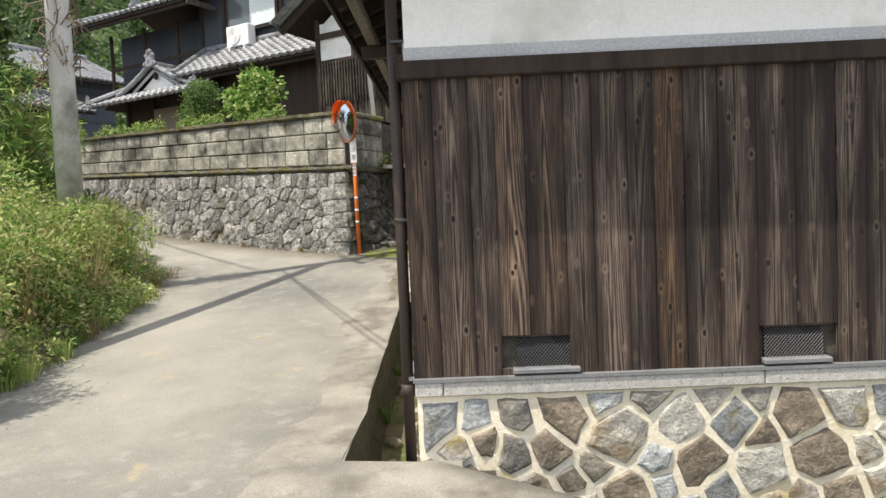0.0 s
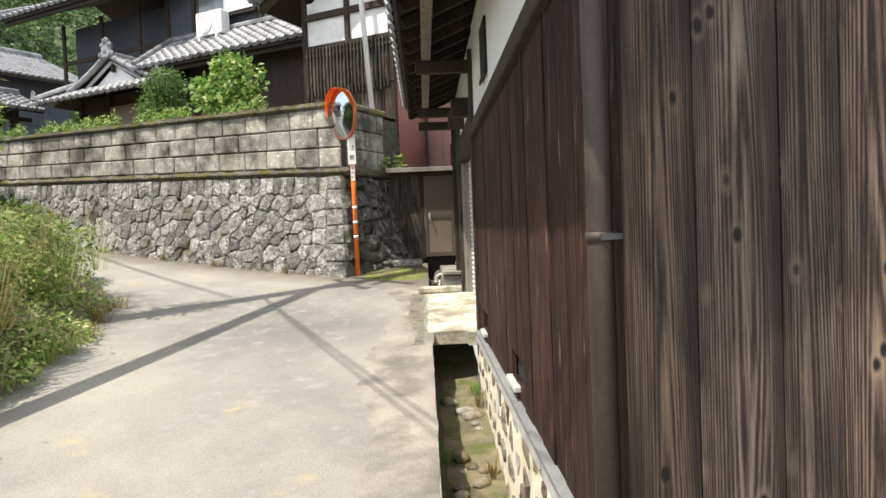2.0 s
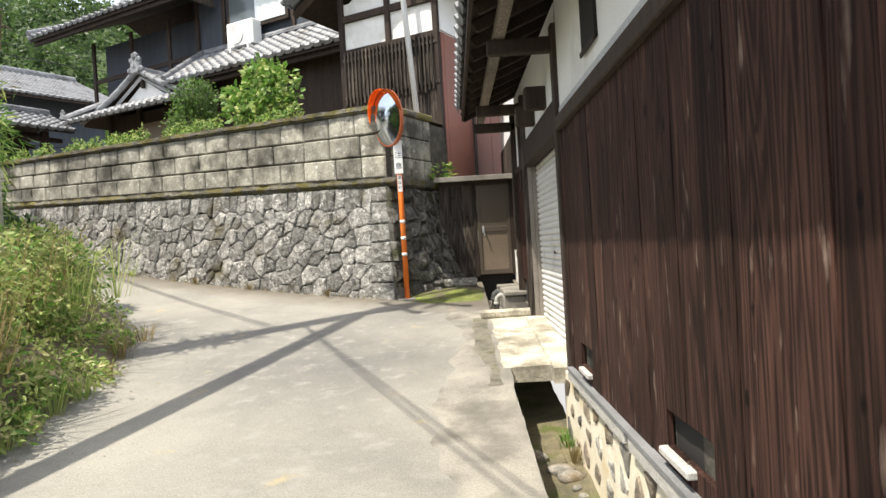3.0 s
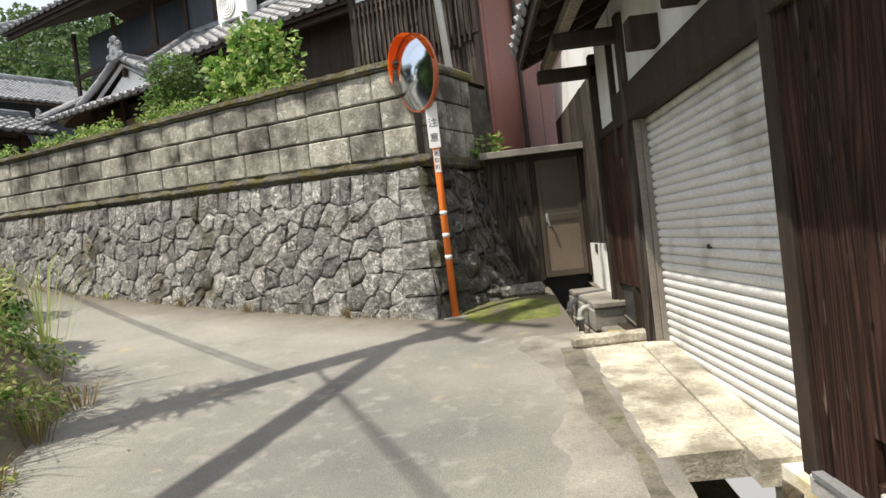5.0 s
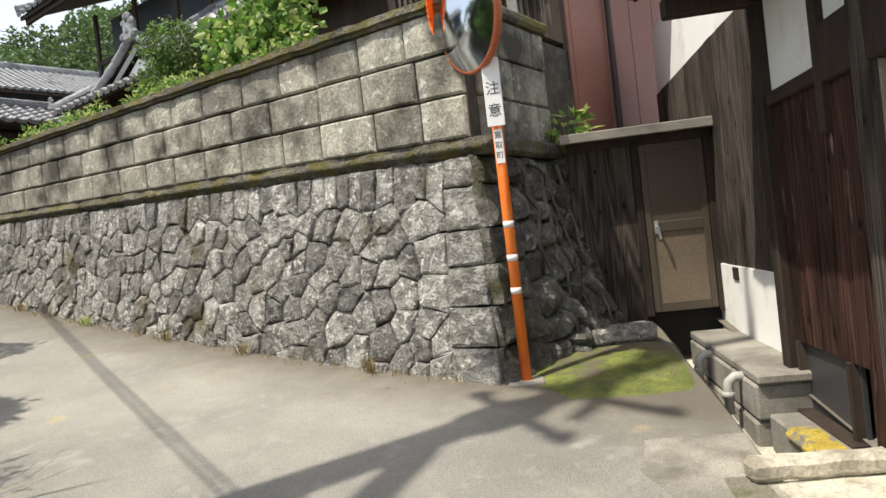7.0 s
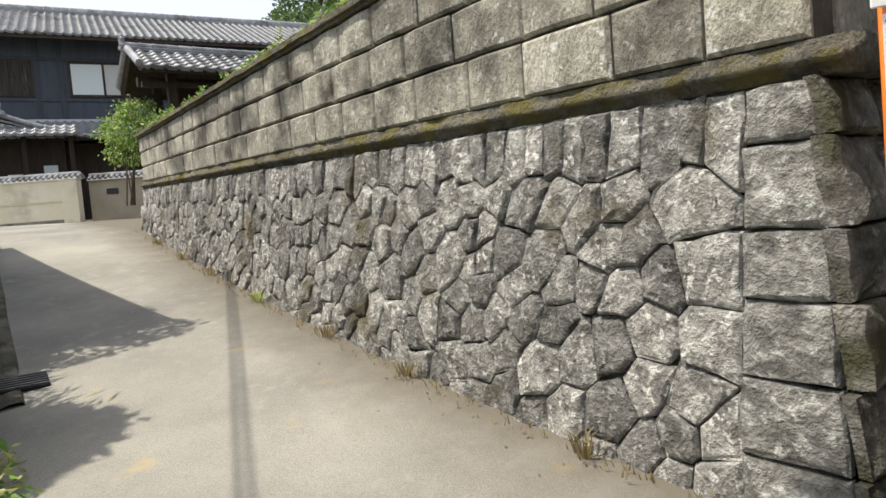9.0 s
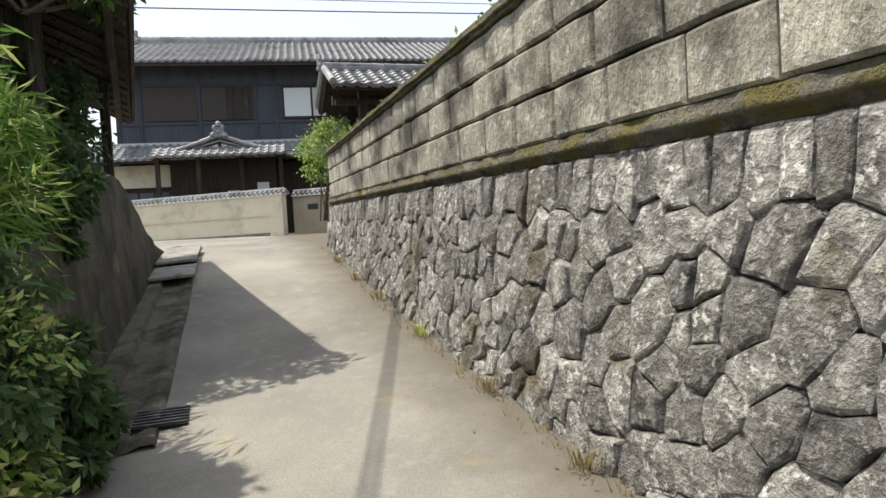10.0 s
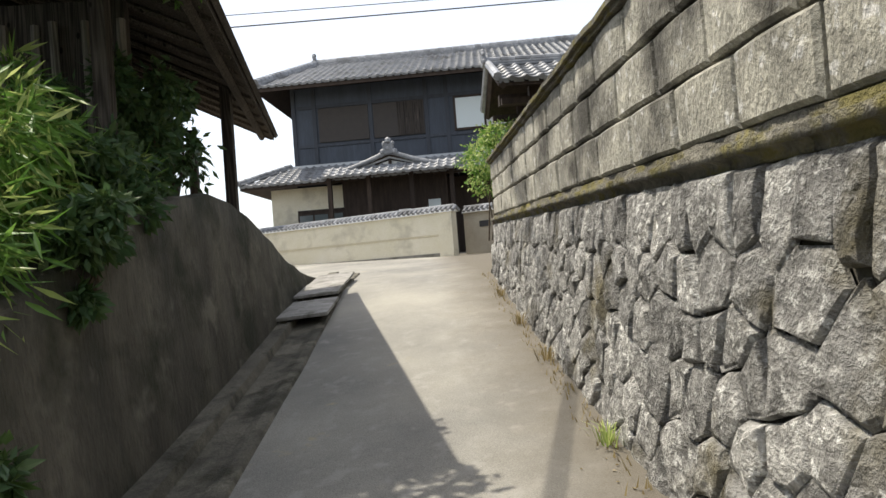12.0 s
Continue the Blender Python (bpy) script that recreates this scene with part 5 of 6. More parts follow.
def end_ornament(parent, m, s=1.0):
    """The moulded end tile of a ridge: a crested shield with scrolls at its feet."""
    b = cuboid(-0.14 * s, 0.14 * s, -0.05 * s, 0.05 * s, -0.08 * s, 0.22 * s, 0.03 * s)
    o = part("ridge_ornament", b, TILE, parent, "moulded grey ridge end tile")
    o.matrix_local = m
    for x, z, r in ((-0.15, 0.0, 0.08), (0.15, 0.0, 0.08), (-0.1, 0.2, 0.07), (0.1, 0.2, 0.07), (0, 0.28, 0.09), (0, 0.08, 0.08)):
        b = bmesh.new()
        bmesh.ops.create_icosphere(b, subdivisions=1, radius=r * s)
        part("scroll", b, TILE, o).location = (x * s, -0.01 * s, z * s)


def hipped_porch(parent, cx, yf, half, ze, zp, back, inner):
    """A porch roof with a plastered gable over a tiled skirt."""
    ym, zm = yf + 0.75, ze + 0.36
    deck(parent, [(cx - half, yf, ze), (cx + half, yf, ze), (cx + half, ym, zm), (cx - half, ym, zm)], 0.06)
    tile_plane(parent, (cx - half, yf - 0.03, ze), (1, 0, 0), (0, ym - yf, zm - ze), 2 * half, math.hypot(ym - yf, zm - ze))
    rise = Vector((half, 0, zp - ze))
    for s in (-1, 1):
        deck(parent, [(cx + s * half, ym - 0.2, ze + 0.04), (cx + s * half, back, ze + 0.04), (cx, back, zp), (cx, ym - 0.2, zp)], 0.06)
        length = rise.length
        if s < 0:
            tile_plane(parent, (cx - half, back, ze + 0.04), (0, -1, 0), (half, 0, zp - ze), back - ym + 0.2, length)
        else:
            tile_plane(parent, (cx + half, ym - 0.2, ze + 0.04), (0, 1, 0), (-half, 0, zp - ze), back - ym + 0.2, length)
        # verge rolls down each side of the gable
        n = 7
        for k in range(n):
            a, e = k / n, (k + 1) / n
            p = Vector((cx + s * half * (1 - a) * 1.0, ym - 0.24, ze + 0.10 + (zp - ze) * (a - 0.10 * math.sin(math.pi * a))))
            q = Vector((cx + s * half * (1 - e) * 1.0, ym - 0.24, ze + 0.10 + (zp - ze) * (e - 0.10 * math.sin(math.pi * e))))
            part("verge_tile", tube([p, q], [0.085, 0.07], 10), TILE, parent)
    b = bmesh.new()
    tri = [(cx - inner, ym - 0.03, zm - 0.05), (cx + inner, ym - 0.03, zm - 0.05), (cx, ym - 0.03, zp - 0.16)]
    f0 = [b.verts.new(p) for p in tri]
    f1 = [b.verts.new((x, y + 0.08, z)) for x, y, z in tri]
    b.faces.new(f0)
    b.faces.new(f1[::-1])
    for k in range(3):
        b.faces.new((f0[k], f1[k], f1[(k + 1) % 3], f0[(k + 1) % 3]))
    part("pediment", b, PLASTER, parent, "pale plastered gable triangle")
    for s in (-1, 1):
        part("gable_board", tube([(cx + s * (inner + 0.22), ym - 0.12, zm - 0.03), (cx, ym - 0.12, zp - 0.06)], 0.055, 4), PLASTER_GREY, parent)
    ridge(parent, (cx, ym - 0.2, zp), (cx, back, zp))
    end_ornament(parent, pose(cx, ym - 0.27, zp + 0.08), 1.3)
    part("pendant", cuboid(cx - 0.05, cx + 0.05, ym - 0.15, ym - 0.05, zp - 0.36, zp - 0.16, 0.02), TIMBER, parent)


# ---- the house above the wall ----
home = thing("farmhouse", WALL, "dark two storey farmhouse with grey tiled roofs above the stone wall", "house")
GZ = 3.6
part("wall", cuboid(-8.7, -2.06, 4.5, 9, GZ - 0.3, 9.6), NAVY, home)
part("wall", cuboid(-13.3, -8.7, 4.9, 9, GZ - 0.3, 8.3), NAVY, home)
part("lower_wall", cuboid(-8.4, -2.06, 3.75, 4.5, GZ - 0.3, 6.3), TIMBER, home)
for x in (-13.25, -11.5, -9.9, -8.75, -7.75, -5.4, -4.2, -2.9):
    part("post", cuboid(x - 0.06, x + 0.06, 4.44, 4.5, 6.0, 9.3 if x > -8.8 else 8.3), TIMBER, home)
part("band", cuboid(-13.3, -8.7, 4.45, 4.5, 7.05, 7.17), TIMBER, home)
# upper left roof
deck(home, [(-14.6, 3.35, 8.42), (-8.0, 3.35, 8.42), (-8.0, 6.6, 9.85), (-14.6, 6.6, 9.85)], 0.1)
tile_plane(home, (-14.6, 3.3, 8.44), (1, 0, 0), (0, 3.25, 1.43), 6.6, 3.55)
deck(home, [(-14.6, 6.6, 9.85), (-8.0, 6.6, 9.85), (-8.0, 9.8, 8.42), (-14.6, 9.8, 8.42)], 0.1)
ridge(home, (-14.6, 6.6, 9.9), (-8.0, 6.6, 9.9), 0.12, 3)
part("eave_beam", cuboid(-14.5, -8.1, 3.42, 3.5, 8.22, 8.34), TIMBER, home)
part("gable_board", cuboid(-8.05, -7.99, 3.3, 4.4, 8.2, 8.36), GREYWOOD, home)
ridge(home, (-14.55, 3.3, 8.52), (-14.55, 6.5, 9.92), 0.09, 1)
ridge(home, (-8.05, 3.3, 8.52), (-8.05, 6.5, 9.92), 0.09, 1)
end_ornament(home, pose(-14.6, 6.6, 10.1, 0, 0, -90), 1.4)
# upper right block and its roof
deck(home, [(-8.9, 3.7, 9.55), (-1.5, 3.7, 9.55), (-1.5, 7, 10.9), (-8.9, 7, 10.9)], 0.1)
tile_plane(home, (-8.9, 3.65, 9.57), (1, 0, 0), (0, 3.3, 1.35), 7.4, 3.56, False)
# window with curtains
win = part("window", cuboid(-7.55, -5.5, 4.40, 4.5, 7.42, 8.50), TIMBER, home)
part("window_pane", cuboid(-7.46, -6.56, 4.385, 4.40, 7.5, 8.43), GLASS, win)
part("window_pane", cuboid(-6.48, -5.58, 4.375, 4.40, 7.5, 8.43), CURTAIN, win, "pane with pale curtain behind")
part("sash", cuboid(-6.56, -6.48, 4.37, 4.40, 7.46, 8.46), STEEL, win)
part("window_sill", cuboid(-7.6, -5.45, 4.33, 4.42, 7.38, 7.44), TIMBER, win)
# lean-to roof
deck(home, [(-8.6, 3.15, 6.04), (-2.9, 3.15, 6.04), (-2.9, 4.5, 7.0), (-8.6, 4.5, 7.0)], 0.08)
tile_plane(home, (-8.6, 3.1, 6.06), (1, 0, 0), (0, 1.35, 0.96), 5.7, 1.64)
ridge(home, (-8.55, 3.15, 6.12), (-8.55, 4.5, 7.08), 0.09, 1)
ridge(home, (-2.95, 3.15, 6.12), (-2.95, 4.5, 7.08), 0.09, 1)
ridge(home, (-8.6, 4.45, 7.05), (-2.9, 4.45, 7.05), 0.07, 1)
part("eave_beam", cuboid(-8.5, -3.0, 3.25, 3.33, 5.86, 5.98), TIMBER, home)
# porch
part("porch_wall", cuboid(-11.4, -7.7, 3.65, 5.2, GZ - 0.3, 5.65), TIMBER, home)
for x in (-11.4, -10.2, -8.9, -7.7):
    part("post", cuboid(x - 0.06, x + 0.06, 3.55, 3.65, GZ - 0.3, 5.8), TIMBER, home)
part("sliding_door", cuboid(-10.2, -8.9, 3.57, 3.64, GZ, 5.3), DOORPANEL, home)
hipped_porch(home, -9.66, 2.7, 2.45, 5.48, 6.52, 5.4, 0.95)
for s in (-1, 1):
    ridge(home, (-9.66 + s * 2.4, 2.7, 5.56), (-9.66 + s * 1.5, 3.4, 5.98), 0.08, 1)
    end_ornament(home, pose(-9.66 + s * 2.45, 2.67, 5.64), 0.6)
# gabled wing
WX0, WX1, WY = -2.06, 0.0, 1.9
part("wing_wall", cuboid(WX0 + 0.02, WX1 - 0.03, WY + 0.03, 9.0, 2.4, 6.2), PLASTER, home)
b = bmesh.new()
tri = [(WX0, WY + 0.04, 6.1), (WX1, WY + 0.04, 6.1), (-1.03, WY + 0.04, 6.75)]
b.faces.new([b.verts.new(p) for p in tri])
part("gable_plaster", b, PLASTER, home)
boards(home, "x", WX0 + 0.02, WX1 - 0.03, WY + 0.03, -1, GZ - 0.3, 5.22, GREYWOOD, 0.18, 0.02, 21)
for x in (WX0, -1.03, WX1 - 0.05):
    part("post", cuboid(x - 0.05, x + 0.05, WY - 0.04, WY + 0.05, GZ - 0.3, 6.3, 0.008), TIMBER, home)
for z, h in ((5.22, 0.11), (5.84, 0.13)):
    part("rail", cuboid(WX0 - 0.04, WX1 + 0.0, WY - 0.03, WY + 0.04, z, z + h, 0.008), TIMBER, home)
for i in range(24):
    x = WX0 + 0.07 + i * 0.081
    random.seed(i)
    part("lattice_bar", cuboid(x, x + 0.032, WY - 0.09, WY - 0.055, 4.27 + random.uniform(-0.03, 0.03), 5.26, 0.003), GREYWOOD, home)
for z in (4.4, 5.1):
    part("lattice_rail", cuboid(WX0, WX1, WY - 0.055, WY - 0.01, z, z + 0.05), GREYWOOD, home)
for s, x0 in ((-1, -1.03 - 1.82), (1, -1.03 + 1.82)):
    deck(home, [(x0, WY - 0.42, 6.18), (x0, 8.5, 6.18), (-1.03, 8.5, 7.3), (-1.03, WY - 0.42, 7.3)], 0.08)
    if s < 0:
        tile_plane(home, (x0, 8.5, 6.2), (0, -1, 0), (1.82, 0, 1.12), 7.3, 2.14, False)
    else:
        tile_plane(home, (x0, WY - 0.42, 6.2), (0, 1, 0), (-1.82, 0, 1.12), 7.3, 2.14, False)
    for k in range(7):
        a, e = k / 7, (k + 1) / 7
        part("verge_tile", tube([(x0 + (-1.03 - x0) * a, WY - 0.45, 6.28 + 1.12 * a), (x0 + (-1.03 - x0) * e, WY - 0.45, 6.28 + 1.12 * e)], [0.09, 0.075], 10), TILE, home)
    part("gable_board", tube([(x0, WY - 0.37, 6.08), (-1.03, WY - 0.37, 7.2)], 0.09, 4), TIMBER, home)
part("side_plaster", cuboid(WX1 - 0.03, WX1 + 0.005, WY + 0.06, 4.4, 5.34, 6.1), PLASTER, home)
for y in (3.2, 4.4):
    part("post", cuboid(WX1 - 0.02, WX1 + 0.03, y - 0.05, y + 0.05, 5.2, 6.2), TIMBER, home)
part("steel_side", cuboid(WX1 - 0.02, WX1 + 0.01, WY + 0.06, 9.0, 2.4, 5.3), RUST, home, "red brown steel sheet wall")
for i in range(8):
    part("steel_rib", cuboid(WX1 + 0.01, WX1 + 0.016, WY + 0.15 + i * 0.9, WY + 0.17 + i * 0.9, 2.4, 5.29), RUST, home)
part("side_pipe", tube([(WX1 + 0.06, 3.0, 2.6), (WX1 + 0.06, 3.0, 6.1)], 0.035, 10), BROWNPIPE, home)

ac = thing("air_conditioner", WALL @ pose(-6.8, 4.2, 6.72), "white air conditioner unit standing on the lean-to roof", "air conditioner")
part("casing", cuboid(-0.45, 0.45, -0.16, 0.16, 0.16, 0.78, 0.02), WHITE, ac)
part("fan_guard", tube([(-0.12, -0.165, 0.47), (-0.12, -0.175, 0.47)], 0.25, 24), material("pale grille", (0.6, 0.6, 0.58), (0.66, 0.66, 0.64), 3, 0.5, 0.1), ac)
b = bmesh.new()
for r in (0.07, 0.13, 0.19, 0.245):
    ring = [Vector((-0.12 + r * math.cos(2 * math.pi * k / 24), -0.178, 0.47 + r * math.sin(2 * math.pi * k / 24))) for k in range(25)]
    tube(ring, 0.006, 4, b, cap=False)
part("fan_rings", b, STEEL, ac)
for x in (-0.3, 0.3):
    part("leg", cuboid(x - 0.025, x + 0.025, -0.22, 0.16, -0.28, 0.16), WHITE, ac)
    part("foot", cuboid(x - 0.05, x + 0.05, -0.5, -0.1, -0.33, -0.27), WHITE, ac)

mast = thing("steel_mast", WALL @ pose(-0.36, 1.64, 3.6, 0, -4, 0), "slim pale grey steel mast standing behind the wall", "mast")
part("tube", tube([(0, 0, 0), (0, 0, 6.5)], 0.05, 14), material("pale grey paint", (0.55, 0.57, 0.58), (0.6, 0.62, 0.63), 3, 0.5, 0.05, vary=0), mast, smooth=True)
part("base_plate", cuboid(-0.1, 0.1, -0.1, 0.1, -0.02, 0.02), STEEL, mast)

# ---- small tiled gate at the wall's end ----
gt = thing("roofed_gate", WALL @ pose(0, 0.35, 0), "dark timber gate with a small tiled roof behind the wall end", "gate")
for x in (-14.0, -15.4):
    for y in (0.75, 2.9):
        part("post", cuboid(x - 0.09, x + 0.09, y - 0.09, y + 0.09, 3.0, 5.6), TIMBER, gt)
part("panel", cuboid(-14.74, -14.66, 0.84, 2.81, 3.0, 5.5), TIMBER, gt)
part("beam", cuboid(-14.8, -14.6, 0.2, 3.4, 5.45, 5.65), TIMBER, gt)
for x in (-14.0, -15.4):
    part("beam", cuboid(x - 0.07, x + 0.07, 0.15, 3.4, 5.3, 5.42), TIMBER, gt)
for x0 in (-13.5, -15.9):
    deck(gt, [(x0, 0.05, 5.58), (x0, 3.5, 5.58), (-14.7, 3.5, 6.2), (-14.7, 0.05, 6.2)], 0.06)
tile_plane(gt, (-13.45, 0.05, 5.6), (0, 1, 0), (-1.25, 0, 0.62), 3.45, 1.4)
tile_plane(gt, (-15.95, 3.5, 5.6), (0, -1, 0), (1.25, 0, 0.62), 3.45, 1.4)
ridge(gt, (-14.7, 0.0, 6.22), (-14.7, 3.5, 6.22), 0.08, 2)
end_ornament(gt, pose(-14.7, -0.03, 6.3), 0.8)
for x0 in (-13.45, -15.95):
    part("verge_tile", tube([(x0, 0.04, 5.68), (-14.7, 0.04, 6.3)], 0.08, 8), TILE, gt)
    part("gable_board", tube([(x0, 0.12, 5.52), (-14.7, 0.12, 6.14)], 0.07, 4), TIMBER, gt)

# ---- the far house ----
NAVY_POST = material("blue black weathered post", (0.022, 0.026, 0.034), (0.042, 0.048, 0.06), 7, 0.75, 0.3, 40, stretch=(1, 1, 0.1), vary=0.15)
far = thing("merchant_house", HOUSE, "long two storey house with blue black walls and grey tiled roof", "house")
part("wall", cuboid(-6.55, 11, 0, 7, 2.3, 9.2), NAVY, far)
for x in (-6.5, -5.75, -3.72, -1.72, -0.98, 1.4, 3.4, 5.4):
    part("post", cuboid(x - 0.07, x + 0.07, -0.05, 0.0, 6.2, 9.2), NAVY_POST, far)
part("rail", cuboid(-6.35, 11, -0.04, 0, 8.44, 8.56), NAVY_POST, far)
part("rail", cuboid(-6.35, 11, -0.04, 0, 7.05, 7.15), NAVY_POST, far)
SCREEN = material("brown screen", (0.035, 0.03, 0.027), (0.05, 0.043, 0.038), 6, 0.8, 0.2, vary=0.1)
w = part("window", cuboid(-5.6, -3.8, -0.06, 0, 7.2, 8.42), SCREEN, far)
w = part("window", cuboid(-3.62, -1.8, -0.06, 0, 7.2, 8.42), SCREEN, far)
for i in range(12):
    part("lattice_bar", cuboid(-2.75 + i * 0.078, -2.715 + i * 0.078, -0.085, -0.06, 7.22, 8.40), GREYWOOD, w)
w = part("window", cuboid(-0.75, 1.42, -0.06, 0, 7.2, 8.42), TIMBER, far)
part("window_pane", cuboid(-0.67, 0.3, -0.075, -0.06, 7.28, 8.34), CURTAIN, w, "white paper pane")
part("window_pane", cuboid(0.38, 1.34, -0.075, -0.06, 7.28, 8.34), material("grey pane", (0.33, 0.33, 0.32), (0.37, 0.37, 0.36), 2, 0.4, 0.0), w)
deck(far, [(-7.5, -1.05, 9.05), (11.5, -1.05, 9.05), (11.5, 3.5, 11.05), (-6.4, 3.5, 11.05)], 0.12)
deck(far, [(-7.5, -1.05, 9.05), (-6.4, 3.5, 11.05), (-7.5, 8, 9.05)], 0.12)
tile_plane(far, (-7.5, -1.1, 9.08), (1, 0, 0), (0, 4.55, 2.0), 19, 4.97, False, lambda a, c: a * 19 > c * 1.1)
deck(far, [(-6.4, 3.5, 11.05), (11.5, 3.5, 11.05), (11.5, 8, 9.05), (-7.5, 8, 9.05)], 0.12)
ridge(far, (-6.4, 3.5, 11.06), (11.5, 3.5, 11.06), 0.15, 3)
ridge(far, (-7.45, -1.1, 9.14), (-6.4, 3.4, 11.06), 0.13, 2)
end_ornament(far, pose(-6.45, 3.5, 11.25, 0, 0, -90), 1.1)
# lower roof round the front, porch, ground floor
deck(far, [(-8.0, -1.75, 5.55), (9, -1.75, 5.55), (9, 0, 6.3), (-6.7, 0, 6.3)], 0.08)
tile_plane(far, (-8.0, -1.8, 5.58), (1, 0, 0), (0, 1.75, 0.75), 17, 1.9, False, lambda a, c: a * 17 > c * 1.3)
part("flashing", cuboid(-6.7, 9, -0.12, -0.0, 6.3, 6.42), PLASTER_GREY, far)
ridge(far, (-8.0, -1.8, 5.64), (-6.7, 0, 6.38), 0.1, 1)
deck(far, [(-8.0, -1.75, 5.55), (-6.7, 0, 6.3), (-6.7, 7, 6.3), (-8.0, 7, 5.55)], 0.08)
part("ground_floor", cuboid(-7.2, -4.4, -1.0, 0, 2.3, 5.5), CREAM, far)
part("ground_floor", cuboid(-4.4, 9, -0.7, 0, 2.3, 5.5), TIMBER, far)
w = part("window", cuboid(-6.3, -4.7, -1.05, -1.0, 3.6, 4.6), TIMBER, far)
for k in range(3):
    part("window_pane", cuboid(-6.24 + k * 0.52, -5.78 + k * 0.52, -1.065, -1.05, 3.66, 4.54), GLASS, w)
part("dark_boards", cuboid(-7.21, -4.39, -1.02, -1.0, 2.3, 3.55), TIMBER, far)
for x in (-4.9, -3.6, -2.2, -0.9):
    part("post", cuboid(x - 0.07, x + 0.07, -2.1, -1.96, 2.3, 5.6), TIMBER, far)
part("porch_wall", cuboid(-4.6, -1.1, -1.5, -0.7, 2.3, 5.6), TIMBER, far)
part("dark_boards", cuboid(-6.3, -4.39, -1.03, -1.02, 4.6, 4.72), TIMBER, far)
part("notice", cuboid(-2.75, -2.35, -1.53, -1.5, 4.15, 4.45), WHITE, far, "small white notice board")
part("notice", cuboid(-1.75, -1.35, -1.53, -1.5, 4.25, 4.7), CURTAIN, far, "pale notice sheet")
hipped_porch(far, -2.88, -2.55, 2.15, 5.55, 6.22, 0.0, 0.75)

# ---- cream garden wall with tile coping ----
CREAMW = pose(-20.45, 22.9, 0, 0, 0, 32) @ pose(0.55, 4.45, 0.05)
cw = thing("wall_cream", CREAMW, "cream plaster garden wall with a small tile coping", "wall", kind="structure")
CG = 2.3
part("body", cuboid(-9.5, -1.0, -4.45, -4.2, CG, 3.95), CREAM, cw)
part("pillar", cuboid(-1.0, -0.55, -4.48, -4.17, CG, 4.0), CREAM, cw)
part("groove_rail", cuboid(-9.5, -1.0, -4.47, -4.452, 3.28, 3.32), material("pale tan line", (0.46, 0.41, 0.29), (0.52, 0.46, 0.33), 3, 0.8), cw)
part("foot_course", cuboid(-9.5, -0.55, -4.475, -4.455, CG, 2.78), STRIP, cw)
part("body", cuboid(-0.5, 3.0, -3.8, -3.6, CG, 3.92), material("grey brown wall plaster", (0.24, 0.21, 0.16), (0.30, 0.27, 0.21), 2, 0.9, 0.2), cw)
part("name_plate", cuboid(0.0, 0.34, -3.82, -3.8, 3.45, 3.62), INK, cw)
for x0, x1, y, z in ((-9.5, -0.5, -4.33, 3.97), (-0.5, 3.0, -3.7, 3.93)):
    x = x0
    while x < x1:
        part("coping_tile", tube([(x + 0.06, y - 0.2, z + 0.0), (x + 0.06, y, z + 0.11), (x + 0.06, y + 0.2, z)], 0.05, 8), TILE, cw)
        x += 0.16
    part("coping_bed", cuboid(x0, x1, y - 0.19, y + 0.19, z - 0.04, z + 0.02), PLASTER, cw)
    part("coping_ridge", tube([(x0, y, z + 0.13), (x1, y, z + 0.13)], 0.055, 8), TILE, cw)
cable("cable", HOUSE @ Vector((-14, -2.5, 11.2)), HOUSE @ Vector((16, -2.5, 14.5)), 0.3, 0.014, "thin overhead cable across the sky")
cable("cable", HOUSE @ Vector((-14, -2.5, 12.3)), HOUSE @ Vector((16, -2.5, 15.6)), 0.3, 0.012, "thin overhead cable across the sky")

# ---- the left side: bank, concrete wall, channel, shed ----
lw = thing("wall_concrete", WALL, "stained curving concrete retaining wall under the bank", "wall", kind="structure")


def lw_top(u):
    return 2.55 + 0.7 * math.exp(-((u - 8.6) / 2.6) ** 2) - 0.05 * max(0, u - 11) - 0.28 * max(0, 6.2 - u)


b = bmesh.new()
rows = []
for i in range(0, 63):
    u = 2.6 + i * 0.2
    p = WALL @ Vector((-u, -3.05, 0))
    g = ground_z(p.x, p.y)
    t = lw_top(u) + 0.03 * noise.noise((u * 2, 0, 0))
    col = []
    for k in range(7):
        f = k / 6
        col.append(b.verts.new((-u, -3.0 - 0.16 * f + 0.03 * noise.noise((u * 1.1, f * 2, 3)), g - 0.3 + (t - g + 0.3) * f)))
    col.append(b.verts.new((-u, -3.22, t + 0.03)))
    col.append(b.verts.new((-u, -3.5, t)))
    rows.append(col)
for r0, r1 in zip(rows, rows[1:]):
    for k in range(len(r0) - 1):
        b.faces.new((r0[k], r0[k + 1], r1[k + 1], r1[k]))
b.faces.new(rows[-1])
b.faces.new(rows[0][::-1])
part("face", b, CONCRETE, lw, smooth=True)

# shallow side channel with a concrete lip, grate and cover plates
b = bmesh.new()
rows = []
for i in range(0, 56):
    u = 4.3 + i * 0.2
    col = []
    for y, dz in ((-3.03, 0.10), (-2.86, 0.10), (-2.84, 0.01), (-2.60, 0.012), (-2.52, 0.035), (-2.44, 0.03), (-2.42, -0.01)):
        p = WALL @ Vector((-u, y, 0))
        col.append(b.verts.new((-u, y + 0.012 * noise.noise((u, y * 3, 0)), ground_z(p.x, p.y) + dz)))
    rows.append(col)
for r0, r1 in zip(rows, rows[1:]):
    for k in range(len(r0) - 1):
        b.faces.new((r0[k], r0[k + 1], r1[k + 1], r1[k]))
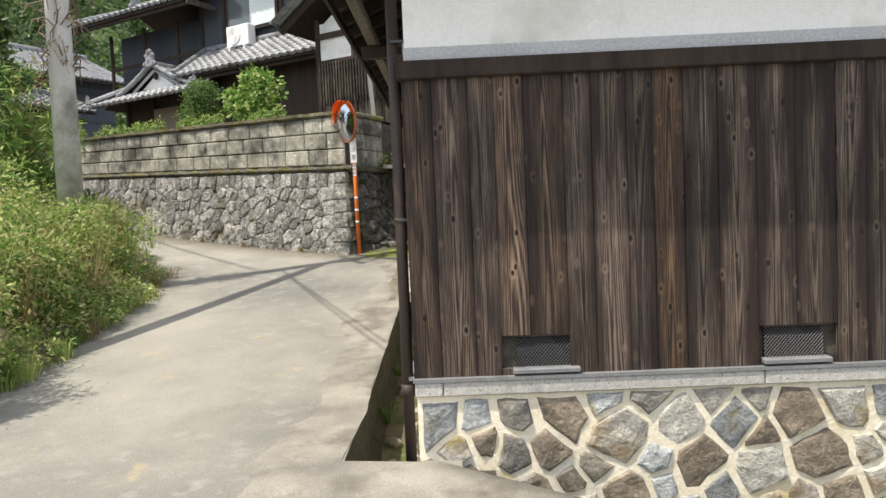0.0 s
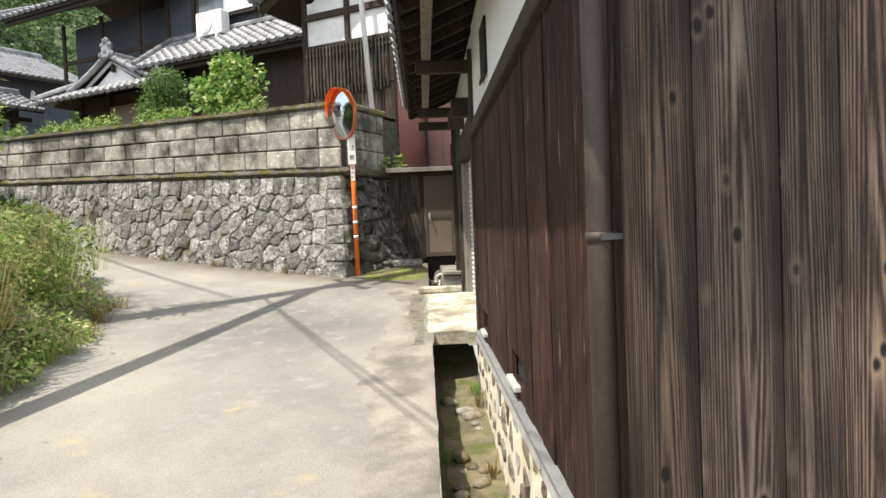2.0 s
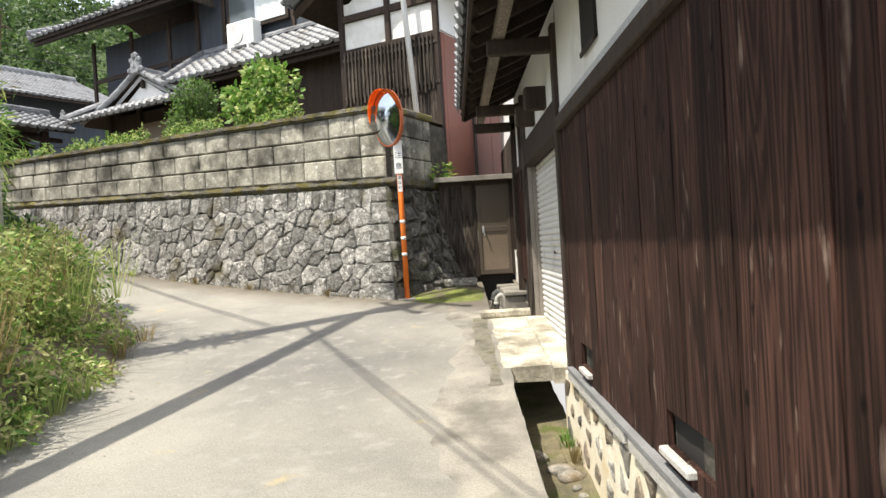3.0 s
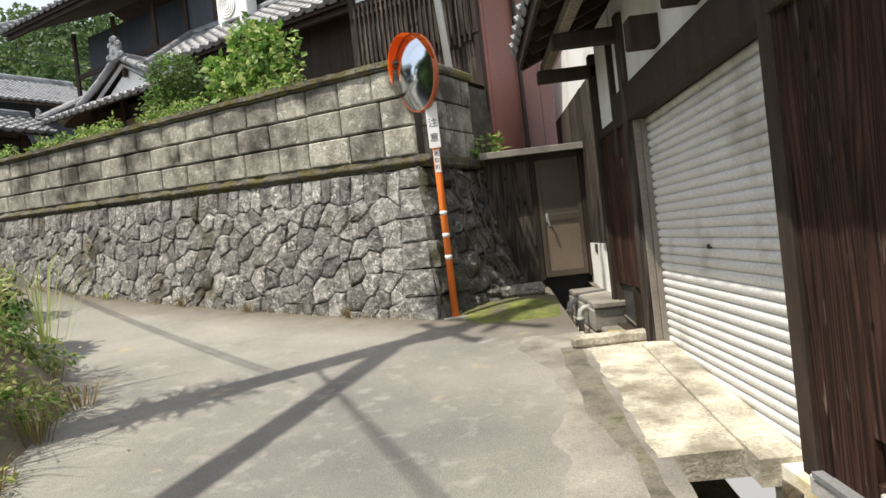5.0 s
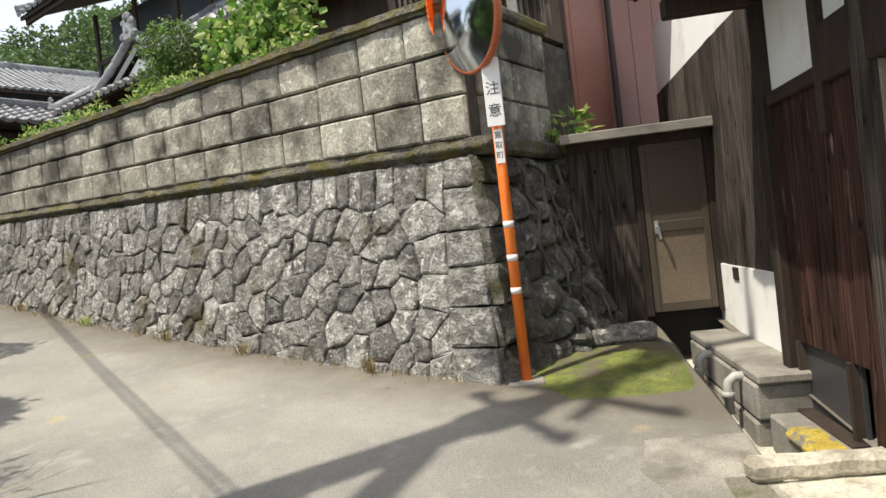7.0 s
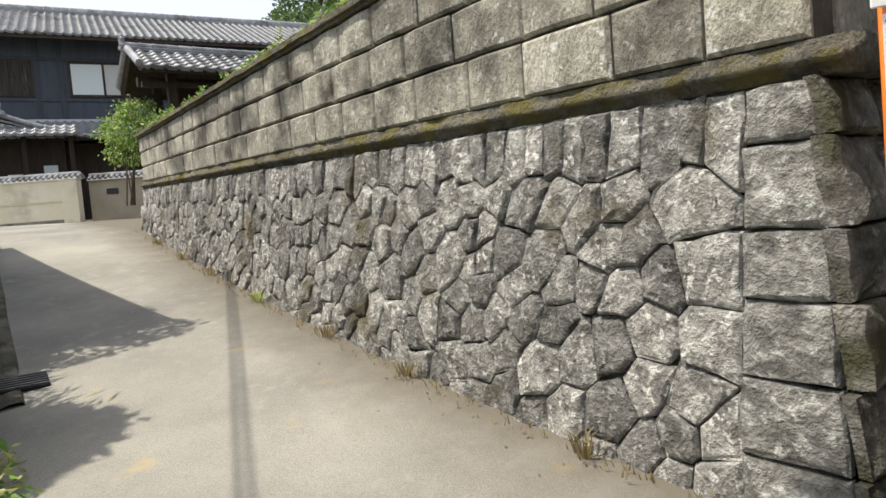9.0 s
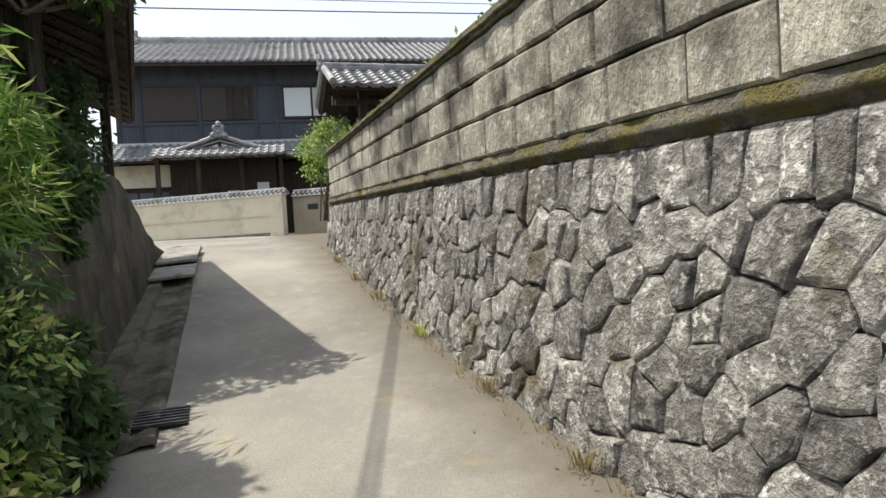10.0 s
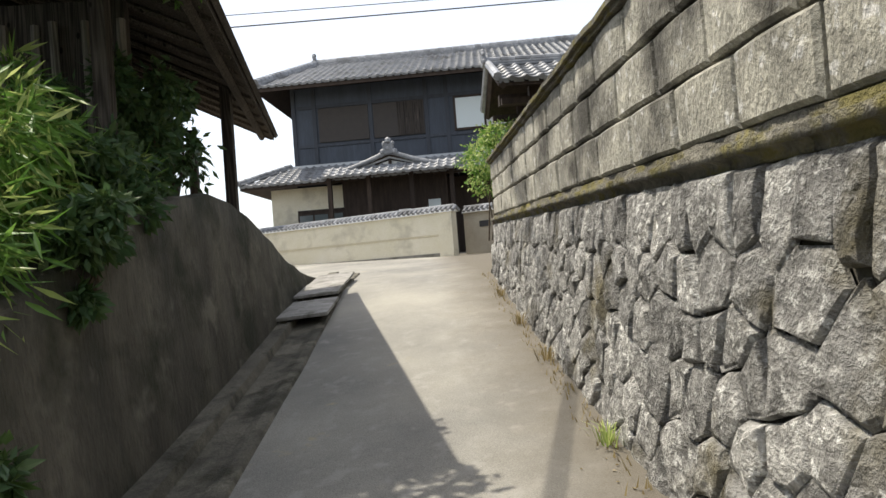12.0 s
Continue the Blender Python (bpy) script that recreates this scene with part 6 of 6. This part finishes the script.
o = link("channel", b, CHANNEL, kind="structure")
o.matrix_world = WALL


def on_lane(u, v):
    p = WALL @ Vector((-u, v, 0))
    return ground_z(p.x, p.y)


gr = thing("drain_grate", WALL @ pose(-4.8, -2.43, on_lane(4.8, -2.43) + 0.008, 0, 4, 0), "dark steel drain grate set in the lane edge", "drain grate")
part("frame", cuboid(-0.2, 0.2, -0.18, 0.18, 0.0, 0.018), BLACK, gr)
for k in range(6):
    part("bar", cuboid(-0.19 + k * 0.07, -0.165 + k * 0.07, -0.18, 0.18, 0.018, 0.032), DARKMETAL, gr)
for u in (10.75, 12.02, 13.3):
    pl = thing("cover_plate", WALL @ pose(-u, -2.72, on_lane(u, -2.7) + 0.095, 3, 6.5, 0), "worn grey concrete cover plate over the channel", "cover plate", "channel cover plates")
    part("plate", cuboid(-0.62, 0.62, -0.32, 0.32, 0, 0.045, 0.006), PLATE, pl)
    part("support", cuboid(-0.6, 0.6, -0.28, -0.2, -0.14, -0.001), CONCRETE, pl)

# bank of earth: rises from the lane's left edge
def edge_x(y):
    """The lane's left edge before the bend."""
    return -4.25 - 0.02 * max(0, y - 5) ** 2 if y < 11.5 else -5.1 - 1.3 * (y - 11.5)


b = bmesh.new()
rows = []
for i in range(0, 50):
    y = -9 + i * 0.5
    u_end = y > 13
    row = []
    for k, (dx, dz) in enumerate(((0.15, -0.05), (-0.5, 0.45), (-1.2, 0.95), (-2.2, 1.25), (-4.5, 1.6), (-9, 2.4), (-20, 4.5), (-40, 9.0))):
        x = edge_x(min(y, 13.2)) + dx - (1.4 * max(0, y - 13.2) * (0.4 if k > 5 else 1.0))
        row.append(b.verts.new((x, y, ground_z(max(x, -12), min(y, 14)) + dz * (1 + 0.25 * noise.noise((x, y, 0))))))
    rows.append(row)
for r0, r1 in zip(rows[:46], rows[1:46]):
    for k in range(len(r0) - 1):
        # the concrete wall cuts the bank off
        q = max(((WALL.inverted() @ v.co) for v in (r0[k], r1[k], r1[k + 1], r0[k + 1])), key=lambda w: w.y)
        if q.y > -3.12 and q.x < -2.5:
            continue
        b.faces.new((r0[k], r1[k], r1[k + 1], r0[k + 1]))
link("bank", b, EARTH, smooth=True, kind="structure")
b = sheet(list(np.arange(-19, -2.9, 0.8)), [-14, -9, -6, -4.5, -3.25], lambda x, y: lw_top(max(3.2, min(15, -x))) - 0.03 + 0.05 * (-3.25 - y))
o = link("bank_top", b, EARTH, kind="structure")
o.matrix_world = WALL

# shed on the bank
SHEDWOOD = plank_wood("grey brown shed timber", (0.05, 0.042, 0.036), (0.15, 0.128, 0.108), (0.16, 0.125, 0.10), 0.85)
POLEWOOD = plank_wood("bleached pole wood", (0.14, 0.125, 0.105), (0.34, 0.31, 0.27), (0.34, 0.30, 0.25), 0.9)
shed = thing("shed", WALL, "old open timber shed with a dark low eave on the bank", "shed")
zE = 4.72
deck(shed, [(-12.5, -3.38, zE), (-6.4, -2.66, zE), (-6.4, -7.5, zE + 2.4), (-12.5, -7.5, zE + 2.1)], 0.1, SHEDWOOD)
part("eave_beam", tube([(-12.4, -3.55, zE - 0.06), (-6.5, -2.85, zE - 0.06)], 0.05, 6), SHEDWOOD, shed)
for k in range(13):
    x = -12.4 + k * 0.49
    y = -3.4 + (x + 12.5) * 0.118
    part("rafter", tube([(x, y, zE - 0.08), (x, -7.3, zE + 1.9)], 0.035, 4), SHEDWOOD, shed)
part("fascia", tube([(-12.52, -3.36, zE - 0.02), (-6.4, -2.63, zE - 0.02)], 0.045, 4), SHEDWOOD, shed)
for x, y in ((-10.0, -3.42), (-7.2, -3.6), (-12.3, -4.6)):
    part("post", cuboid(x - 0.06, x + 0.06, y - 0.06, y + 0.06, 2.4, zE + 0.1), SHEDWOOD, shed)
part("back_wall", cuboid(-12.4, -6.5, -6.6, -6.5, 2.2, zE + 1.7), SHEDWOOD, shed)
part("side_wall", cuboid(-8.0, -7.9, -6.5, -3.7, 2.2, zE + 0.3), SHEDWOOD, shed)
for i in range(11):
    random.seed(40 + i)
    y = -3.75 - i * 0.25
    part("wall_pole", tube([(-7.85, y, 2.4), (-7.85 + random.uniform(-0.05, 0.05), y + random.uniform(-0.05, 0.05), zE + 0.1)], 0.04, 6), POLEWOOD, shed, "grey weathered pole")


# ---- plants ----
def leaves(lumps, size, shape, seed, droop=0.3, shell=0.55):
    """Vertices and faces of small leaves scattered through lumps (centre, radii, count)."""
    rng = np.random.default_rng(seed)
    V, F = [], []
    for c, r, n in lumps:
        d = rng.normal(size=(n, 3))
        d /= np.linalg.norm(d, axis=1)[:, None]
        rad = (shell + (1 - shell) * rng.random(n) ** 0.6)
        wob = 1 + 0.28 * np.sin(d[:, 0] * 5 + seed) * np.sin(d[:, 1] * 6 + 1) * np.sin(d[:, 2] * 5 + 2) + 0.1 * rng.normal(size=n)
        p = np.array(c) + d * (rad * wob)[:, None] * np.array(r)
        ax = d * 0.7 + rng.normal(size=(n, 3)) * 0.6 + np.array([0, 0, -droop])
        ax /= np.linalg.norm(ax, axis=1)[:, None]
        sd = np.cross(ax, rng.normal(size=(n, 3)))
        sd /= np.linalg.norm(sd, axis=1)[:, None] + 1e-9
        L = size * (0.6 + 0.8 * rng.random(n))[:, None]
        w = L * shape
        nm = np.cross(ax, sd)
        quad = np.stack([p, p + ax * L * 0.45 + sd * w * 0.5 + nm * w * 0.12, p + ax * L, p + ax * L * 0.45 - sd * w * 0.5 + nm * w * 0.12], axis=1)
        k = sum(len(v) for v in V)
        V.append(quad.reshape(-1, 3))
        F.append(np.arange(k, k + 4 * n).reshape(-1, 4))
    return np.concatenate(V), np.concatenate(F)


def foliage(name, lumps, size, shape, mat, seed, parent=None, **kw):
    v, f = leaves(lumps, size, shape, seed, **kw)
    me = bpy.data.meshes.new(name)
    me.from_pydata(v.tolist(), [], f.tolist())
    me.materials.append(mat)
    o = new(name, me)
    if parent:
        o.parent = parent
    return o


BARK = material("shrub bark", (0.06, 0.045, 0.03), (0.12, 0.09, 0.06), 12, 0.9, 0.5, 60)


def shrub(name, at, lumps, size, shape, mats, label, category, seed, group="", stems=7, **kw):
    """A shrub: stems rising from its base and crowns of single leaves."""
    t = thing(name, at, label, category, group)
    random.seed(seed)
    b = bmesh.new()
    for i in range(stems):
        c, r, n = lumps[i % len(lumps)]
        a = random.uniform(0, 6.28)
        q = Vector(c) + Vector((random.uniform(-0.5, 0.5) * r[0], random.uniform(-0.5, 0.5) * r[1], random.uniform(0, 0.6) * r[2]))
        p = Vector((0.1 * math.cos(a), 0.1 * math.sin(a), -0.1))
        tube([p, p.lerp(q, 0.5) + Vector((0.08 * math.cos(a), 0.08 * math.sin(a), 0)), q], [0.022, 0.014, 0.005], 5, b)
    part("stem_cluster", b, BARK, t)
    for k, m in enumerate(mats):
        foliage("crown", [(c, r, n // len(mats)) for c, r, n in lumps], size, shape, m, seed * 10 + k, t, **kw)
    return t


def at_ground(x, y, up=0.0):
    return pose(x, y, ground_z(x, y) + up)


# roadside shrubs along the left edge of the lane
random.seed(3)
spots = [(-5.15, 4.75, 0.8, 2.6), (-5.2, 6.2, 1.0, 1.05), (-5.35, 7.7, 1.05, 1.15), (-5.5, 9.0, 1.0, 1.15), (-5.95, 10.4, 1.0, 1.2), (-6.7, 11.7, 0.95, 1.1), (-6.3, 8.2, 1.2, 1.7), (-6.9, 9.8, 1.2, 1.6), (-6.2, 6.4, 1.2, 1.5)]
for i, (x, y, r, h) in enumerate(spots):
    lumps = []
    for k in range(9):
        a = random.uniform(0, 6.28)
        lumps.append(((0.55 * r * math.cos(a), 0.65 * r * math.sin(a), h * random.uniform(0.3, 0.95)), (r * random.uniform(0.34, 0.55), r * random.uniform(0.34, 0.55), h * random.uniform(0.24, 0.38)), 1250))
    lumps.append(((0.5, 0.0, 0.25), (0.5, 0.85, 0.32), 1200))
    lumps += [((0.72, -0.35, 0.16), (0.4, 0.5, 0.24), 800), ((0.8, 0.4, 0.12), (0.36, 0.5, 0.2), 700)]
    mats = (LEAF, LEAF_PALE, LEAF_PALE, LEAF_GLINT) if i not in (2, 5) else (LEAF, LEAF_PALE, LEAF_GLINT)
    shrub("roadside_shrub", at_ground(x, y, 0.05), lumps, 0.07, 0.40, mats, "sunlit yellow green weeds and bramble on the lane edge", "shrub", 100 + i, "lane edge shrubs")
# tall trees behind them
for i, (x, y, h, r) in enumerate(((-8.1, 11.6, 4.4, 0.65), (-10.6, 9.8, 3.9, 1.6), (-12.2, 11.2, 4.4, 1.6), (-9.4, 6.4, 4.4, 1.7), (-13.5, 8.5, 6.5, 2.4), (-8.9, 10.35, 4.3, 1.75))):
    z0 = 0.9 if i < 5 else 1.3
    t = thing("tree", at_ground(x, y, z0), "dense dark green tree behind the lane edge shrubs", "tree", "bank trees")
    b = tube([(0, 0, -0.6), (0.1, 0, h * 0.4), (0.0, 0.1, h * 0.8)], [0.16, 0.11, 0.04], 8)
    random.seed(60 + i)
    lumps = []
    for k in range(15):
        a, zz, rr = random.uniform(0, 6.28), random.uniform(0.05, 0.95), random.uniform(0.3, 1.0) * r
        c = (rr * math.cos(a) * (1.1 - 0.5 * zz), rr * math.sin(a) * (1.1 - 0.5 * zz), h * zz)
        lumps.append((c, (r * 0.42, r * 0.42, r * 0.36), 800))
        tube([(0.05, 0.03, h * zz * 0.6), c], [0.04, 0.012], 5, b)
    part("trunk", b, BARK, t)
    foliage("crown", [(c, q, n // 2) for c, q, n in lumps], 0.15, 0.5, LEAF_HILL, 300 + i, t)
    foliage("crown", [(c, q, n // 2) for c, q, n in lumps], 0.15, 0.5, LEAF_DARK, 330 + i, t)
# bamboo grass and weeds on the bank by the concrete wall
random.seed(9)
for i, (u, v, z, r, h) in enumerate(((4.6, -3.9, 2.1, 0.8, 1.7), (5.5, -3.7, 2.3, 0.7, 1.5), (6.3, -3.75, 2.7, 0.65, 1.1), (5.0, -4.6, 2.6, 0.9, 2.2), (3.7, -4.4, 1.5, 0.9, 2.5), (7.3, -3.9, 3.0, 0.5, 0.6), (4.2, -5.3, 2.2, 1.0, 3.0), (5.6, -5.2, 2.6, 0.9, 2.3), (3.0, -4.7, 1.4, 0.9, 2.6), (6.4, -4.5, 2.8, 0.7, 1.5))):
    lumps = []
    for k in range(16):
        a, f, q = random.uniform(0, 6.28), random.uniform(0.15, 0.9), random.uniform(0.28, 0.52)
        lumps.append(((f * r * math.cos(a), f * r * math.sin(a), h * random.uniform(0.1, 1.0)), (r * q, r * q, h * q * 0.6), random.randint(200, 420)))
    mats = (LEAF, LEAF, LEAF_PALE) if i != 4 else (LEAF, LEAF_PALE, LEAF_DRY)
    p = WALL @ Vector((-u, v, z))
    shrub("bamboo_grass", pose(p.x, p.y, p.z - 0.2), lumps, 0.17, 0.13, mats, "tall bamboo grass with long narrow leaves on the bank", "bamboo grass", 200 + i, "bank bamboo grass", droop=0.5, shell=0.3)
# low weeds use only dark leaf tones, standing in for the shade there
for i, (u, v, z, r, h) in enumerate(((4.1, -3.6, 1.7, 0.55, 0.9), (4.15, -2.95, 0.9, 0.4, 0.7), (4.3, -3.15, 1.0, 0.38, 0.75), (3.9, -3.25, 1.1, 0.6, 1.1), (3.5, -3.15, 0.8, 0.6, 1.0), (3.2, -3.5, 0.8, 0.6, 1.3), (3.7, -3.7, 1.5, 0.6, 1.1), (4.55, -3.6, 1.9, 0.4, 0.5), (4.5, -2.95, 1.3, 0.25, 0.6), (7.9, -3.7, 3.2, 0.5, 0.7), (6.6, -3.45, 2.85, 0.45, 0.6), (8.6, -3.75, 3.15, 0.5, 1.3), (7.9, -3.75, 3.1, 0.55, 1.3), (7.2, -3.7, 3.0, 0.55, 1.2), (5.8, -3.3, 2.4, 0.4, 0.6))):
    lumps = []
    for k in range(11):
        a, f = random.uniform(0, 6.28), random.uniform(0.2, 0.85)
        q = random.uniform(0.22, 0.42)
        lumps.append(((f * r * math.cos(a), f * r * math.sin(a), h * random.uniform(0.1, 1.05)), (r * q, r * q, h * q * 0.6), random.randint(140, 300)))
    p = WALL @ Vector((-u, v, z))
    shrub("ivy_weed", pose(p.x, p.y, p.z - 0.1), lumps, 0.095, 0.42, (LEAF_DARK, LEAF_SHADE), "broad leaved weeds with leaf green darkened for shade", "weed", 240 + i, "bank weeds", droop=0.6, shell=0.25)
# garden shrubs over the stone wall
gs = WALL @ pose(-5.35, 1.2, 3.6)
shrub("garden_shrub", gs, [((0, 0, 0.75), (0.55, 0.5, 0.55), 3600), ((0.15, -0.1, 1.25), (0.42, 0.42, 0.35), 2000), ((-0.25, 0, 0.35), (0.4, 0.4, 0.3), 1400)], 0.062, 0.5, (LEAF_DARK, LEAF_HILL, LEAF), "dense round grey green shrub behind the wall coping", "shrub", 401)
gs = WALL @ pose(-3.35, 1.0, 3.6)
shrub("fig_shrub", gs, [((0, 0, 0.75), (0.7, 0.55, 0.5), 700), ((0.4, 0, 1.05), (0.5, 0.4, 0.4), 430), ((-0.45, 0, 0.9), (0.45, 0.4, 0.4), 360), ((0.1, 0, 1.35), (0.35, 0.35, 0.3), 260)], 0.115, 0.7, (LEAF, LEAF, LEAF_PALE), "bright green broad leaved fig shrub behind the wall", "shrub", 402, stems=12, shell=0.2)
for i, u in enumerate((2.2, 2.7, 4.1, 4.5, 5.0, 6.1, 6.5, 6.9, 7.6, 8.2, 9.3, 10.2, 11.2, 11.9)):
    shrub("coping_weed", WALL @ pose(-u, 0.42, cope_z(-u) + 0.04), [((0, 0, 0.14), (0.28, 0.16, 0.16), 260), ((0.15, 0, 0.26), (0.14, 0.1, 0.14), 90)], 0.07, 0.4, (LEAF, LEAF_PALE), "low yellow green weed growing behind the coping", "weed", 420 + i, "coping weeds", stems=4)
shrub("gate_shrub", WALL @ pose(-15.9, 0.35, 3.0), [((0, 0.1, 1.15), (0.5, 0.5, 0.3), 700), ((0, 0.1, 1.65), (0.7, 0.6, 0.4), 1500), ((0.3, 0.35, 2.05), (0.6, 0.55, 0.3), 1000)], 0.09, 0.5, (LEAF, LEAF_PALE), "yellow green clipped shrub beside the roofed gate", "shrub", 440)
shrub("gate_shrub", WALL @ pose(-13.0, 0.7, 3.9), [((0, 0, 0.4), (0.5, 0.4, 0.35), 700)], 0.08, 0.5, (LEAF, LEAF_PALE), "yellow green clipped shrub beside the roofed gate", "shrub", 441)
shrub("canopy_weed", pose(-1.3, 14.55, 2.62), [((0, 0, 0.15), (0.2, 0.15, 0.16), 80)], 0.12, 0.55, (LEAF, LEAF_PALE), "fresh green weed beside the door canopy", "weed", 442, stems=3)

shrub("hanging_vine", WALL @ pose(-6.3, -3.4, 4.55), [((0.1, 0.5, 0.22), (0.3, 0.4, 0.2), 500), ((0.1, -0.3, 0.5), (0.35, 0.6, 0.25), 600), ((-0.7, 0.5, 0.25), (0.5, 0.2, 0.12), 260)], 0.1, 0.5, (LEAF, LEAF_DARK), "leafy vine hanging over the shed eave", "vine", 450)

# grass tufts along the foot of the stone wall
rng = np.random.default_rng(8)
V, F = [], []
for i in range(420):
    x = -LONG * rng.random()
    zf = base_z(x)
    y = batter(x, zf) - 0.06 - 0.14 * rng.random() ** 2
    a, L = rng.uniform(0, 6.28), rng.uniform(0.02, 0.075)
    p = np.array([x, y, zf - 0.01])
    d = np.array([math.cos(a) * 0.5, math.sin(a) * 0.5, 1]) * L
    w = np.array([-math.sin(a), math.cos(a), 0]) * 0.006
    k = len(V)
    V += [p - w, p + w, p + d]
    F.append((k, k + 1, k + 2))
me = bpy.data.meshes.new("grass")
me.from_pydata([tuple(v) for v in V], [], F)
me.materials.append(LEAF_DRY)
o = new("grass", me)
o.matrix_world = WALL
tagged(o, "dry grass tufts along the foot of the stone wall", "grass", kind="stuff")

# wooded hill behind
b = sheet(list(np.arange(-210, 90, 10)), list(np.arange(60, 260, 10)), lambda x, y: 51 * math.exp(-((x + 85) / 46) ** 2 - ((y - 150) / 50) ** 2) + 22 * math.exp(-((x + 20) / 50) ** 2 - ((y - 170) / 40) ** 2) + 1.5 + 3 * noise.noise((x / 30, y / 30, 0)))
hill = link("hill", b, HILLGREEN, smooth=True, kind="structure")
hv = [v.co.copy() for v in hill.data.vertices if v.co.z > 4 and v.co.y < 175]
random.seed(2)
lumps = []
for p in hv:
    for k in range(3):
        lumps.append((p + Vector((random.uniform(-5, 5), random.uniform(-5, 5), random.uniform(0, 3.5))), (5.2, 5.2, 4.4), 300))
tagged(foliage("hill_woods", lumps, 1.05, 0.7, LEAF_WOODS, 900), "wooded green hillside in the distance", "woods", kind="stuff")

# ---- small details ----
def tuft(name, m, count, length, spread, mat, label, seed, group):
    """Grass blades bending out from one root."""
    rng = np.random.default_rng(seed)
    V, F = [], []
    for i in range(count):
        a, L = rng.uniform(0, 6.28), length * rng.uniform(0.5, 1.1)
        r = spread * rng.random()
        p = np.array([math.cos(a) * r, math.sin(a) * r, 0])
        d = np.array([math.cos(a), math.sin(a), 0])
        s = np.array([-math.sin(a), math.cos(a), 0]) * 0.005
        k = len(V)
        mid, tip = p + d * L * 0.25 + np.array([0, 0, L * 0.7]), p + d * L * 0.65 + np.array([0, 0, L * 0.85])
        V += [p - s, p + s, mid + s * 0.8, mid - s * 0.8, tip]
        F += [(k, k + 1, k + 2, k + 3), (k + 3, k + 2, k + 4)]
    me = bpy.data.meshes.new(name)
    me.from_pydata([tuple(v) for v in V], [], F)
    me.materials.append(mat)
    o = new(name, me)
    o.matrix_world = m
    return tagged(o, label, "grass", group)


random.seed(33)
for i in range(16):
    y = random.uniform(5.2, 11.5)
    tuft("grass_tuft", at_ground(edge_x(y) - random.uniform(0.1, 0.8), y, random.uniform(0.3, 0.8)), 34, random.uniform(0.6, 1.0), 0.22, random.choice((LEAF_PALE, LEAF_DRY)), "tall feathery grass among the lane edge shrubs", 600 + i, "lane edge tall grass")
random.seed(21)
for i in range(26):
    y = random.uniform(4.6, 12.5)
    x = edge_x(y) + random.uniform(-0.15, 0.2)
    tuft("grass_tuft", at_ground(x, y, -0.01), 40, random.uniform(0.15, 0.4), 0.12, random.choice((LEAF, LEAF_PALE, LEAF_DRY)), "grass tuft growing on the lane edge", 500 + i, "lane edge grass")
for i in range(12):
    y = random.uniform(4.3, 9.2)
    tuft("grass_tuft", pose(random.choice((-0.68, -0.33)), y, ditch_bed(y) + 0.02), 26, random.uniform(0.1, 0.22), 0.06, random.choice((LEAF, LEAF_DRY)), "small weed tuft growing in the ditch", 540 + i, "ditch weeds")
for i, x in enumerate((-1.0, -2.6, -3.9, -5.6, -7.4, -8.8, -10.4)):
    zf = base_z(x)
    tuft("grass_tuft", WALL @ pose(x, batter(x, zf) - 0.1, zf - 0.01), 30, 0.14, 0.08, random.choice((LEAF_DRY, LEAF_PALE)), "dry grass tuft at the stone wall's foot", 580 + i, "wall foot grass")
# fallen leaves on the lane's edges
V, F = [], []
rng = np.random.default_rng(44)
for i in range(130):
    if rng.random() < 0.5:
        y = rng.uniform(4, 12.5)
        x = edge_x(y) + 0.25 + 0.9 * rng.random() ** 2
    else:
        q = WALL @ Vector((-12 * rng.random(), -0.3 - 0.5 * rng.random() ** 2, 0))
        x, y = q.x, q.y
    z, a, s = ground_z(x, y) + 0.006, rng.uniform(0, 6.28), rng.uniform(0.008, 0.018)
    c, n = math.cos(a) * s, math.sin(a) * s
    k = len(V)
    V += [(x + c, y + n, z), (x - n * 0.5, y + c * 0.5, z + 0.006), (x - c, y - n, z), (x + n * 0.5, y - c * 0.5, z + 0.003)]
    F.append((k, k + 1, k + 2, k + 3))
me = bpy.data.meshes.new("fallen_leaves")
me.from_pydata(V, [], F)
me.materials.append(LEAF_DRY)
tagged(new("fallen_leaves", me), "small dry leaves and straw scattered on the lane", "leaf litter", kind="stuff")
